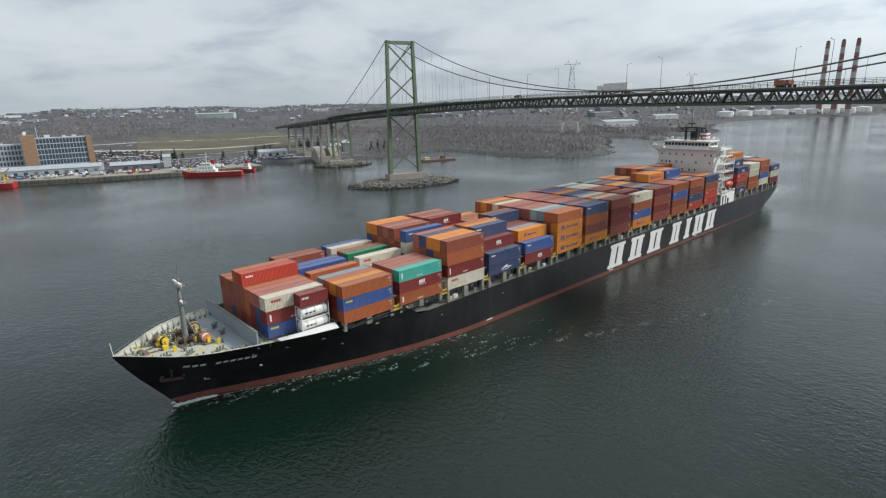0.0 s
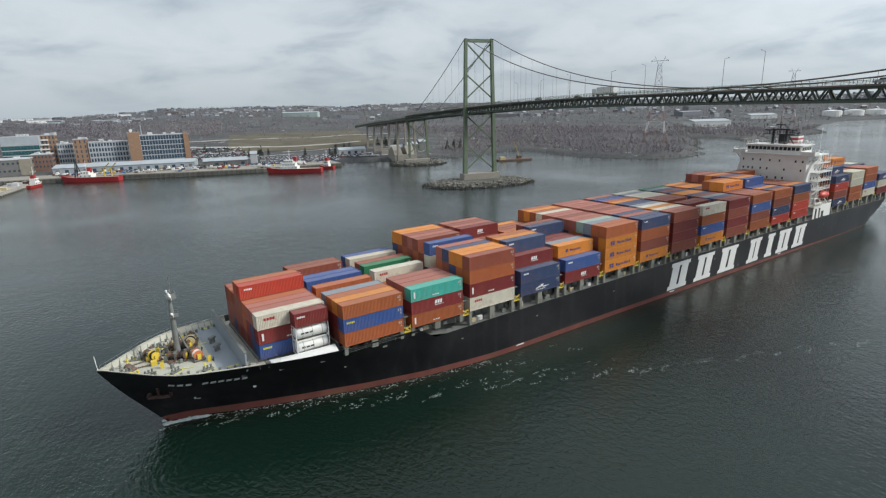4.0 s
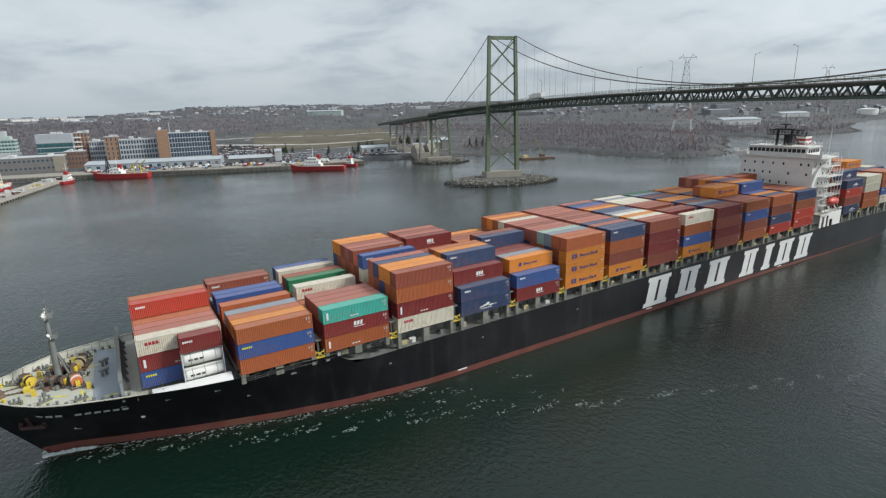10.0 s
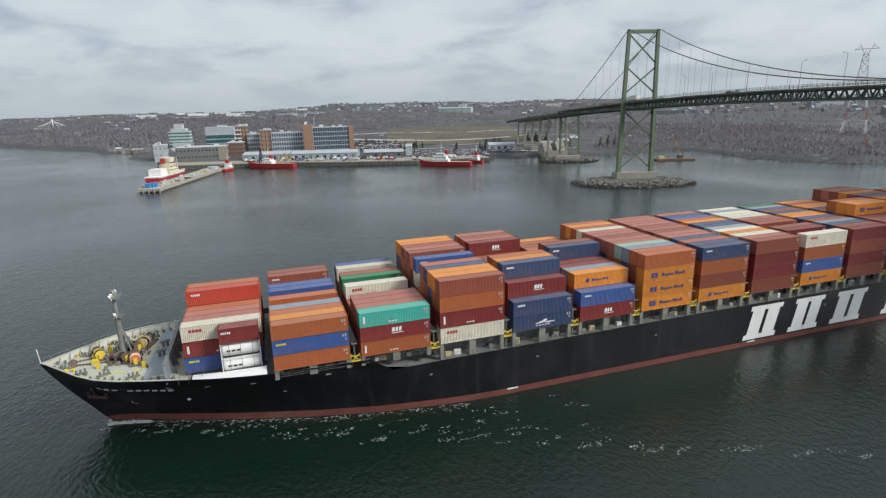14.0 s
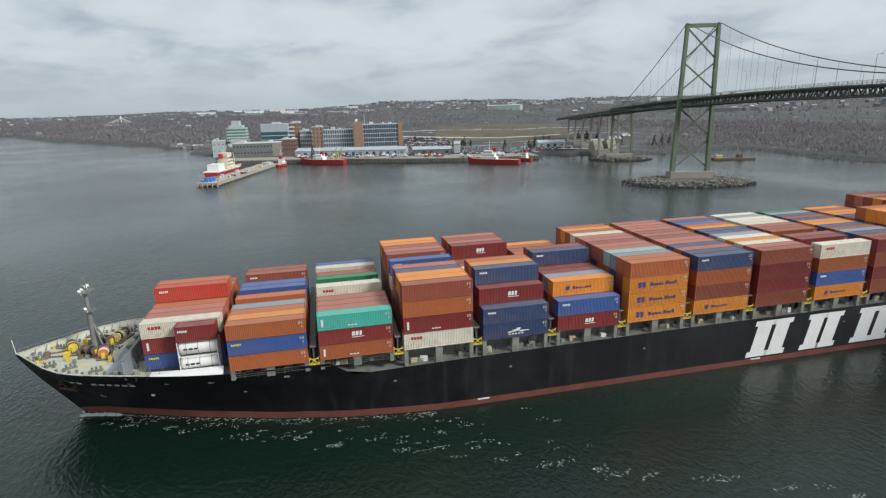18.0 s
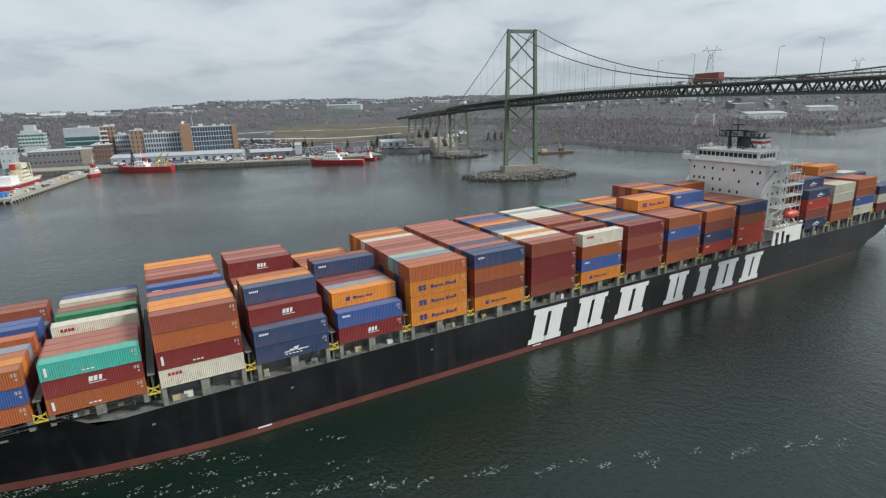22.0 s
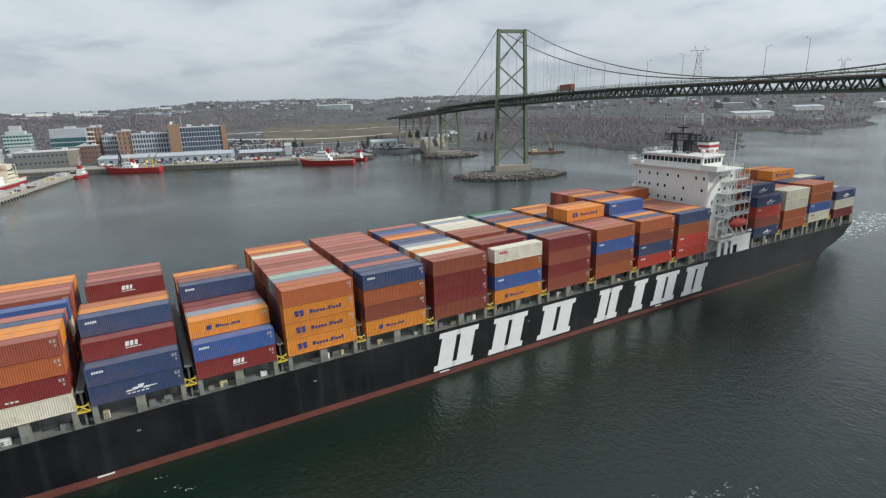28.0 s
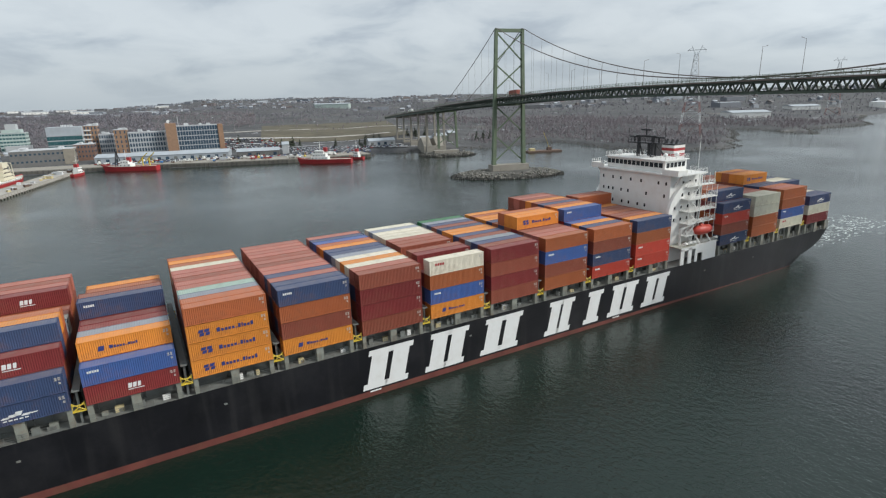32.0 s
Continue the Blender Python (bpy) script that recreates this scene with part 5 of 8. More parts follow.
def make_bridge():
    br = thing("suspension_bridge", "grey-green steel suspension bridge with a trussed deck", "bridge")
    zt, zb, wt, wb = 97.8, 3.4, 9.9, 11.9
    half_at = lambda z: wb + (wt - wb) * (z - zb) / (zt - zb)
    for s in (-1, 1):
        b = Build()
        vs = []
        for z, w, l in ((zb, 1.3, 1.7), (50, 1.12, 1.4), (zt, 0.98, 1.15)):
            vs += [on_bridge(j * l, s * half_at(z) + i * w, z) for i, j in ((-1, -1), (1, -1), (1, 1), (-1, 1))]
        b.add(vs, [(o + i, o + (i + 1) % 4, o + 4 + (i + 1) % 4, o + 4 + i) for o in (0, 4) for i in range(4)] + [(3, 2, 1, 0), (8, 9, 10, 11)])
        part("tower_leg", b, M["bridge"], br)
    for za, zc in ((95.5, 76), (74.5, 57), (46.5, 27), (25.5, 6)):
        for s in (-1, 1):
            b = Build()
            b.beam(on_bridge(0, s * half_at(za), za), on_bridge(0, -s * half_at(zc), zc), 0.8, 0.8)
            part("cross_brace", b, M["bridge"], br)
    for z, hh in ((96.6, 2.2), (46.8, 1.6)):
        b = Build()
        b.beam(on_bridge(0, -half_at(z), z), on_bridge(0, half_at(z), z), 1.6, hh)
        part("strut", b, M["bridge"], br)
    # deck slab, kerbs, truss
    step = 4.9
    stations = [-SPAN - 140 + step * i for i in range(int((SPAN + 140 + 400) / step) + 1)]
    road = Build()
    walks = [Build(), Build()]
    rails = [Build(), Build()]
    for a, c in zip(stations, stations[1:]):
        za, zc = deck_low(a) + depth(a), deck_low(c) + depth(c)
        if depth(a) != depth(c):
            za = zc = deck_low(a) + 3.5
        hexa = lambda lo, hi, y0, y1: [on_bridge(s, t, z + d) for s, z in ((a, za), (c, zc)) for t in (y0, y1) for d in (lo, hi)]
        faces = [(0, 1, 3, 2), (4, 6, 7, 5), (0, 4, 5, 1), (2, 3, 7, 6), (0, 2, 6, 4), (1, 5, 7, 3)]
        road.add(hexa(0, 0.5, -HALF_WIDTH + 1.6, HALF_WIDTH - 1.6), faces)
        for k, s in enumerate((-1, 1)):
            y0, y1 = sorted((s * (HALF_WIDTH - 1.6), s * (HALF_WIDTH + 0.4)))
            walks[k].add(hexa(0, 0.5, y0, y1), faces)
            for hh in (1.1, 1.5, 1.9):
                rails[k].beam(on_bridge(a, s * (HALF_WIDTH + 0.3), za + hh), on_bridge(c, s * (HALF_WIDTH + 0.3), zc + hh), 0.1, 0.1)
            for f in (0, 0.5):
                p = on_bridge(a + (c - a) * f, s * (HALF_WIDTH + 0.3), za + (zc - za) * f)
                rails[k].beam(p + Vector((0, 0, 0.7)), p + Vector((0, 0, 1.95)), 0.12, 0.12)
    part("road_deck", road, M["asphalt"], br, "asphalt road deck")
    for k in (0, 1):
        part("footway", walks[k], M["cable"], br, "grimy concrete footway")
        part("bridge_railing", rails[k], M["bridge"], br)
    for side in (-1, 1):
        y = side * (HALF_WIDTH - 0.5)
        chords, upper = Build(), Build()
        for i, (a, c) in enumerate(zip(stations, stations[1:])):
            la, lc = deck_low(a), deck_low(c)
            if a > 152:
                chords.beam(on_bridge(a, y, la + 1.2), on_bridge(c, y, lc + 1.2), 0.5, 2.4)
                continue
            chords.beam(on_bridge(a, y, la), on_bridge(c, y, lc), 0.75, 0.75)
            upper.beam(on_bridge(a, y, la + TRUSS_DEPTH - 0.2), on_bridge(c, y, lc + TRUSS_DEPTH - 0.2), 0.75, 0.8)
            mid = (a + c) / 2
            zm = deck_low(mid)
            up, dn = (0.0, TRUSS_DEPTH) if side > 0 else (TRUSS_DEPTH, 0.0)
            for p, q in ((on_bridge(a, y, la + up), on_bridge(mid, y, zm + dn)), (on_bridge(mid, y, zm + dn), on_bridge(c, y, lc + up))):
                part("truss_diagonal", Build().beam(p, q, 0.42, 0.42), M["truss"], br)
        part("lower_chord", chords, M["truss"], br, "dark green steel lower chord")
        part("upper_chord", upper, M["truss"], br, "dark green steel upper chord")
        b = Build()
        ss = np.linspace(-SPAN, SIDE, 100)
        vs = []
        for a in ss:
            p = on_bridge(a, side * 10.0, cable_height(a))
            slope = (on_bridge(a + 1, side * 10.0, cable_height(a + 1)) - on_bridge(a - 1, side * 10.0, cable_height(a - 1))).normalized()
            up = ACROSS.cross(slope)
            vs += [p + ACROSS * (0.24 * math.cos(q * math.pi / 3)) + up * (0.24 * math.sin(q * math.pi / 3)) for q in range(6)]
        b.add(vs, [(6 * i + q, 6 * i + (q + 1) % 6, 6 * i + 6 + (q + 1) % 6, 6 * i + 6 + q) for i in range(len(ss) - 1) for q in range(6)])
        part("main_cable", b, M["cable"], br, "dark main cable", smooth=True)
        for end in (-6.5, 6.5):
            sm = -SPAN / 2
            part("centre_tie", Build().beam(on_bridge(sm + end, side * 10.0, deck_low(sm) + TRUSS_DEPTH + 0.4), on_bridge(sm, side * 10.0, cable_height(sm)), 0.3, 0.3), M["truss"], br)
        for s in np.arange(-SPAN + 14.2, SIDE - 10, 14.2):
            if abs(s) > 6 and cable_height(s) > deck_low(s) + TRUSS_DEPTH + 1:
                part("hanger", Build().rod(on_bridge(s, side * 10.0, deck_low(s) + TRUSS_DEPTH), on_bridge(s, side * 10.0, cable_height(s)), 0.045, 4, caps=False), M["cable"], br)
    # cross beams under the deck, one every panel
    for s in stations[::2]:
        if s < 150:
            part("floor_beam", Build().beam(on_bridge(s, -9.5, deck_low(s) + 0.3), on_bridge(s, 9.5, deck_low(s) + 0.3), 0.5, 0.7), M["truss"], br)
    # tall street lamps on the deck
    for s in np.arange(-401, 300, 60):
        for side in (-1, 1):
            z, top = deck_low(s) + depth(s) + 0.5, 12.3 if side > 0 else 9.8
            lp = thing("street_lamp", "tall thin grey street lamp on the bridge deck", "street lamp", "bridge lamps", Matrix.Translation(on_bridge(s, side * 9.2, z)))
            part("pole", Build().rod((0, 0, 0), (0, 0, top), 0.09, 6, 0.06), M["cable"], lp)
            v = ACROSS * (-side * 1.8)
            part("arm", Build().rod((0, 0, top - 0.1), (v.x, v.y, top + 0.3), 0.05, 5), M["cable"], lp)
            part("lamp_head", Build().box(-0.3, -0.12, 0, 0.3, 0.12, 0.15, Matrix.Translation((v.x, v.y, top + 0.25))), M["cable"], lp)
    # tower pier
    b = Build()
    pier = lambda u, hw, hl, z0, z1: Build().add([on_bridge(u + j * hl, i * hw, z) for z in (z0, z1) for i, j in ((-1, -1), (1, -1), (1, 1), (-1, 1))], [(0, 1, 5, 4), (1, 2, 6, 5), (2, 3, 7, 6), (3, 0, 4, 7), (4, 5, 6, 7), (3, 2, 1, 0)])
    part("tower_pier", pier(0, 14.4, 4.5, -4, 4.2), M["concrete"], br, "buff concrete tower pier")
    # the bent at the end of the side span, then the approach piers
    for k, s in enumerate((152, 186, 220, 254, 290, 326)):
        top = deck_low(s)
        grp = part("approach_pier", pier(s, 12.5 if k == 0 else 10.5, 4 if k == 0 else 2.5, -5, 2.6 if k == 0 else 4.6), M["concrete"], br, "buff concrete pier with steel legs")
        for side in (-1, 1):
            part("pier_leg", Build().beam(on_bridge(s, side * 9.6 + (2.5 if k == 0 else 0), 4.4), on_bridge(s, side * 9.0 + (1.5 if k == 0 else 0), top), 2.0, 1.8), M["bridge" if k == 0 else "concrete"], grp)
            if k == 0:
                for za, zc in ((7, 22), (22, 38)):
                    part("cross_brace", Build().beam(on_bridge(s, side * 9.4, za), on_bridge(s, -side * 9.2, zc), 0.7, 0.7), M["bridge"], grp)
        part("pier_cap", Build().beam(on_bridge(s, -10, top - 0.6), on_bridge(s, 10, top - 0.6), 2.0, 1.4), M["concrete" if k else "bridge"], grp)
    for side in (-1, 1):
        b = Build()
        vs = [on_bridge(s, side * 7 + i * 4.5, z) for i in (-1, 1) for s, z in ((192, -4), (216, -4), (216, 8), (203, 13), (192, 4))]
        b.add(vs, [(0, 1, 2, 3, 4), (9, 8, 7, 6, 5)] + [(i, 5 + i, 5 + (i + 1) % 5, (i + 1) % 5) for i in range(5)])
        part("cable_anchorage", b, M["concrete"], br, "pale concrete cable anchorage")
    return br


BRIDGE = make_bridge()


def islet(center, long_axis, rx, ry, n, seed, label):
    """A low mound of dumped rock round a bridge pier."""
    ob = thing("rock_islet", label, "islet", at=Matrix.Translation(center))
    rr = random.Random(seed)
    ax = Vector(long_axis).normalized()
    ay = Vector((-ax.y, ax.x, 0))
    b = Build()
    rings, seg = 6, 40
    vs = [(0, 0, 2.8)]
    for k in range(1, rings + 1):
        f = k / rings
        for i in range(seg):
            t = 2 * math.pi * i / seg
            p = ax * (rx * f * math.cos(t)) + ay * (ry * f * math.sin(t))
            vs.append((p.x, p.y, 3.0 * (1 - f ** 8) - 0.5 + rr.uniform(-0.25, 0.25)))
    fs = [(0, 1 + i, 1 + (i + 1) % seg) for i in range(seg)]
    for k in range(rings - 1):
        o = 1 + k * seg
        fs += [(o + i, o + seg + i, o + seg + (i + 1) % seg, o + (i + 1) % seg) for i in range(seg)]
    b.add(vs, fs)
    part("core", b, M["rock"], ob)
    shapes = []
    for v in range(5):
        s = Build()
        pts = []
        for k, (z, r) in enumerate(((-0.5, 0.55), (0.1, 0.8), (0.5, 0.45))):
            for i in range(6):
                t = 2 * math.pi * (i + 0.3 * k) / 6
                q = r * rr.uniform(0.75, 1.15)
                pts.append((q * math.cos(t), q * math.sin(t), z * rr.uniform(0.8, 1.1)))
        s.add(pts, [(k * 6 + i, k * 6 + (i + 1) % 6, (k + 1) * 6 + (i + 1) % 6, (k + 1) * 6 + i) for k in (0, 1) for i in range(6)] + [tuple(range(12, 18))])
        me = s.mesh("boulder")
        me.materials.append(M["rock_random"])
        shapes.append(me)
    for i in range(n):
        t = rr.uniform(0, 2 * math.pi)
        f = math.sqrt(rr.uniform(0.45, 1.04))
        p = ax * (rx * f * math.cos(t)) + ay * (ry * f * math.sin(t))
        z = 3.0 * (1 - min(1, f) ** 8) - 0.2
        o = new("boulder", rr.choice(shapes))
        o.parent = ob
        sc = rr.uniform(1.0, 2.1)
        o.matrix_basis = Matrix.LocRotScale((p.x, p.y, z), Euler((rr.uniform(-0.4, 0.4), rr.uniform(-0.4, 0.4), rr.uniform(0, 6))), (sc, sc * rr.uniform(0.7, 1.1), sc * 0.8))
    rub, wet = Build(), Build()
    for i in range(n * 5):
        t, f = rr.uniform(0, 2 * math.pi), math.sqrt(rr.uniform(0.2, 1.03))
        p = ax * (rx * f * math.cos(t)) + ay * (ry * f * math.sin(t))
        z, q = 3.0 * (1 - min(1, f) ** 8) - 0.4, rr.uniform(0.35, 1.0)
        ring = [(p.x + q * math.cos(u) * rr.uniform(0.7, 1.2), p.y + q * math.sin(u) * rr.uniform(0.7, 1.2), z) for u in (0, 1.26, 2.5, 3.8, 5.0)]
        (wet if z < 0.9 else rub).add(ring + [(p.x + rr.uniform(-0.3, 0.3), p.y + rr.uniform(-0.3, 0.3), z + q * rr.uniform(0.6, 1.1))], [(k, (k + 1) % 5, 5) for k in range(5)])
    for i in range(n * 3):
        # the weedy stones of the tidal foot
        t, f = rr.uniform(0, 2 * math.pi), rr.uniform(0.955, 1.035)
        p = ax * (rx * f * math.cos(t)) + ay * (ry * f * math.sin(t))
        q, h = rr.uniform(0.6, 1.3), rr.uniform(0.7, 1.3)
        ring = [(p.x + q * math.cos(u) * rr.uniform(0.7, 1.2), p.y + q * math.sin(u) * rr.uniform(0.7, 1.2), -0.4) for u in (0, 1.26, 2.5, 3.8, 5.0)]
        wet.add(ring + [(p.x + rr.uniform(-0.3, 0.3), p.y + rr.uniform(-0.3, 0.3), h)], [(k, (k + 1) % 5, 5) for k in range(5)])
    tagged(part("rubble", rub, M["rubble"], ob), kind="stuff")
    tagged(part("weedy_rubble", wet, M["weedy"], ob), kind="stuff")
    for t in (0.4, 2.2, 4.4):
        p = ax * (rx * 0.7 * math.cos(t)) + ay * (ry * 0.6 * math.sin(t))
        part("marker_post", Build().rod((p.x, p.y, 1.5), (p.x, p.y, 6.5), 0.12, 5), M["cable"], ob)
    return ob


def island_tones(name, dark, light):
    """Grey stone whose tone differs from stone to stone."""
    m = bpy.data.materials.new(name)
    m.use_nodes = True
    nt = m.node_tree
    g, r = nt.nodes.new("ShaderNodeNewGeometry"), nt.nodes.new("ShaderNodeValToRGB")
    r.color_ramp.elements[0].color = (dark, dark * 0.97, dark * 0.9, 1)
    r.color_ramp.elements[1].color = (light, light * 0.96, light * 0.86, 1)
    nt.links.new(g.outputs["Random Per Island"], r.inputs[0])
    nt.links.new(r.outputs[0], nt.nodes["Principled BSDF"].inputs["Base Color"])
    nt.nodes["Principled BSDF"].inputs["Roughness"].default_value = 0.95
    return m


def random_rock():
    m = material("boulder_grey", (0.165, 0.157, 0.137), 0.95, 0, 0.25, 0.7, 0.4, 2.0, (0.07, 0.065, 0.055), 0.5, 0.3)
    nt = m.node_tree
    info = nt.nodes.new("ShaderNodeObjectInfo")
    mr = nt.nodes.new("ShaderNodeMapRange")
    mr.inputs["To Min"].default_value, mr.inputs["To Max"].default_value = 0.55, 1.35
    nt.links.new(info.outputs["Random"], mr.inputs["Value"])
    h = nt.nodes.new("ShaderNodeHueSaturation")
    bs = nt.nodes["Principled BSDF"]
    src = bs.inputs["Base Color"].links[0].from_socket
    nt.links.new(src, h.inputs["Color"])
    nt.links.new(mr.outputs[0], h.inputs["Value"])
    nt.links.new(h.outputs[0], bs.inputs["Base Color"])
    return m


M["rock_random"] = random_rock()
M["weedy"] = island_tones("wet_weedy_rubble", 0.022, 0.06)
M["rubble"] = island_tones("mixed_grey_rubble", 0.07, 0.22)
islet(Vector((228, 197, 0)), (0.93, -0.37, 0), 38.5, 21, 300, 1, "long low islet of grey dumped rock round the bridge tower")
islet(Vector((269, 345, 0)), (0.9, -0.43, 0), 26, 14.5, 170, 2, "low islet of grey dumped rock round a bridge pier")
# ---- the far shore: quay, buildings, vessels, woods ----
def ground_z(x, y):
    return float(land_height(np.array([float(x)]), np.array([float(y)]))[0])


M["brick"] = material("tan_brick", (0.27, 0.165, 0.105), 0.85, 0, 0.15, 0.4, 0.1, 6)
M["brick_pale"] = material("pale_tan_cladding", (0.24, 0.215, 0.175), 0.8, 0, 0.12, 0.3)
M["slate"] = material("slate_grey_cladding", (0.16, 0.17, 0.185), 0.8, 0, 0.12, 0.1)
M["dark_brick"] = material("dark_brown_brick", (0.17, 0.10, 0.075), 0.85, 0, 0.15, 0.4)
M["panel"] = material("pale_grey_panel", (0.42, 0.43, 0.44), 0.6, 0, 0.1, 0.2, 0, 4, (0.25, 0.24, 0.22), 0.3, 0.1)
M["shed"] = material("pale_metal_roofing", (0.36, 0.39, 0.42), 0.5, 0, 0.1, 0.15, 0, 4, (0.28, 0.27, 0.25), 0.4, 0.05)
M["dull_panel"] = material("dull_grey_brown_cladding", (0.15, 0.145, 0.14), 0.7, 0, 0.12, 0.2)
M["mint"] = material("pale_green_cladding", (0.38, 0.45, 0.42), 0.5, 0, 0.1, 0.2)
M["teal_glass"] = material("teal_curtain_glass", (0.035, 0.10, 0.11), 0.12, 0, 0.3, 0.2)
M["blue_glass"] = material("blue_window_glass", (0.045, 0.075, 0.11), 0.12, 0, 0.3, 0.3)
M["twig"] = material("bare_winter_twigs", (0.115, 0.094, 0.084), 0.95, 0, 0.3, 0.05)
M["evergreen"] = material("dark_evergreen", (0.035, 0.045, 0.028), 0.9, 0, 0.3, 0.2)
M["grass"] = material("dead_winter_grass", (0.088, 0.077, 0.052), 0.95, 0, 0.25, 0.05, 0, 4, (0.14, 0.11, 0.07), 0.5, 0.03)
M["quay_wall"] = material("dark_tidal_concrete", (0.135, 0.125, 0.108), 0.9, 0, 0.2, 0.3, 0.2, 2.0, (0.05, 0.048, 0.04), 0.7, 0.12)
M["cream"] = material("cream_ship_paint", (0.60, 0.55, 0.42), 0.5, 0, 0.08, 0.3)
M["snow"] = material("dirty_snow", (0.62, 0.63, 0.65), 0.8, 0, 0.12, 0.4, 0, 4, (0.3, 0.28, 0.26), 0.5, 0.2)
M["gravel"] = material("pale_gravel", (0.33, 0.31, 0.28), 0.95, 0, 0.2, 0.1)
M["stripe_red"] = material("faded_red_steel", (0.25, 0.115, 0.105), 0.6, 0, 0.1, 0.2)
M["steel_pale"] = material("pale_galvanised_steel", (0.52, 0.53, 0.54), 0.5, 0, 0.1, 0.2)
M["blue_sheet"] = material("blue_tarpaulin", (0.06, 0.20, 0.46), 0.6, 0, 0.15, 0.5)


def building(label, x, y, angle, w, d, h, floors, bays, wall, glass, base=None, win_w=0.62, win_h=0.6, category="building", strips=False, z=None):
    """A block whose front runs w metres along its x from its left corner; windows on the front and the ends."""
    z = ground_z(x, y) if z is None else z
    t = thing("building", label, category, "shore buildings", pose(x, y, z, 0, 0, angle))
    part("wall", Build().box(0, 0, -4, w, d, h), M[wall], t)
    part("roof", Build().box(-0.3, -0.3, h, w + 0.3, d + 0.3, h + 0.5), M["panel"], t)
    bw, fh = w / bays, h / floors
    panes = {}
    for i in range(bays):
        if strips:
            part("mullion", Build().box(i * bw - 0.18, -0.3, 0.8, i * bw + 0.18, 0.0, h - 0.6), M["panel"], t)
        for k in range(floors):
            a, c = i * bw + bw * (1 - win_w) / 2, k * fh + fh * (1 - win_h) * 0.55
            if "p" not in panes:
                me = Build().box(0, -0.09, 0, bw * win_w, 0.1, fh * win_h).mesh("window")
                me.materials.append(M[glass])
                panes["p"] = me
            ob = new("window", panes["p"])
            ob.parent, ob.matrix_basis = t, pose(a, 0, c)
    for k in range(floors):
        for e in range(max(1, int(d / 4))):
            for xx in (0, w):
                ob = new("window", panes.setdefault("e", Build().box(-0.09, 0, 0, 0.09, 2.0, fh * 0.5).mesh("window")))
                if not ob.data.materials:
                    ob.data.materials.append(M[glass])
                ob.parent, ob.matrix_basis = t, pose(xx, 1.0 + e * 4, k * fh + fh * 0.25)
    rr = random.Random(int(x * 3 + y))
    for k in range(3):
        a = rr.uniform(0.1, 0.8) * w
        part("roof_unit", Build().box(a, d * 0.3, h + 0.5, a + rr.uniform(2, 5), d * 0.7, h + rr.uniform(1.5, 3.2)), M["steel_pale"], t)
    return t


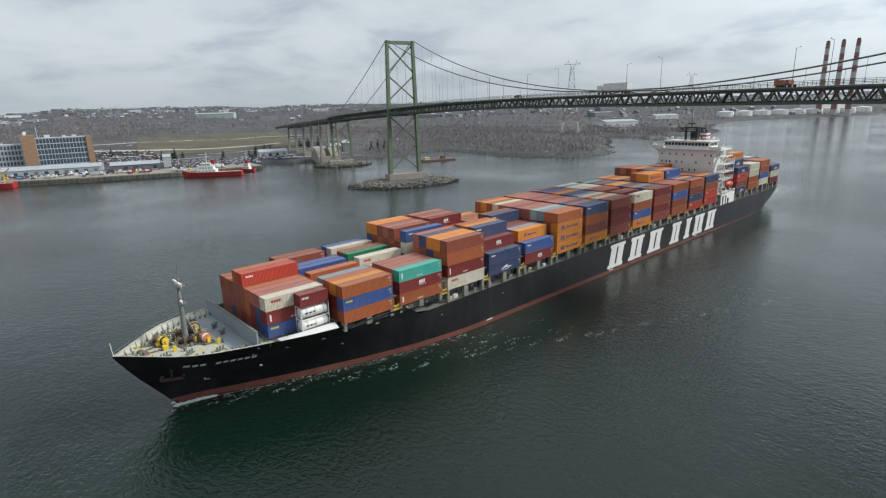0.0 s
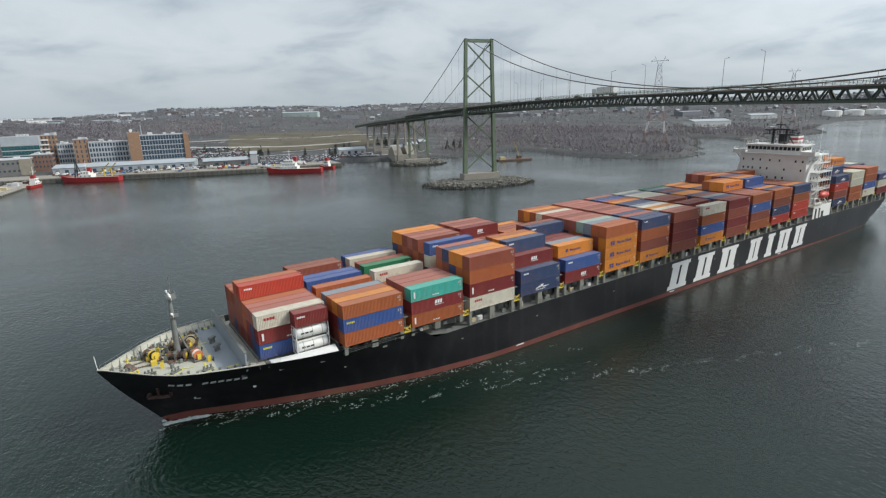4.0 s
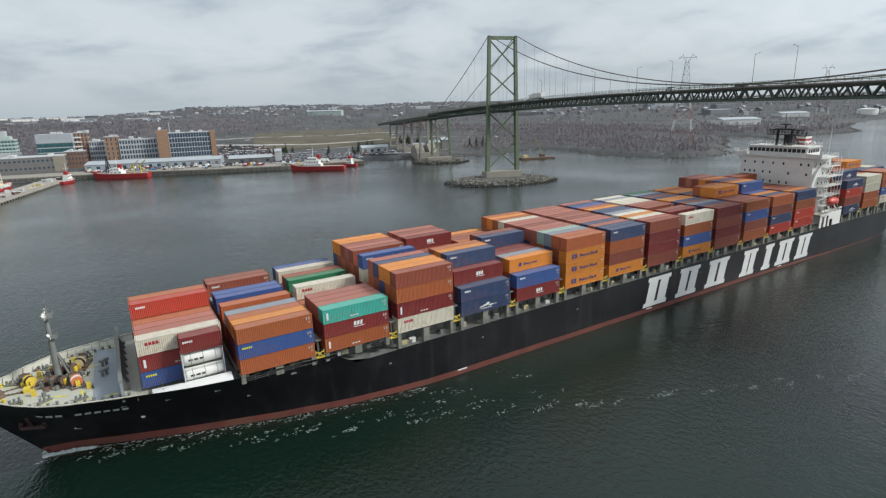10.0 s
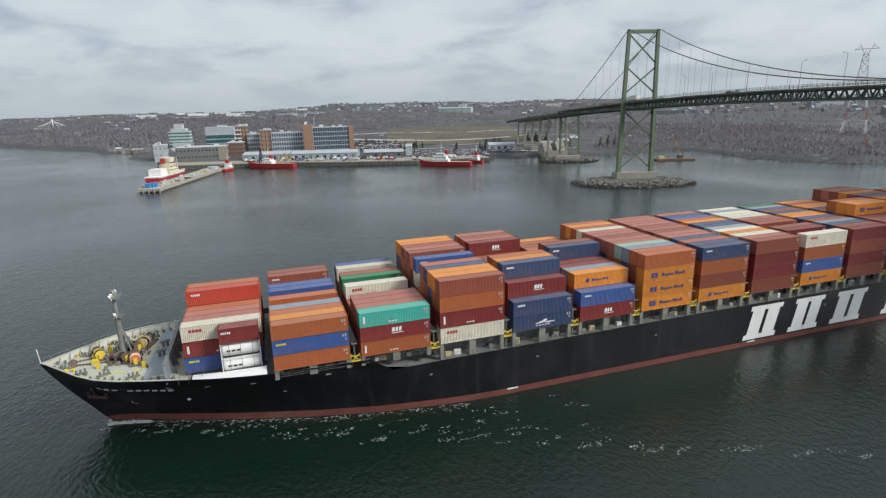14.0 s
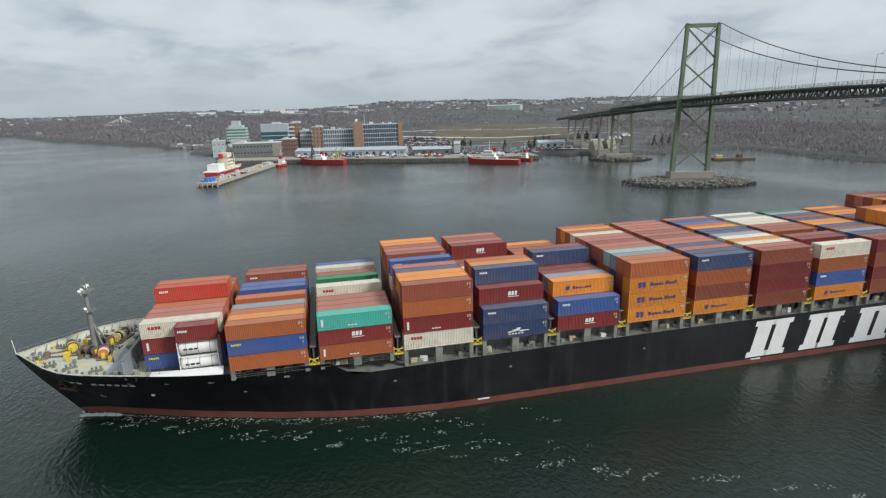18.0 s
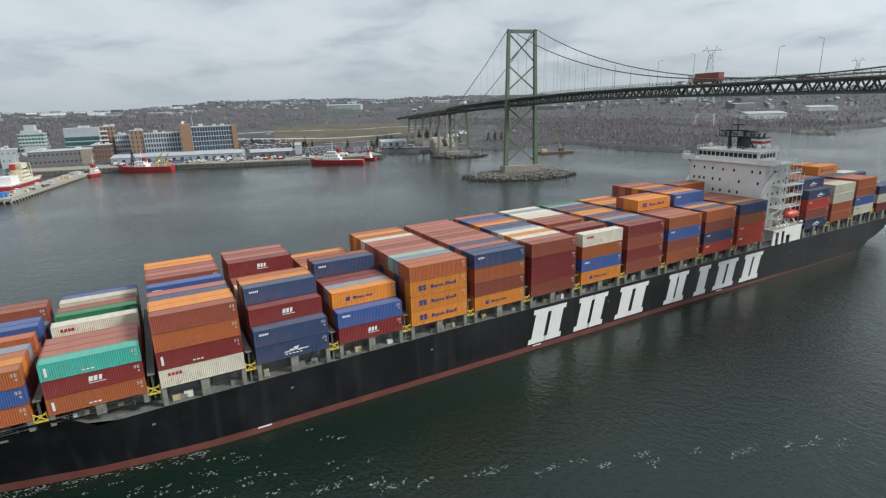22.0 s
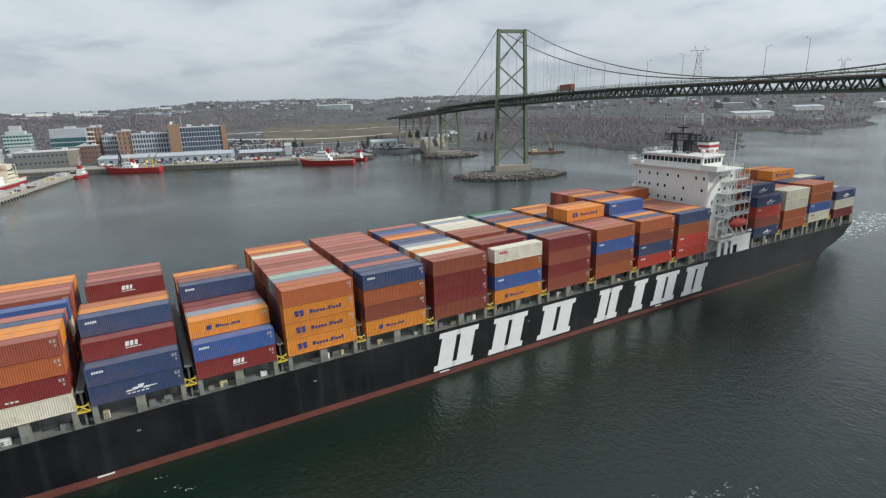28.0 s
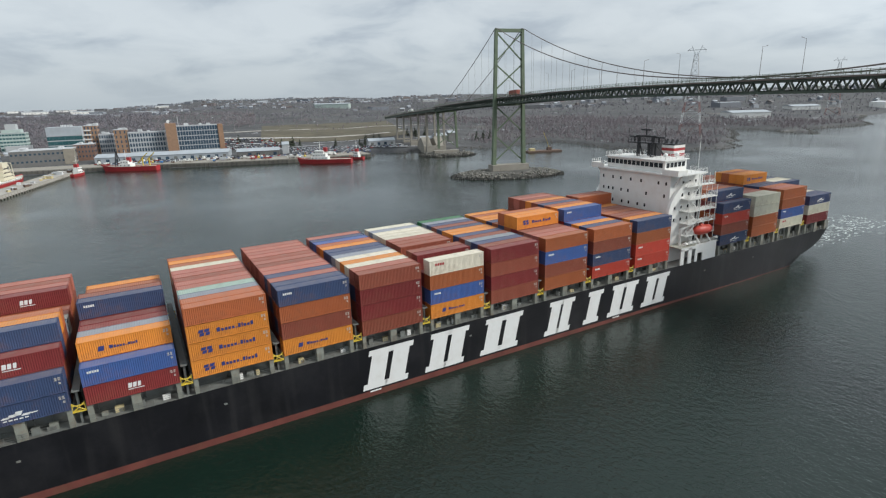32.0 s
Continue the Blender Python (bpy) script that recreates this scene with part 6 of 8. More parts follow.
def make_buildings():
    b = building("five-storey blue glass office block with pale fins and brick ends", 55, 543, -5, 40, 17, 25, 5, 15, "panel", "blue_glass", strips=True, win_w=0.86, win_h=0.84, z=7)
    part("stair_tower", Build().box(-10.6, -2.5, -4, -0.4, 16, 28.4), M["brick"], b, "tan brick stair tower")
    part("end_wall", Build().box(40.4, -1, -4, 45.5, 17, 25.6), M["brick"], b, "tan brick end wall")
    part("roof_aerial", Build().rod((2, 8, 25), (2, 8, 36), 0.25, 5), M["steel_pale"], b)
    part("roof_dish", Build().lathe([(0, 0.2), (0.3, 1.0), (0.7, 1.7), (0.8, 1.75)], (-7, 4, 30.0), (-8, 2, 31.0), 12).rod((-7, 4, 28.4), (-7, 4, 30.2), 0.2, 6), M["white"], b, "white satellite dish")
    for k in range(1, 5):
        part("floor_band", Build().box(-0.1, -0.36, k * 5 - 0.25, 40.1, -0.02, k * 5 + 0.2), M["panel"], b)
    building("low block with blue ribbon windows between brick towers", 9.5, 556, -6, 34, 16, 20, 4, 13, "panel", "blue_glass", strips=True, win_h=0.65, z=7)
    building("square dark tan brick tower block", -3, 558, -6, 12, 14, 23.5, 5, 3, "brick", "blue_glass", win_w=0.3, z=7)
    building("pale block with dark windows", -17, 575, -6, 13, 14, 19, 4, 6, "panel", "blue_glass", z=7)
    b = building("tan brick block with white balconies", -30, 590, -6, 12.5, 16, 28, 6, 4, "brick", "blue_glass", win_w=0.4, z=7)
    for k in range(1, 6):
        part("balcony", Build().box(0.3, -1.6, k * 4.67 - 0.3, 6.5, 0, k * 4.67 + 0.9), M["white"], b, "white balcony")
    b = building("wide teal glass block with a pale blue metal upper storey", -68, 650, -6, 34, 24, 16, 3, 12, "panel", "teal_glass", win_w=0.96, win_h=0.8, z=8)
    part("roof_house", Build().box(0, 0.4, 16.5, 34, 22, 25.6), M["shed"], b, "pale blue-grey metal upper storey")
    for k in range(4):
        part("roof_fan", Build().box(14 + k * 3, 6, 25.6, 16 + k * 3, 10, 27.8), M["steel_pale"], b)
    b = building("white and pale green stepped office block", -116, 690, -4, 25, 20, 20, 5, 8, "mint", "teal_glass", win_w=0.8, win_h=0.5, z=8)
    part("upper_storey", Build().box(3, 2, 20.4, 21, 18, 24), M["mint"], b, "pale green set-back storey")
    part("roof_house", Build().box(7, 4, 24, 17, 16, 30), M["panel"], b, "white lift house")
    part("entrance_wing", Build().box(5, -5, -4, 30, 0.1, 6), M["panel"], b, "white entrance wing")
    b = building("long grey warehouse with a flat roof and a pale end", -87, 520, -3, 49, 30, 13.2, 2, 14, "dull_panel", "blue_glass", win_w=0.5, win_h=0.25, z=3.4, category="warehouse")
    part("end_bay", Build().box(41, -0.5, -2, 49.5, 12, 13.6), M["brick_pale"], b, "pale tan end bay")
    building("dark brown brick workshop", -39, 545, -6, 17, 20, 13.5, 3, 6, "dark_brick", "blue_glass", win_w=0.4, win_h=0.4, z=5)
    building("tall white boat shed by the jetty", -114, 560, 6, 14, 22, 14, 2, 3, "shed", "blue_glass", win_w=0.2, win_h=0.2, z=4, category="shed")
    rr = random.Random(31)
    for k in range(12):  # small sheds and huts on the spit
        x, y = -205 + k * 8.5 + rr.uniform(-2, 2), 775 - k * 9 + rr.uniform(-6, 6)
        w, h = rr.uniform(6, 13), rr.uniform(1.8, 3.0)
        t = thing("hut", "small pale hut by the shore", "hut", "shore buildings", pose(x, y, max(1.5, ground_z(x, y)), 0, 0, rr.uniform(-25, 15)))
        part("wall", Build().box(0, 0, -2, w, 7, h), M[rr.choice(("panel", "brick_pale", "brick_pale", "dull_panel"))], t)
        part("roof", Build().add([(-0.4, -0.4, h), (w + 0.4, -0.4, h), (w + 0.4, 3.5, h + 2), (-0.4, 3.5, h + 2), (-0.4, 7.4, h), (w + 0.4, 7.4, h)], [(0, 1, 2, 3), (3, 2, 5, 4), (0, 3, 4), (1, 5, 2)]), M[rr.choice(("shed", "dull_panel", "dull_panel"))], t)
    for x, w in ((-262, 15), (-244, 15)):
        t = thing("apartment_tower", "dark slab of flats far behind the woods", "apartment tower", "far flats", pose(x, 2500, 12))
        part("wall", Build().box(0, 0, 0, w, 14, 40), M["slate"], t)
        part("roof", Build().box(-0.4, -0.4, 40, w + 0.4, 14.4, 41.2), M["dull_panel"], t)
        for k in range(9):
            part("window_band", Build().box(0.6, -0.1, 3 + k * 4.1, w - 0.6, 0.02, 4.8 + k * 4.1), M["glass"], t)
    t = thing("cable_hall", "white hall with a mast and sloping stays beyond the wooded shore", "hall", at=pose(-556, 1717, 16, 0, 0, 15))
    part("hall", Build().box(-44, 0, -6, 40, 18, 4.5), M["white"], t)
    part("mast", Build().beam((0, 8, 0), (0, 8, 29), 2.4, 2.4), M["white"], t)
    for x in (-42, -28, -14, 14, 26, 36):
        part("stay", Build().beam((0, 8, 28 - abs(x) * 0.12), (x, 8, 4.4), 0.8, 0.8), M["white"], t)
    # long sheds on the quay: ridge roofs
    for label, x, y, ang, w, d, h in (("long pale metal quay shed with a ridged roof", -22, 500, -17, 118, 24, 4.6), ("pale grey quay shed with a low roof", 98, 462, -17, 40, 18, 4.2), ("white boat shed by the shore", 240, 466, -12, 30, 14, 4.5), ("small grey shed by the shore", 292, 440, -10, 18, 12, 5), ("small tan concrete quay hut", 141, 455, -17, 6, 8, 9), ("grey silo shed under the bridge", 306, 432, -12, 14, 10, 8), ("grey silo shed under the bridge", 326, 436, -12, 8, 8, 10)):
        t = thing("shed", label, "shed", "shore buildings", pose(x, y, 3.4 if y < 520 and x < 160 else 4.5, 0, 0, ang))
        part("wall", Build().box(0, 0, -3, w, d, h), M["dull_panel" if "grey" in label else "shed" if "pale" in label else "panel"], t)
        r = Build().add([(-0.5, -0.5, h), (w + 0.5, -0.5, h), (w + 0.5, d / 2, h + 2.6), (-0.5, d / 2, h + 2.6), (-0.5, d + 0.5, h), (w + 0.5, d + 0.5, h)], [(0, 1, 2, 3), (3, 2, 5, 4), (0, 3, 4), (1, 5, 2)])
        part("roof", r, M["shed"], t)
        n = int(w / 7)
        for i in range(n):
            a = (i + 0.3) * w / n
            part("door", Build().box(a, -0.12, 0, a + w / n * 0.4, 0.05, h * 0.62), M["blue_glass" if i % 3 else "ship_grey"], t)


def make_quay():
    rr = random.Random(2)
    q = thing("quay", "long concrete quay with dark timber fenders", "quay")
    pts = [(-98, 474), (-35, 458), (26, 439), (72, 416), (134, 392), (206, 384)]
    for (x0, y0), (x1, y1) in zip(pts, pts[1:]):
        L = math.hypot(x1 - x0, y1 - y0)
        ang = math.degrees(math.atan2(y1 - y0, x1 - x0))
        m = pose(x0, y0, 0, 0, 0, ang)
        part("quay_face", Build().box(0, -0.02, -2, L, 0.6, 2.9), M["quay_wall"], q, "dark tidal quay face", at=m)
        part("quay_deck", Build().box(0, 0.62, -2, L, 34, 3.4), M["concrete"], q, "weathered concrete quay deck", at=m)
        part("kerb", Build().box(0, 0, 2.9, L, 0.6, 3.7), M["concrete"], q, at=m)
        for i in range(int(L / 4)):
            part("fender", Build().box(i * 4 + 0.3, -0.45, -0.5, i * 4 + 1.1, 0.0, 3.2), M["rock"], q, at=m)
    # jetty
    j = thing("jetty", "long concrete jetty with fender piles", "jetty")
    L, m = 150, pose(-84.5, 308, 0, 0, 0, 75.4)
    part("jetty_deck", Build().box(0, -15.5, 0.9, L, 0, 2.6), M["gravel"], j, "pale worn jetty deck", at=m)
    for i in range(38):
        for y in (-15.2, -0.3):
            part("fender_post", Build().rod((i * 4 + 0.5, y, -3), (i * 4 + 0.5, y, 2.3), 0.5, 7), M["concrete"], j, at=m)
    for i in range(5):
        part("fender_post", Build().rod((-0.1, -i * 3.6 - 0.6, -3), (-0.1, -i * 3.6 - 0.6, 2.3), 0.5, 7), M["concrete"], j, at=m)
    part("kerb", Build().box(0, -15.5, 2.6, L, -15.0, 2.95).box(0, -0.5, 2.6, L, 0, 2.95), M["concrete"], j, at=m)
    for i in range(30):
        a, b = rr.uniform(6, 140), rr.uniform(-14, -2)
        t = thing("stores_crate", "crate or stores stacked on the jetty", "crate", "jetty stores", m @ pose(a, b, 2.6, 0, 0, rr.uniform(0, 90)))
        s = rr.uniform(0.8, 2.2)
        part("box", Build().box(-s, -s * 0.6, 0, s, s * 0.6, s), M[rr.choice(("rust", "yellow", "panel", "steel_pale", "rope"))], t)
        part("lid", Build().box(-s * 1.04, -s * 0.64, s, s * 1.04, s * 0.64, s + 0.12), M["steel_pale"], t)
    for a, w in ((8, 3.0), (13, 3.5), (17.5, 2.5)):
        t = thing("covered_cargo", "bright blue covered cargo on the jetty's end", "cargo", "jetty stores", m @ pose(a * 0.45, -4 - a * 0.3, 2.6))
        part("cover", Build().box(-w / 2, -w / 2, 0, w / 2, w / 2, 3.4), M["blue_sheet"], t)
        part("base", Build().box(-w / 2 - 0.2, -w / 2 - 0.2, 0, w / 2 + 0.2, w / 2 + 0.2, 0.3), M["panel"], t)


def vessel(label, x, y, heading, L, W, H, hull="red", house=(0.3, 0.6), house_h=7.0, rig="", top="white", name="coastguard_vessel"):
    """A moored vessel; its bow points along heading, x from stern to bow."""
    v = thing(name, label, "ship", "moored vessels", pose(x, y, 0, 0, 0, heading))
    st = [(0, 0.86, 0), (0.08, 0.96, 0), (0.5, 1.0, 0), (0.72, 0.92, 0.1), (0.86, 0.66, 0.5), (0.95, 0.32, 1.0), (1.0, 0.03, 1.5)]
    b = Build()
    rows = []
    for f, wd, lift in st:
        for s, z, k in ((-1, H + lift, 1.0), (-1, -0.6, 0.82), (1, -0.6, 0.82), (1, H + lift, 1.0)):
            rows.append((f * L - (0.04 * L * f if z < 0 else 0), s * wd * W / 2 * k, z))
    fs = [(i * 4 + j, i * 4 + 4 + j, i * 4 + 5 + j, i * 4 + 1 + j) for i in range(len(st) - 1) for j in range(3)]
    b.add(rows, fs + [(0, 1, 2, 3), tuple(24 + q for q in (3, 2, 1, 0))])
    part("hull", b, M[hull], v)
    b = Build()
    rows = [(f * L, s * wd * W / 2 * 0.97, H + lift - 0.5) for f, wd, lift in st for s in (-1, 1)]
    b.add(rows, [(2 * i, 2 * i + 2, 2 * i + 3, 2 * i + 1) for i in range(len(st) - 1)])
    part("deck", b, M["deck"], v)
    h0, h1 = house[0] * L, house[1] * L
    z = H - 0.5
    n = max(2, int(house_h / 2.6))
    for k in range(n):
        sh = k * 0.06 * L
        hs = part("superstructure", Build().box(h0 + sh * 0.6, -W * (0.42 - 0.04 * k), z + k * 2.6, h1 - sh * 0.5, W * (0.42 - 0.04 * k), z + (k + 1) * 2.6), M[top], v)
        m = max(3, int((h1 - h0) / 2.5))
        for i in range(m):
            a = h0 + sh * 0.6 + (i + 0.3) * (h1 - h0 - sh * 1.1) / m
            for s in (-1, 1):
                part("porthole", Build().box(a, s * W * (0.42 - 0.04 * k) - 0.06, z + k * 2.6 + 1.0, a + 0.9, s * W * (0.42 - 0.04 * k) + 0.06, z + k * 2.6 + 1.8), M["glass"], hs)
    zt = z + n * 2.6
    xm = (h0 + h1) / 2
    part("mast", Build().rod((xm, 0, zt), (xm, 0, zt + 9), 0.3, 6, 0.1).rod((xm, -2.4, zt + 5), (xm, 2.4, zt + 5), 0.12, 5), M[top], v)
    part("funnel", Build().prism([(h0 + 1, -1.4), (h0 + 4, -1.2), (h0 + 4, 1.2), (h0 + 1, 1.4)], zt - 1, zt + 2.8), M[hull], v)
    part("railing", Build().rod((h1, -W * 0.42, H + 0.8), (L * 0.88, -W * 0.3, H + 1.6), 0.05, 4).rod((h1, W * 0.42, H + 0.8), (L * 0.88, W * 0.3, H + 1.6), 0.05, 4), M["white"], v)
    if "aframe" in rig:
        xf = L * 0.74
        part("black_mast", Build().beam((xf, -2, H), (xf - 1.5, -0.8, H + 13), 0.7, 0.7).beam((xf, 2, H), (xf - 1.5, 0.8, H + 13), 0.7, 0.7).beam((xf - 5, 0, H), (xf - 1.5, 0, H + 12), 0.5, 0.5), M["black"], v)
        part("bow_stripe", Build().add([(L * 0.80, -W * 0.42, 0.2), (L * 0.85, -W * 0.36, 0.2), (L * 0.90, -W * 0.32, H), (L * 0.84, -W * 0.42, H)], [(0, 1, 2, 3)]), M["white"], v)
    if "crane" in rig:
        for a in (0.14, 0.26):
            part("deck_crane", Build().beam((L * a, 0, H), (L * a, 0, H + 7), 0.8, 0.8).beam((L * a, 0, H + 6.5), (L * a - 6, 2, H + 11), 0.5, 0.6).beam((L * a, 0, H + 6.5), (L * a + 5, -2, H + 2), 0.4, 0.5), M["yellow"], v)
    if "hangar" in rig:
        part("hangar", Build().box(L * 0.08, -W * 0.36, z, L * 0.27, W * 0.36, z + 6.2), M["white"], v, "white helicopter hangar")
        part("white_band", Build().box(L * 0.01, -W * 0.505, H - 0.2, L * 0.72, W * 0.505, H + 0.75), M["white"], v)
        for i in range(16):
            a = L * (0.02 + 0.043 * i)
            for q in (-1, 1):
                part("freeing_port", Build().box(a, q * W * 0.505 - 0.05, H - 0.05, a + 1.2, q * W * 0.505 + 0.05, H + 0.55), M["black"], v)
        part("upper_house", Build().box(L * 0.42, -W * 0.3, zt, L * 0.56, W * 0.3, zt + 3.0), M["cream"], v, "cream upper house")
        for a, hh in ((0.36, 9), (0.6, 12), (0.66, 11), (0.72, 12)):
            part("derrick_post", Build().rod((L * a, -2, z), (L * a, -1.6, z + hh), 0.35, 6, 0.2).rod((L * a, 2, z), (L * a, 1.6, z + hh), 0.35, 6, 0.2).rod((L * a, -1.6, z + hh), (L * a, 1.6, z + hh), 0.2, 5), M["cream"], v)
    return v


def make_vessels():
    vessel("red-hulled patrol vessel with black mast moored at the quay", 26, 427.5, 152, 47, 10, 3.9, rig="aframe crane", house=(0.45, 0.66), house_h=5.2)
    vessel("red-hulled research vessel with white superstructure moored at the quay", 175.5, 355, 146, 49, 10.5, 3.7, rig="", house=(0.42, 0.72), house_h=7.8)
    vessel("small red workboat with white wheelhouse moored at the quay", 194, 372, 130, 15, 5.5, 2.3, house=(0.3, 0.65), house_h=5.2, name="workboat")
    vessel("red and white icebreaker moored along the jetty", -81.3, 349, 75.4, 60, 12.5, 5.2, rig="hangar", house=(0.32, 0.62), house_h=10.4, top="cream", name="icebreaker")
    vessel("small red launch moored by the jetty", -37, 424, 60, 17, 5.5, 2.0, house=(0.35, 0.7), house_h=5.2, name="launch")
    # barge with crane by the point
    b = thing("crane_barge", "yellow crane barge moored off the wooded point", "barge", "moored vessels", pose(336, 309, 0, 0, 0, -20))
    part("pontoon", Build().box(0, -6, -0.6, 34, 6, 1.5), M["rust"], b)
    part("deck_cabin", Build().box(3, -3, 1.5, 8, 2, 3.8), M["rope"], b)
    part("crane_cab", Build().box(21, -2, 1.5, 25, 2, 4.5), M["rust"], b)
    part("crane_boom", Build().beam((23, 0, 4.5), (18, 2, 19), 0.35, 0.4), M["yellow"], b)
    part("crane_strut", Build().beam((24, 0, 5), (26, 0, 9), 0.3, 0.3).beam((26, 0, 9), (18, 2, 19), 0.1, 0.1), M["rust"], b)


def make_cars():
    rr = random.Random(12)
    cols = [("white", (0.7, 0.7, 0.7)), ("white", (0.72, 0.72, 0.72)), ("silver", (0.5, 0.51, 0.53)), ("dark grey", (0.05, 0.05, 0.055)), ("silver", (0.42, 0.43, 0.45)), ("red", (0.35, 0.03, 0.03)), ("blue", (0.05, 0.09, 0.22)), ("black", (0.02, 0.02, 0.02))]
    body = Build()
    prof = [(-2.2, 0.35), (2.2, 0.35), (2.25, 0.85), (1.2, 1.0), (-2.1, 1.05), (-2.25, 0.8)]
    body.add([(x, y, z) for y in (-0.9, 0.9) for x, z in prof], [tuple(range(6)), tuple(range(11, 5, -1))] + [(i, 6 + i, 6 + (i + 1) % 6, (i + 1) % 6) for i in range(6)])
    bm = body.mesh("body"); bm.materials.append(M["paint"])
    cab = Build().add([(-1.9, -0.8, 1.02), (1.1, -0.8, 1.02), (0.4, -0.68, 1.5), (-1.4, -0.68, 1.5), (-1.9, 0.8, 1.02), (1.1, 0.8, 1.02), (0.4, 0.68, 1.5), (-1.4, 0.68, 1.5)], [(0, 1, 2, 3), (7, 6, 5, 4), (1, 5, 6, 2), (0, 3, 7, 4), (3, 2, 6, 7)])
    cm = cab.mesh("cabin"); cm.materials.append(M["glass"])
    wl = Build().lathe([(0, 0.33), (0.2, 0.33)], (0, 0, 0), (0, 1, 0), 8).mesh("wheel"); wl.materials.append(M["black"])

    def car(x, y, z, rz, moving=False):
        nm, c = rr.choice(cols)
        t = thing("car", f"{nm} car {'driving over the bridge' if moving else 'parked near the quay'}", "car", "bridge traffic" if moving else "parked cars", pose(x, y, z, 0, 0, rz))
        for k, me in (("body", bm), ("cabin", cm)):
            ob = new(k, me); ob.parent = t; ob.color = (*c, 1)
        for wx in (-1.4, 1.4):
            for wy in (-0.9, 0.7):
                ob = new("wheel", wl); ob.parent = t; ob.matrix_basis = pose(wx, wy, 0.33)
        return t

    for row in range(4):
        for i in range(13):
            if rr.random() < 0.5:
                continue
            x = 150 + i * 5.4 + row * 1.0
            y = 418 + row * 8.5 - i * 1.0
            car(x, y, max(ground_z(x, y), 3.4 if y < 412 else -9), rr.choice((75, 255)) + rr.uniform(-3, 3))
    for i in range(70):
        x = -20 + (i % 35) * 4.6
        y = 484 - (x + 20) * 0.31 - (i // 35) * 9
        if rr.random() < 0.72:
            car(x, y - 4, max(3.42, ground_z(x, y - 4)), -17 + rr.choice((0, 180, 73, 253)))
    for i in range(22):
        x = 100 + rr.uniform(0, 90)
        y = 545 + rr.uniform(0, 45)
        car(x, y, ground_z(x, y) + 0.05, rr.choice((80, 260)))
    out = []
    for s0, v, lane in ((-330, 15.5, -3.0), (-520, 16.0, -3.0), (-60, -14.5, 3.2), (120, -15.5, 3.2), (-150, 14.0, -6.4)):
        c = car(0, 0, 0, 0, True)
        out.append((c, s0, v, lane))
    return out


def lorry(label, color, L, top=4.0, cab="white"):
    t = thing("lorry", label, "truck", "bridge traffic")
    part("trailer_box", Build().box(-L, -1.25, 1.1, 0, 1.25, top), M["paint"], t, color=color)
    part("chassis", Build().box(-L, -1.0, 0.7, 3.6, 1.0, 1.1), M["black"], t)
    part("cab", Build().box(0.6, -1.25, 0.8, 3.4, 1.25, min(3.4, top)), M[cab], t, color=color)
    part("windscreen", Build().box(3.38, -1.1, 1.8, 3.44, 1.1, 2.7), M["glass"], t)
    for x in (-L + 1, -L + 2.4, -1.5, 2.4):
        for y in (-1.25, 0.95):
            part("wheel", Build().lathe([(0, 0.5), (0.3, 0.5)], (x, y, 0.5), (x, y + 1, 0.5), 9), M["black"], t)
    return t


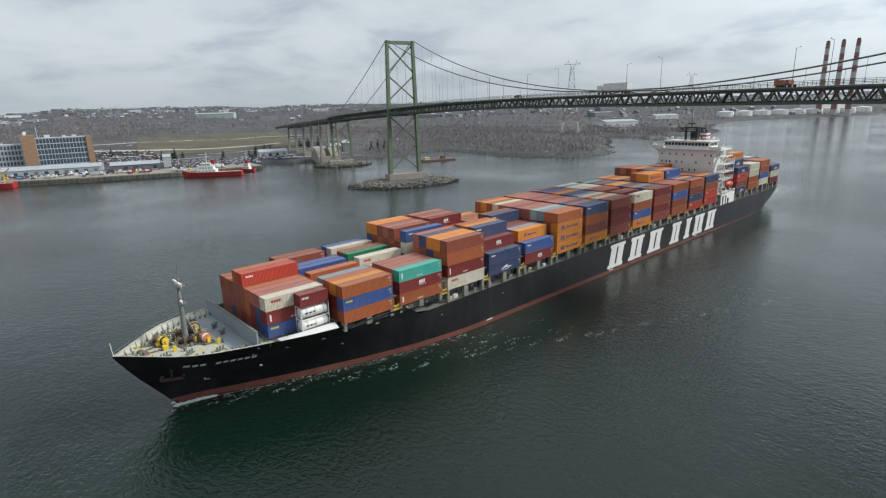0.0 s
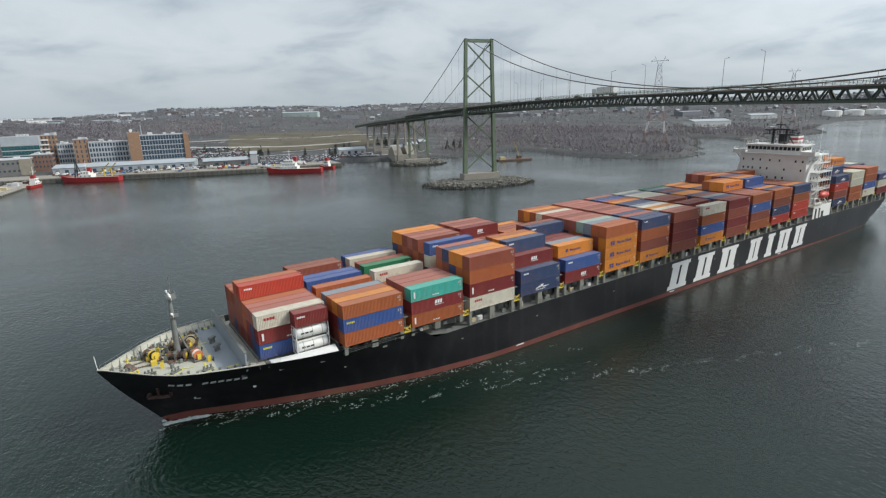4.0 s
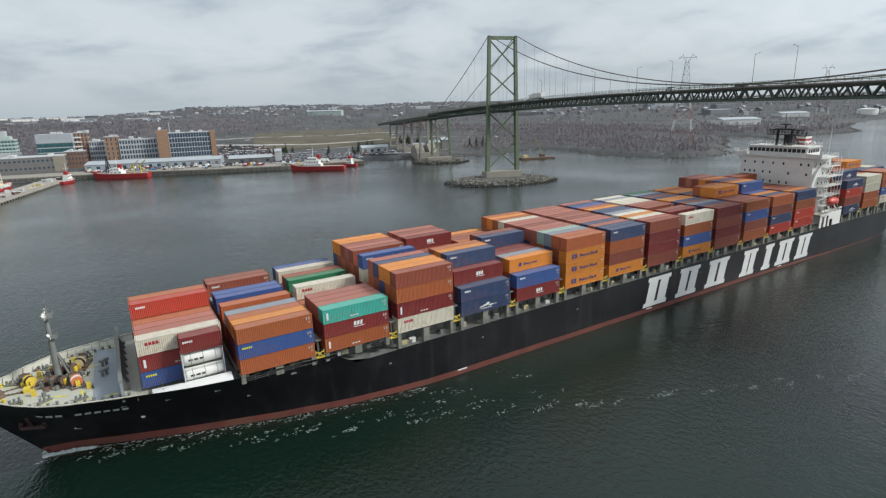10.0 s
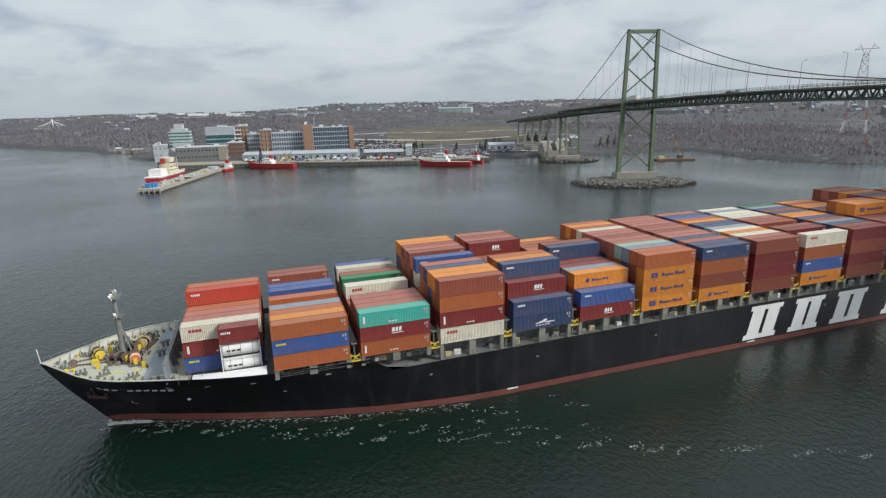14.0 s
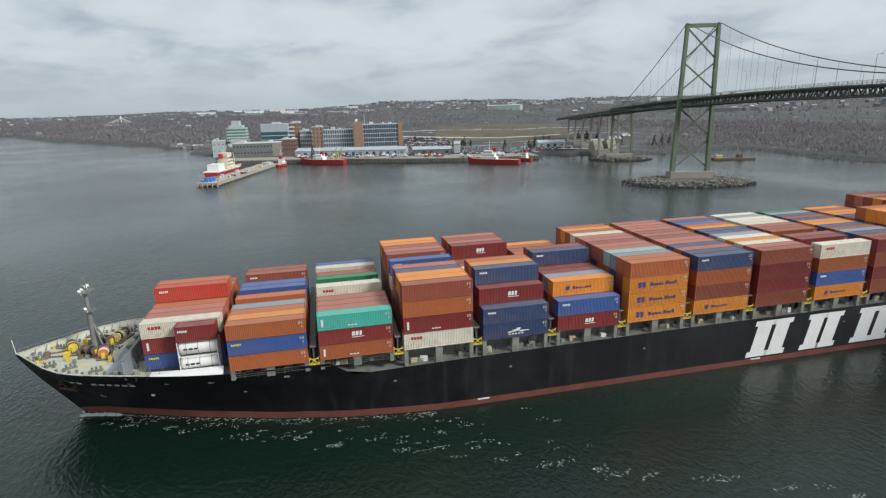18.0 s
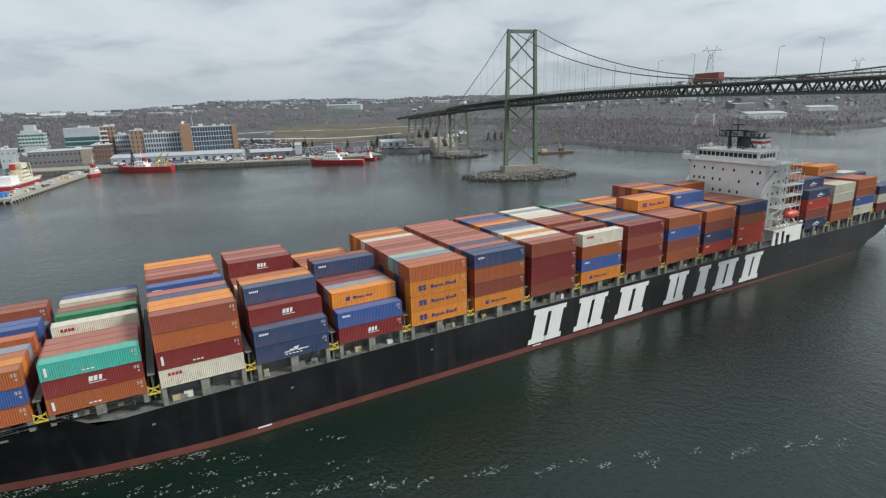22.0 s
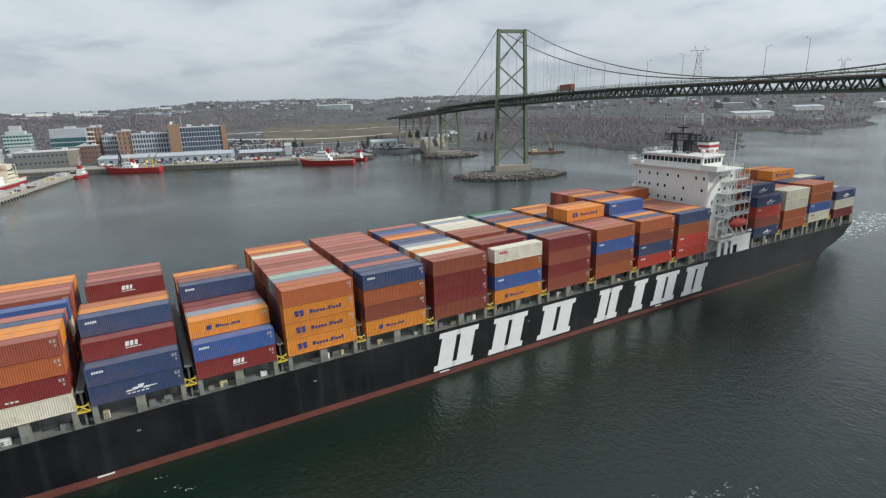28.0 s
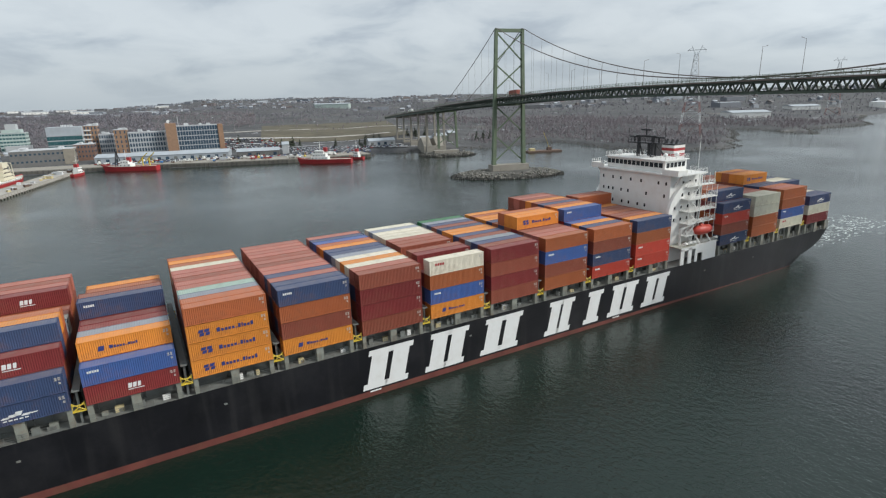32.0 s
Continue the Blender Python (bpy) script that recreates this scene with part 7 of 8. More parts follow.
def make_quay_stores():
    rr = random.Random(44)
    pts = [(-35, 458), (26, 439), (72, 416), (134, 392), (206, 384)]
    for k in range(46):
        (xa, ya), (xb, yb) = rr.choice(list(zip(pts, pts[1:])))
        f, back = rr.random(), rr.uniform(5, 26)
        L = math.hypot(xb - xa, yb - ya)
        x, y = xa + (xb - xa) * f - (yb - ya) / L * back, ya + (yb - ya) * f + (xb - xa) / L * back
        m = pose(x, y, 3.42, 0, 0, math.degrees(math.atan2(yb - ya, xb - xa)) + rr.choice((0, 90)) + rr.uniform(-8, 8))
        q = rr.random()
        if q < 0.4:
            t = thing("store_box", "painted steel store box standing on the quay", "store box", "quay stores", m)
            w, h = rr.choice(((6.0, 2.5), (3.0, 2.2), (2.4, 1.6))), 0
            part("body", Build().box(-w[0] / 2, -1.1, 0.1, w[0] / 2, 1.1, w[1]), M[rr.choice(("panel", "white", "blue_sheet", "rust", "steel_pale"))], t)
            part("roof_rim", Build().box(-w[0] / 2 - 0.06, -1.16, w[1], w[0] / 2 + 0.06, 1.16, w[1] + 0.1), M["steel_pale"], t)
        elif q < 0.75:
            t = thing("workboat_on_cradle", "small pale boat laid up on a cradle ashore", "boat", "boats ashore", m)
            st = [(0, 0.9), (0.4, 1.0), (0.75, 0.75), (1.0, 0.05)]
            L2, W2 = rr.uniform(5, 9), rr.uniform(1.9, 2.8)
            vs = [(f2 * L2, sd * W2 / 2 * wd * kk, zz) for f2, wd in st for sd, zz, kk in ((-1, 2.0, 1), (-1, 0.8, 0.45), (1, 0.8, 0.45), (1, 2.0, 1))]
            part("hull", Build().add(vs, [(i * 4 + j, i * 4 + 4 + j, i * 4 + 5 + j, i * 4 + 1 + j) for i in range(3) for j in range(3)] + [(0, 1, 2, 3)]), M[rr.choice(("white", "white", "red", "blue_sheet"))], t)
            part("deck", Build().add([(f2 * L2, sd * W2 / 2 * wd * 0.97, 1.9) for f2, wd in st for sd in (-1, 1)], [(2 * i, 2 * i + 2, 2 * i + 3, 2 * i + 1) for i in range(3)]), M["deck"], t)
            part("cuddy", Build().box(L2 * 0.35, -W2 * 0.3, 1.9, L2 * 0.62, W2 * 0.3, 3.2), M["white"], t)
            for k in (0.2, 0.6):
                part("cradle", Build().box(L2 * k, -1.0, 0, L2 * (k + 0.06), 1.0, 0.95), M["rust"], t)
        else:
            t = thing("mooring_buoy", "weathered orange-yellow mooring buoy stored on the quay", "buoy", "stored buoys", m)
            part("float", Build().lathe([(0, 0.4), (0.2, 1.1), (0.9, 1.2), (1.4, 0.9), (1.5, 0.3)], (0, 0, 0), (0, 0, 2), 12), M[rr.choice(("yellow", "red", "yellow"))], t, smooth=True)
            part("cage", Build().rod((0.5, 0, 1.4), (0.1, 0, 4.2), 0.08, 5).rod((-0.5, 0, 1.4), (-0.1, 0, 4.2), 0.08, 5), M["yellow"], t)


make_quay()
make_quay_stores()
make_buildings()
make_vessels()
TRAFFIC = make_cars()
TRAFFIC.append((lorry("articulated lorry with a brown container crossing the bridge", (0.25, 0.06, 0.04), 12.2), -547.0, 16.7, -4.5))
TRAFFIC.append((lorry("white box lorry crossing the bridge", (0.7, 0.7, 0.68), 12.0), -206.0, 15.0, -4.5))
# a small van, made from the lorry's parts
TRAFFIC.append((lorry("short orange-red maintenance lorry on the bridge", (0.36, 0.09, 0.045), 0.9, 2.3, "paint"), -271.5, 0.0, 5.5))


def bridge_pose(s, lane, forward):
    e = 1.0
    z = deck_low(s) + depth(s) + 0.52
    dz = deck_low(s + e) + depth(s + e) - deck_low(s - e) - depth(s - e)
    p = on_bridge(s, lane, z)
    yaw = math.degrees(math.atan2(ALONG.y, ALONG.x)) + (0 if forward else 180)
    pitch = -math.degrees(math.atan2(dz, 2 * e)) * (1 if forward else -1)
    return pose(p.x, p.y, p.z, 0, pitch, yaw)


def make_car_parks():
    """Rows of parked cars behind the quay, too many and too far off to count."""
    rr = random.Random(77)
    bodies, cabins = Build(), Build()
    prof = [(-2.2, 0.3), (2.2, 0.3), (2.25, 0.85), (1.2, 1.0), (-2.1, 1.05), (-2.25, 0.8)]

    def park(x, y, rz):
        m = pose(x, y, max(ground_z(x, y), 3.4) + 0.4, 0, 0, rz)
        bodies.add([m @ Vector((a, b, c)) for b in (-0.9, 0.9) for a, c in prof], [tuple(range(6)), tuple(range(11, 5, -1))] + [(i, 6 + i, 6 + (i + 1) % 6, (i + 1) % 6) for i in range(6)])
        cabins.add([m @ Vector(p) for p in ((-1.9, -0.8, 1.02), (1.1, -0.8, 1.02), (0.4, -0.68, 1.5), (-1.4, -0.68, 1.5), (-1.9, 0.8, 1.02), (1.1, 0.8, 1.02), (0.4, 0.68, 1.5), (-1.4, 0.68, 1.5))], [(0, 1, 2, 3), (7, 6, 5, 4), (1, 5, 6, 2), (0, 3, 7, 4), (3, 2, 6, 7)])

    lots = [((146, 432), (74, -20), (16, 66), 24, 13), ((105, 540), (70, -8), (4, 34), 22, 5), ((110, 596), (60, -6), (2, 24), 18, 3), ((224, 440), (46, -14), (4, 18), 14, 4), ((-8, 470), (126, -40), (4, 9), 34, 2)]
    for (x0, y0), (ax, ay), (bx, by), n, rows in lots:
        ang = math.degrees(math.atan2(by, bx))
        for j in range(rows):
            for i in range(n):
                if rr.random() < 0.14:
                    continue
                u, v = i / n, j / max(1, rows - 1)
                park(x0 + ax * u + bx * v + rr.uniform(-0.2, 0.2), y0 + ay * u + by * v + rr.uniform(-0.3, 0.3), ang + rr.choice((0, 180)) + rr.uniform(-3, 3))
    for b, nm, mat in ((bodies, "parked_cars", "car_paints"), (cabins, "parked_car_cabins", "glass")):
        tagged(part(nm, b, M[mat], None), "rows of mostly white and grey parked cars", "cars", kind="stuff")


def make_pylons():
    def pylon(x, y, base, top, wb):
        z0 = ground_z(x, y) - 1
        p = thing("power_pylon", "tall red and white lattice power pylon on the wooded point", "pylon", "power pylons", pose(x, y, z0, 0, 0, 30))
        H = top - z0
        lev = [0, 0.14, 0.27, 0.39, 0.5, 0.6, 0.69, 0.77, 0.84, 0.9]
        wid = lambda f: wb / 2 * (1 - f) ** 1.15 + 1.3
        for k, (a, c) in enumerate(zip(lev, lev[1:])):
            mat = M["stripe_red" if k in (0, 2) else "steel_pale"]
            za, zc, wa, wc = a * H, c * H, wid(a), wid(c)
            b = Build()
            for i in range(4):
                q = [(-1, -1), (1, -1), (1, 1), (-1, 1)]
                (ax, ay), (bx, by) = q[i], q[(i + 1) % 4]
                b.beam((ax * wa, ay * wa, za), (ax * wc, ay * wc, zc), 0.36, 0.36)
                b.beam((ax * wa, ay * wa, za), (bx * wc, by * wc, zc), 0.2, 0.2)
                b.beam((bx * wa, by * wa, za), (ax * wc, ay * wc, zc), 0.2, 0.2)
                b.beam((ax * wc, ay * wc, zc), (bx * wc, by * wc, zc), 0.2, 0.2)
            part("lattice_section", b, mat, p)
        zt = 0.9 * H
        b = Build()
        for s in (-1, 1):
            b.beam((0, s * 1.3, zt), (0, s * 5.5, H), 0.4, 0.4)
            b.beam((0, s * 1.0, zt), (0, s * 1.0, zt + 3), 0.4, 0.4)
        b.beam((0, -9.5, zt + 5), (0, 9.5, zt + 5), 0.6, 0.6)
        b.beam((0, -9.5, zt + 5), (0, -4.2, zt + 8), 0.3, 0.3)
        b.beam((0, 9.5, zt + 5), (0, 4.2, zt + 8), 0.3, 0.3)
        part("crossarm", b, M["steel_pale"], p)
        for y in (-9, -3, 3, 9):
            part("insulator", Build().rod((0, y, zt + 5), (0, y, zt + 2.4), 0.16, 5), M["white"], p)

    pylon(563, 295, 4, 101, 21)
    pylon(1117, 400, 4, 104, 20)
    for k, (x, y) in enumerate(((1733, 330), (1727, 295), (1723, 263))):
        s = thing("power_station_chimney", "very tall red and white banded chimney", "chimney", "power station chimneys", pose(x, y, 2))
        n = 12
        for i in range(n):
            za, zc = 183 * i / n, 183 * (i + 1) / n
            ra, rc = 7.4 - 2.6 * i / n, 7.4 - 2.6 * (i + 1) / n
            part("chimney_band", Build().rod((0, 0, za), (0, 0, zc), ra, 14, rc), M["stripe_red" if i % 2 else "panel"], s, smooth=False)
        part("chimney_lip", Build().rod((0, 0, 183), (0, 0, 187), 4.2, 12, 3.0), M["black"], s)
    rr = random.Random(8)
    for k in range(9):
        x, y = 1480 + k * 52, 469 - k * 25.5
        t = thing("storage_tank", "big white cylindrical fuel tank on the far shore", "tank", "fuel tanks", pose(x, y, 4))
        part("tank_wall", Build().rod((0, 0, -3), (0, 0, 15), 20, 20), M["white"], t)
        part("tank_roof", Build().rod((0, 0, 15), (0, 0, 17.5), 20, 20, 2), M["steel_pale"], t)
    for lab, x, y, w, d, h in (("large pale warehouse on the far shore", 859, 428, 62, 40, 10), ("pale green industrial hall on the hill", 590, 1740, 115, 50, 12), ("power station block with pale cladding", 1790, 347, 90, 60, 40), ("white hall on the far shore", 1238, 531, 60, 36, 8)):
        t = thing("industrial_hall", lab, "building", "far halls", pose(x, y, ground_z(x, y), 0, 0, -30))
        part("wall", Build().box(0, 0, -8, w, d, h), M["mint" if "green" in lab else "white"], t)
        part("roof", Build().add([(-1, -1, h), (w + 1, -1, h), (w + 1, d / 2, h + 3), (-1, d / 2, h + 3), (-1, d + 1, h), (w + 1, d + 1, h)], [(0, 1, 2, 3), (3, 2, 5, 4), (0, 3, 4), (1, 5, 2)]), M["shed"], t)


make_pylons()


def make_fields():
    """Flat lots, lawns and lanes laid on the slope, cut to follow it."""
    def patch(name, label, corners, mat, lift):
        n = 14
        b = Build()
        (x0, y0), (x1, y1), (x2, y2), (x3, y3) = corners
        gx, gy = [], []
        for i in range(n + 1):
            for j in range(n + 1):
                u, v = i / n, j / n
                gx.append((x0 * (1 - u) + x1 * u) * (1 - v) + (x3 * (1 - u) + x2 * u) * v)
                gy.append((y0 * (1 - u) + y1 * u) * (1 - v) + (y3 * (1 - u) + y2 * u) * v)
        z = land_height(np.array(gx), np.array(gy)) + lift
        b.add(list(zip(gx, gy, z.tolist())), [(i * (n + 1) + j, (i + 1) * (n + 1) + j, (i + 1) * (n + 1) + j + 1, i * (n + 1) + j + 1) for i in range(n) for j in range(n)])
        ob = part(name, b, M[mat], None)
        tagged(ob, label, "ground", kind="structure")

    patch("lawn", "yellowed winter lawn on the slope", [(150, 590), (330, 540), (400, 760), (200, 800)], "grass", 0.5)
    patch("parking_lot", "grey asphalt parking lot", [(140, 412), (232, 402), (240, 480), (150, 500)], "asphalt", 0.35)
    for k, (x, y, w, a) in enumerate(((112, 512, 46, -6), (150, 503, 60, -14), (168, 520, 40, 4), (236, 470, 44, -12), (206, 560, 70, -8), (120, 585, 50, -6), (262, 430, 40, -16), (128, 622, 80, -8))):
        c, sn = math.cos(radians(a)), math.sin(radians(a))
        patch("snow_bank", "dirty white snow bank ploughed beside the cars", [(x, y), (x + w * c, y + w * sn), (x + w * c - 2.6 * sn, y + w * sn + 2.6 * c), (x - 2.6 * sn, y + 2.6 * c)], "snow", 0.9)
    patch("road", "pale lane across the slope", [(60, 640), (420, 560), (422, 567), (60, 648)], "gravel", 0.7)
    patch("road", "pale lane across the slope", [(120, 720), (460, 640), (462, 648), (120, 730)], "gravel", 0.7)


make_fields()


def make_woods():
    rng = np.random.default_rng(11)

    def spots(n, rmin, rmax, amin, amax):
        r = np.sqrt(rng.uniform(rmin ** 2, rmax ** 2, n))
        a = np.radians(rng.uniform(amin, amax, n))
        x, y = r * np.sin(a), r * np.cos(a) - 100
        d = shore_distance(x, y)
        ok = d > 7
        wharf = (x > -190) & (x < 340) & (y < 640)
        lawn = (x > 60) & (x < 430) & (y < 840) & (y > 480)
        clump = wavy(x, y, 75, 1.0) + 0.4 * rng.normal(size=n) > -0.55
        keep = ok & ~wharf & ~(lawn & (rng.uniform(size=n) > 0.06)) & clump
        return x[keep], y[keep]

    def twigs(x, y, per, hmin, hmax, name, label, spread=0.42, mat="twig_mix", thin=0.022):
        z = land_height(x, y) - 0.3
        n = len(x)
        h = rng.uniform(hmin, hmax, n)
        # each tree: a trunk sliver and a fan of thin twig slivers
        base = np.repeat(np.stack([x, y, z], 1), per, 0)
        hh = np.repeat(h, per)
        k = np.tile(np.arange(per), n)
        ang = rng.uniform(0, 2 * np.pi, n * per)
        lean = np.where(k == 0, 0.03, rng.uniform(0.15, 1.25, n * per))
        start = np.where(k == 0, 0.0, rng.uniform(0.15, 0.62, n * per))
        length = np.where(k == 0, 0.8, rng.uniform(0.22, 0.48, n * per))
        out = np.stack([np.cos(ang) * np.sin(lean) * spread * 2.4, np.sin(ang) * np.sin(lean) * spread * 2.4, np.cos(lean)], 1)
        p0 = base + np.stack([np.zeros(n * per), np.zeros(n * per), start * hh], 1)
        p1 = p0 + out * (length * hh)[:, None]
        w = np.where(k == 0, 0.018, thin) * hh
        side = np.stack([-np.sin(ang + 0.8), np.cos(ang + 0.8), np.zeros(n * per)], 1) * w[:, None]
        mid = (p0 + p1) / 2 + rng.normal(0, 0.05, (n * per, 3)) * hh[:, None]
        v = np.stack([p0, mid - side, p1, mid + side], 1).reshape(-1, 3)
        f = np.arange(n * per * 4).reshape(-1, 4)
        ob = part(name, mesh_of(name, v.tolist(), f.tolist()), M[mat], None)
        tagged(ob, label, "woods", kind="stuff")

    x, y = spots(15000, 300, 1000, 10, 75)
    twigs(x, y, 24, 4.5, 9.5, "woods", "bare grey-brown winter trees on the wooded point")
    x, y = spots(9000, 560, 1500, -45, 12)
    twigs(x, y, 16, 6, 11, "woods", "bare grey-brown winter trees behind the quay")
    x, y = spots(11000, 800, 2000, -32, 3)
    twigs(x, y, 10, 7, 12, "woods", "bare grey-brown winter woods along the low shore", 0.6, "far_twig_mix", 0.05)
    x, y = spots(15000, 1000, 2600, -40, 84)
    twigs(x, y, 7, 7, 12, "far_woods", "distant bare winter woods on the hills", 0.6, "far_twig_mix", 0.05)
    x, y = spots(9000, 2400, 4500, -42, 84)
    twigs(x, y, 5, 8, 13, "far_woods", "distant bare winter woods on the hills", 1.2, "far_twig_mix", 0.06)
    # evergreens near the quay
    rr = random.Random(4)
    for i in range(26):
        a, b = rr.choice(((215, 455), (170, 540), (110, 590), (330, 520), (370, 430), (255, 500)))
        xx, yy = a + rr.uniform(-16, 16), b + rr.uniform(-10, 10)
        t = thing("evergreen_tree", "dark green conifer near the shore", "tree", "shore conifers", pose(xx, yy, ground_z(xx, yy) - 0.2))
        h = rr.uniform(7, 13)
        part("trunk", Build().rod((0, 0, 0), (0, 0, h * 0.5), 0.25, 6, 0.12), M["rust"], t)
        cr = Build()
        for k in range(90):
            f = rr.uniform(0.08, 1)
            th = rr.uniform(0, 6.283)
            r0 = (1 - f) * h * 0.26 + 0.3
            p = Vector((math.cos(th) * r0 * 0.25, math.sin(th) * r0 * 0.25, f * h))
            q = Vector((math.cos(th) * r0, math.sin(th) * r0, f * h - r0 * 0.35))
            sd = Vector((-math.sin(th), math.cos(th), 0)) * (0.3 + 0.35 * r0)
            cr.add([p, q - sd, q + Vector((0, 0, -0.3)), q + sd], [(0, 1, 2, 3)])
        part("crown", cr, M["evergreen"], t)


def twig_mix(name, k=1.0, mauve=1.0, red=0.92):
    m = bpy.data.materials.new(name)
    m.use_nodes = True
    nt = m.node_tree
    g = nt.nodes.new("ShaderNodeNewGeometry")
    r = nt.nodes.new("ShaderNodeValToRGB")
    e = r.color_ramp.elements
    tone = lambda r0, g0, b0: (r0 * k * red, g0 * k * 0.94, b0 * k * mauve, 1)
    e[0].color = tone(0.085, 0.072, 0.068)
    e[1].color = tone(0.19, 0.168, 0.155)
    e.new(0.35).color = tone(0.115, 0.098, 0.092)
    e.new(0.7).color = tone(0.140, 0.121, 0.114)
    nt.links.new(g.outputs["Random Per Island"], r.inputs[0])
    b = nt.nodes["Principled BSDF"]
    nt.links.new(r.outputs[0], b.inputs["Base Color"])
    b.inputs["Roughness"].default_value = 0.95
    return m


# raised tones, bluer in the far mix: distance haze put into twig colour
M["twig_mix"] = twig_mix("mixed_bare_twigs", 1.9, 1.06)
M["far_twig_mix"] = twig_mix("haze_tinted_bare_twigs", 1.55, 1.12, 0.86)
make_woods()


def make_town():
    """Far houses as one sheet of small gabled boxes."""
    rng = np.random.default_rng(5)
    walls, roofs = Build(), Build()
    n = 0
    while n < 1500:
        r, a = math.sqrt(rng.uniform(1350 ** 2, 4300 ** 2)), math.radians(rng.uniform(-42, 80))
        x, y = r * math.sin(a), r * math.cos(a) - 100
        if r < 1700 and rng.uniform() < 0.6:
            continue
        if wavy(np.array([x]), np.array([y]), 330, 3.0)[0] + rng.normal() * 0.5 < 0.05:
            continue
        if a < 0 and rng.uniform() < 0.6:
            continue
        d = shore_distance(np.array([x]), np.array([y]))[0]
        if d < 25:
            continue
        z = ground_z(x, y)
        big = rng.uniform() < 0.07
        w, dd, h = (rng.uniform(30, 70), rng.uniform(20, 35), rng.uniform(7, 12)) if big else (rng.uniform(8, 14), rng.uniform(7, 11), rng.uniform(4, 6.5))
        m = pose(x, y, z, 0, 0, rng.uniform(-40, 10))
        walls.box(-w / 2, -dd / 2, -4, w / 2, dd / 2, h, m)
        rh = 1.0 if big else 3.2
        vs = [m @ Vector(p) for p in ((-w / 2 - 0.4, -dd / 2 - 0.4, h), (w / 2 + 0.4, -dd / 2 - 0.4, h), (w / 2 + 0.4, 0, h + rh), (-w / 2 - 0.4, 0, h + rh), (-w / 2 - 0.4, dd / 2 + 0.4, h), (w / 2 + 0.4, dd / 2 + 0.4, h))]
        roofs.add(vs, [(0, 1, 2, 3), (3, 2, 5, 4), (0, 3, 4), (1, 5, 2)])
        n += 1
    for b, nm, mat, lab in ((walls, "town_walls", "town_wall", "pale walls of distant houses"), (roofs, "town_roofs", "town_roof", "grey and pale roofs of distant houses")):
        ob = part(nm, b, M[mat], None)
        tagged(ob, lab, "houses", kind="stuff")


def island_mix(name, cols):
    m = bpy.data.materials.new(name)
    m.use_nodes = True
    nt = m.node_tree
    g = nt.nodes.new("ShaderNodeNewGeometry")
    r = nt.nodes.new("ShaderNodeValToRGB")
    r.color_ramp.interpolation = "CONSTANT"
    e = r.color_ramp.elements
    e[0].color = (*cols[0], 1)
    e[1].position, e[1].color = 1 - 1 / len(cols), (*cols[-1], 1)
    for i, c in enumerate(cols[1:-1]):
        e.new((i + 1) / len(cols)).color = (*c, 1)
    nt.links.new(g.outputs["Random Per Island"], r.inputs[0])
    nt.links.new(r.outputs[0], nt.nodes["Principled BSDF"].inputs["Base Color"])
    nt.nodes["Principled BSDF"].inputs["Roughness"].default_value = 0.8
    return m


# town greys dulled and blued: distance haze put into wall and roof colours
M["town_wall"] = island_mix("hazed_wall_paint", [(0.21, 0.225, 0.25), (0.17, 0.18, 0.20), (0.15, 0.125, 0.12), (0.20, 0.20, 0.20), (0.16, 0.18, 0.21), (0.36, 0.38, 0.41)])
M["town_roof"] = island_mix("hazed_roof_shingle", [(0.12, 0.123, 0.135), (0.17, 0.175, 0.19), (0.13, 0.12, 0.118), (0.36, 0.38, 0.41), (0.22, 0.235, 0.26)])
make_town()


def make_skyline_halls():
    rr = random.Random(17)
    for k in range(11):
        a, r = math.radians(rr.uniform(-11, -2) if k < 6 else rr.uniform(2, 30)), rr.uniform(2300, 3000)
        x, y = r * math.sin(a), r * math.cos(a) - 100
        w, d, h = rr.uniform(35, 90), 40, rr.uniform(4, 6)
        t = thing("distant_warehouse", "long low white warehouse on the skyline", "warehouse", "skyline warehouses", pose(x, y, ground_z(x, y) + 3, 0, 0, math.degrees(-a)))
        part("wall", Build().box(0, 0, -9, w, d, h), M["white"], t)
        part("roof", Build().add([(-1, -1, h), (w + 1, -1, h), (w + 1, d / 2, h + 2), (-1, d / 2, h + 2), (-1, d + 1, h), (w + 1, d + 1, h)], [(0, 1, 2, 3), (3, 2, 5, 4), (0, 3, 4), (1, 5, 2)]), M["shed"], t)


M["car_paints"] = island_mix("mixed_car_paints", [(0.62, 0.63, 0.64), (0.05, 0.05, 0.055), (0.45, 0.46, 0.48), (0.70, 0.70, 0.70), (0.10, 0.11, 0.13), (0.28, 0.03, 0.03), (0.55, 0.56, 0.58), (0.06, 0.09, 0.20)])
make_car_parks()
make_skyline_halls()


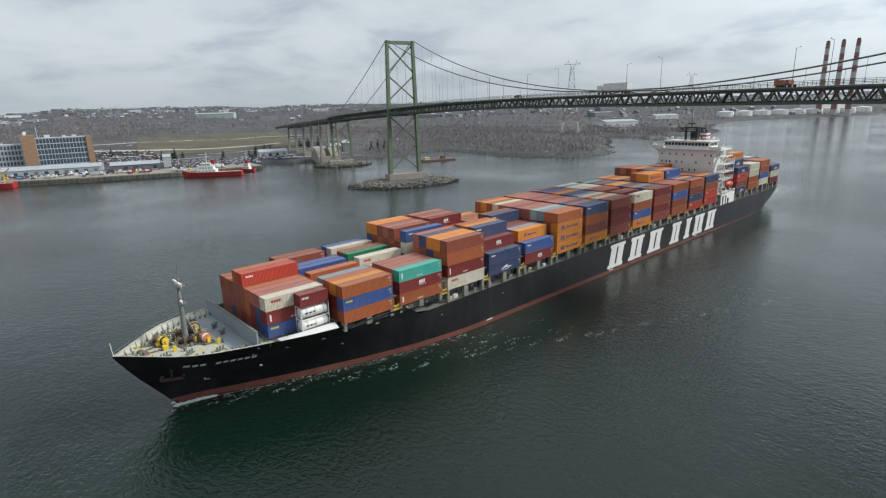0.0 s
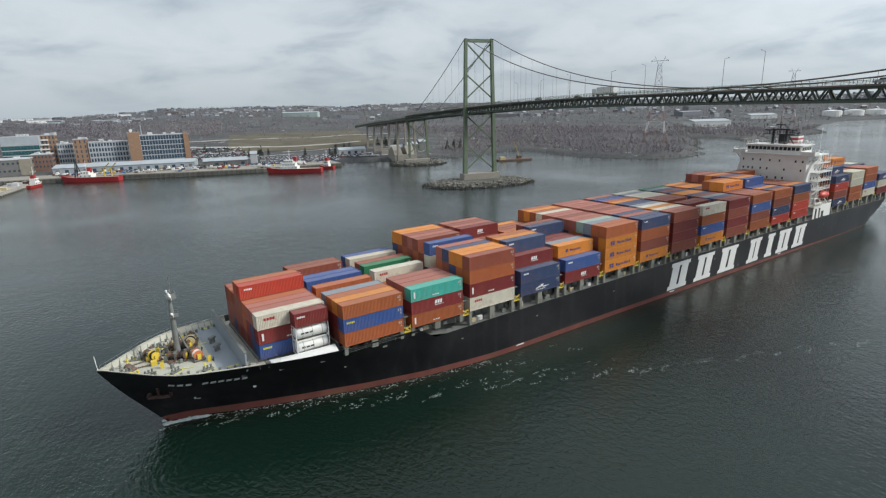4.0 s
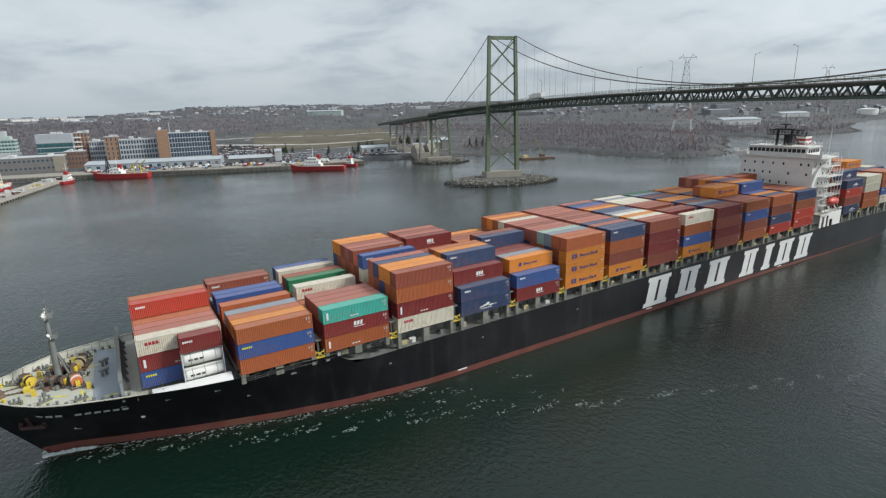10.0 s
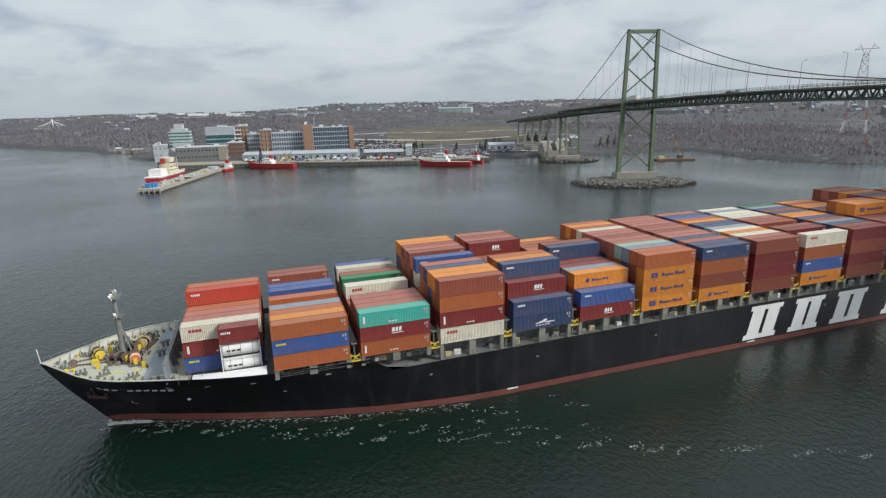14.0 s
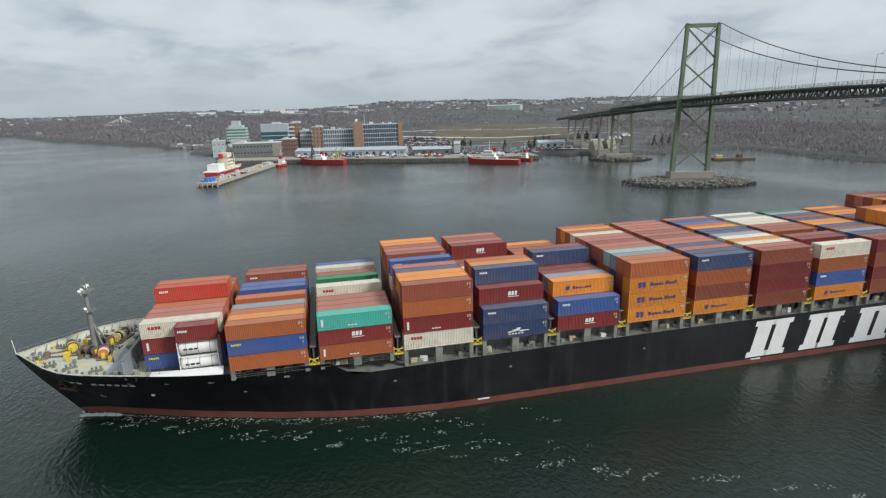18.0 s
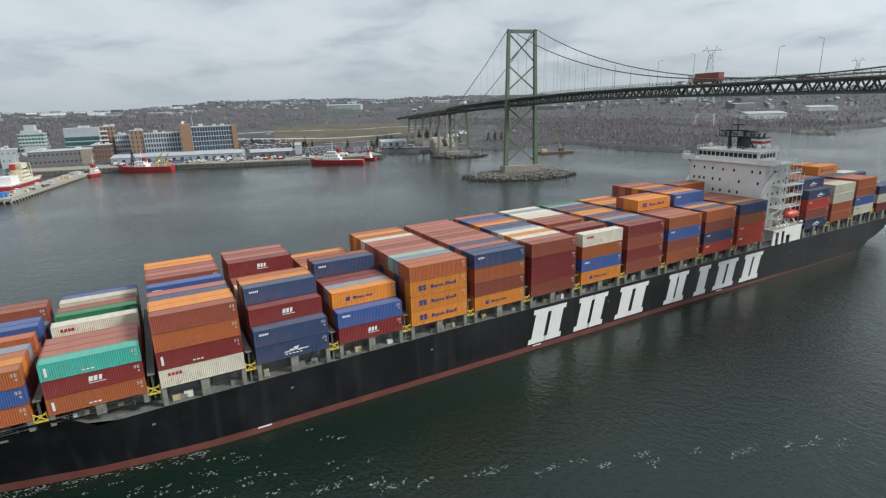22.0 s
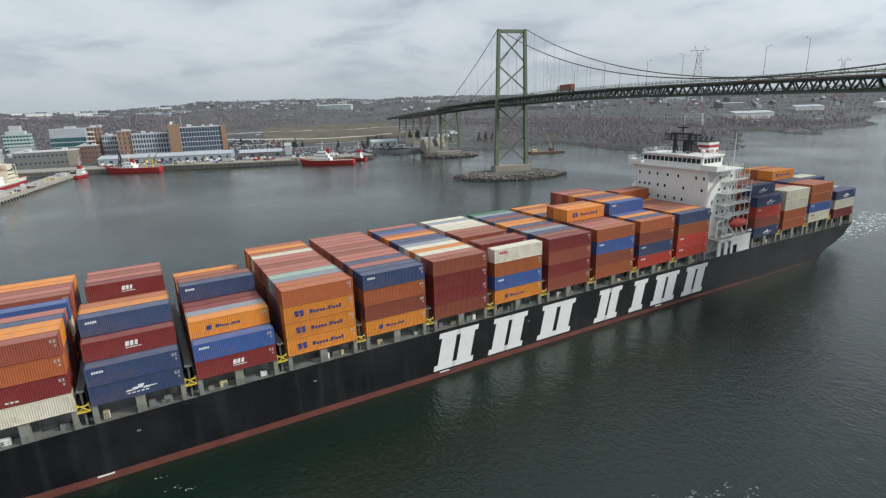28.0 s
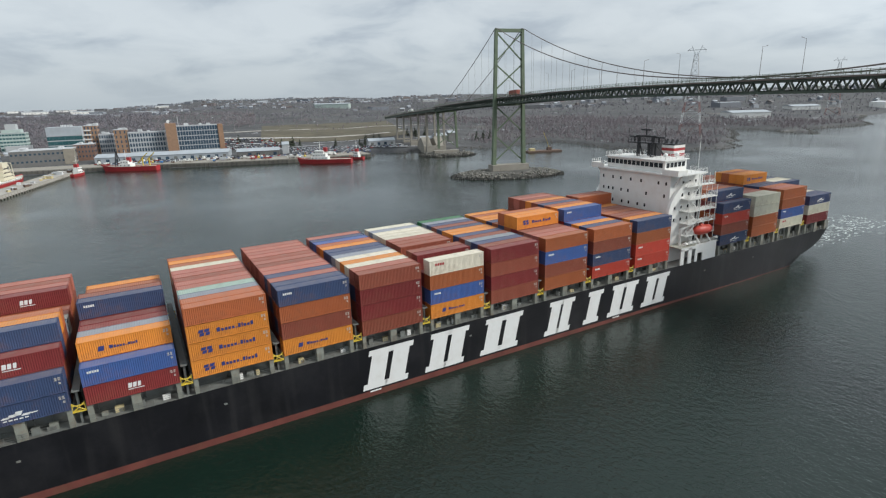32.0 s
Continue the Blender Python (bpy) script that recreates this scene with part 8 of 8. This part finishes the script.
def make_shore_rocks():
    rng = random.Random(6)
    b = Build()
    for (x0, y0), (x1, y1) in zip(SHORE, SHORE[1:]):
        if not 200 < x0 < 1100:
            continue
        L = math.hypot(x1 - x0, y1 - y0)
        for i in range(int(L / 1.1)):
            f = rng.random()
            x, y = x0 + (x1 - x0) * f + rng.uniform(-4, 6), y0 + (y1 - y0) * f + rng.uniform(-4, 6)
            s = rng.uniform(0.5, 1.7)
            z = max(0.0, ground_z(x, y))
            pts = [(x + s * math.cos(t) * rng.uniform(0.7, 1.2), y + s * math.sin(t) * rng.uniform(0.7, 1.2), z - 0.5) for t in (0, 1.26, 2.5, 3.8, 5.0)]
            b.add(pts + [(x + rng.uniform(-0.3, 0.3), y, z + s * 0.8)], [(k, (k + 1) % 5, 5) for k in range(5)])
    ob = part("shore_rocks", b, M["rock"], None)
    tagged(ob, "grey rocks along the shoreline", "rocks", kind="stuff")


make_shore_rocks()


# ---- foam that the ship drives along ----
def foam_patch(b, x, y, L, W, rz, rng, h=0.25):
    n = 9
    c, s = math.cos(rz), math.sin(rz)
    ring = []
    for i in range(n):
        t = 2 * math.pi * i / n
        q = rng.uniform(0.55, 1.15)
        px, py = L * q * math.cos(t), W * q * math.sin(t)
        ring.append((x + c * px - s * py, y + s * px + c * py, 0.02))
    b.add(ring + [(x + rng.uniform(-0.3, 0.3) * W, y + rng.uniform(-0.3, 0.3) * W, h)], [(i, (i + 1) % n, n) for i in range(n)])


def make_foam():
    rng = random.Random(21)

    def lace(b, x, y, L, n, side, spread):
        """Ragged lace of foam: thin slivers strewn along a line that runs with the hull."""
        for i in range(n):
            u = rng.uniform(-0.5, 0.5) * L
            foam_patch(b, x + u, (y + rng.gauss(0, spread)) * side, rng.uniform(0.06, 0.26), rng.uniform(0.02, 0.055), side * rng.gauss(-0.12, 0.5), rng, rng.uniform(0.01, 0.05))

    for side in (1, -1):
        b = Build()
        for k in range(34):  # crests of the bow wave's arm
            x = 18 + 150 * (k / 34) + rng.uniform(-3, 3)
            y = -(0.435 * x - 4.3) + rng.uniform(-1.0, 1.0)
            lace(b, x, y, rng.uniform(1.5, 5.5), rng.randint(5, 24), side, 0.34)
        for k in range(620):  # lace sliding along the hull
            x = 15 + 62 * rng.random() ** 2.2
            off = abs(rng.gauss(0, 0.35 + 0.008 * (x - 15)))
            foam_patch(b, x, -(half(x, 0.0) + 0.25 + off) * side, rng.uniform(0.08, 0.34), rng.uniform(0.015, 0.04), rng.uniform(-0.4, 0.15) * side, rng, rng.uniform(0.01, 0.05))
        for k in range(60):  # thin broken lace between hull and crests
            x = 20 + 80 * rng.random()
            y0, y1 = half(x, 0) + 1.0, max(half(x, 0) + 1.5, 0.435 * x - 5.5)
            lace(b, x, -rng.uniform(y0, y1), rng.uniform(0.8, 3.0), rng.randint(3, 9), side, 0.25)
        for k in range(160):  # the curl at the stem
            x = 15.2 + rng.random() ** 1.6 * 7
            foam_patch(b, x, -(half(x, 0) + 0.3 + rng.random() * 0.8) * side, rng.uniform(0.2, 0.75), rng.uniform(0.07, 0.22), -0.4 * side, rng, rng.uniform(0.08, 0.35))
        ob = part("bow_wave", b, M["foam"], None)
        ob.matrix_basis = Matrix.Translation((0, 0, -FLOAT))
        tagged(ob, "white broken foam of the bow wave", "foam", kind="stuff")
        MOVERS.append(ob)
    b = Build()
    for k in range(260):  # streaks of churned foam that spread astern
        f = rng.random() ** 1.4
        x, y = 305 + 110 * f, rng.gauss(2, 3.5 + 6 * f)
        lace(b, x, y, rng.uniform(2, 8), rng.randint(5, 14), 1, 0.5)
    for k in range(520):  # thicker foam thrown up by the screw
        f = rng.random() ** 1.7
        foam_patch(b, 300 + 75 * f, rng.gauss(0, 3.0 + 4 * f), rng.uniform(0.4, 1.9), rng.uniform(0.10, 0.36), rng.gauss(0, 0.35), rng, rng.uniform(0.02, 0.10))
    ob = part("stern_wake", b, M["foam"], None)
    ob.matrix_basis = Matrix.Translation((0, 0, -FLOAT))
    tagged(ob, "pale churned foam of the stern wake", "foam", kind="stuff")
    MOVERS.append(ob)


make_foam()


# ---- the shore's plan is drawn a little small: lay it out at its true measure round the place under the camera ----
SURVEY = Matrix.Translation((-0.3, -100, 0)) @ Matrix.Scale(1.0242, 4) @ Matrix.Translation((0.3, 100, 0))


def lay_out():
    afloat = set(MOVERS) | {row[0] for row in TRAFFIC} | {cam, sun}
    for ob in list(scene.collection.objects):
        if ob.parent is None and ob not in afloat and ob.name != "water":
            ob.matrix_basis = SURVEY @ ob.matrix_basis


lay_out()


# ---- what moves ----
def ship_way(t):
    return 3.322 * t - 0.00137 * t * (t - 16)


def ship_course(t):
    """The ship sails ahead and swings slowly to starboard, about one degree in all."""
    gone = math.log1p(math.exp(t - 3.5)) - 11.5
    ex, ey = np.interp(t, (0, 4, 32), (-7.9, -4.1, 5.7)), np.interp(t, (0, 4, 32), (-103.3, -99.8, -100.9))
    return Matrix.Translation((ex - 0.35 * gone, ey, FLOAT)) @ pose(0, 0, 0, 0, 0, -0.0463 * gone) @ Matrix.Translation((-ex - ship_way(t), -ey, 0))


def motions():
    courses = [(t, ship_course(t)) for t in range(0, 33, 2)]
    for ob in MOVERS:
        m = ob.matrix_basis.copy()
        walk(ob, [(t, c @ m) for t, c in courses])
    for ob, s0, v, lane in TRAFFIC:
        rows = [(t, bridge_pose(s0 + v * t, lane, v >= 0)) for t in range(0, 33, 2)]
        walk(ob, [(t, Matrix.Translation(SURVEY @ m.translation - m.translation) @ m) for t, m in rows])


motions()
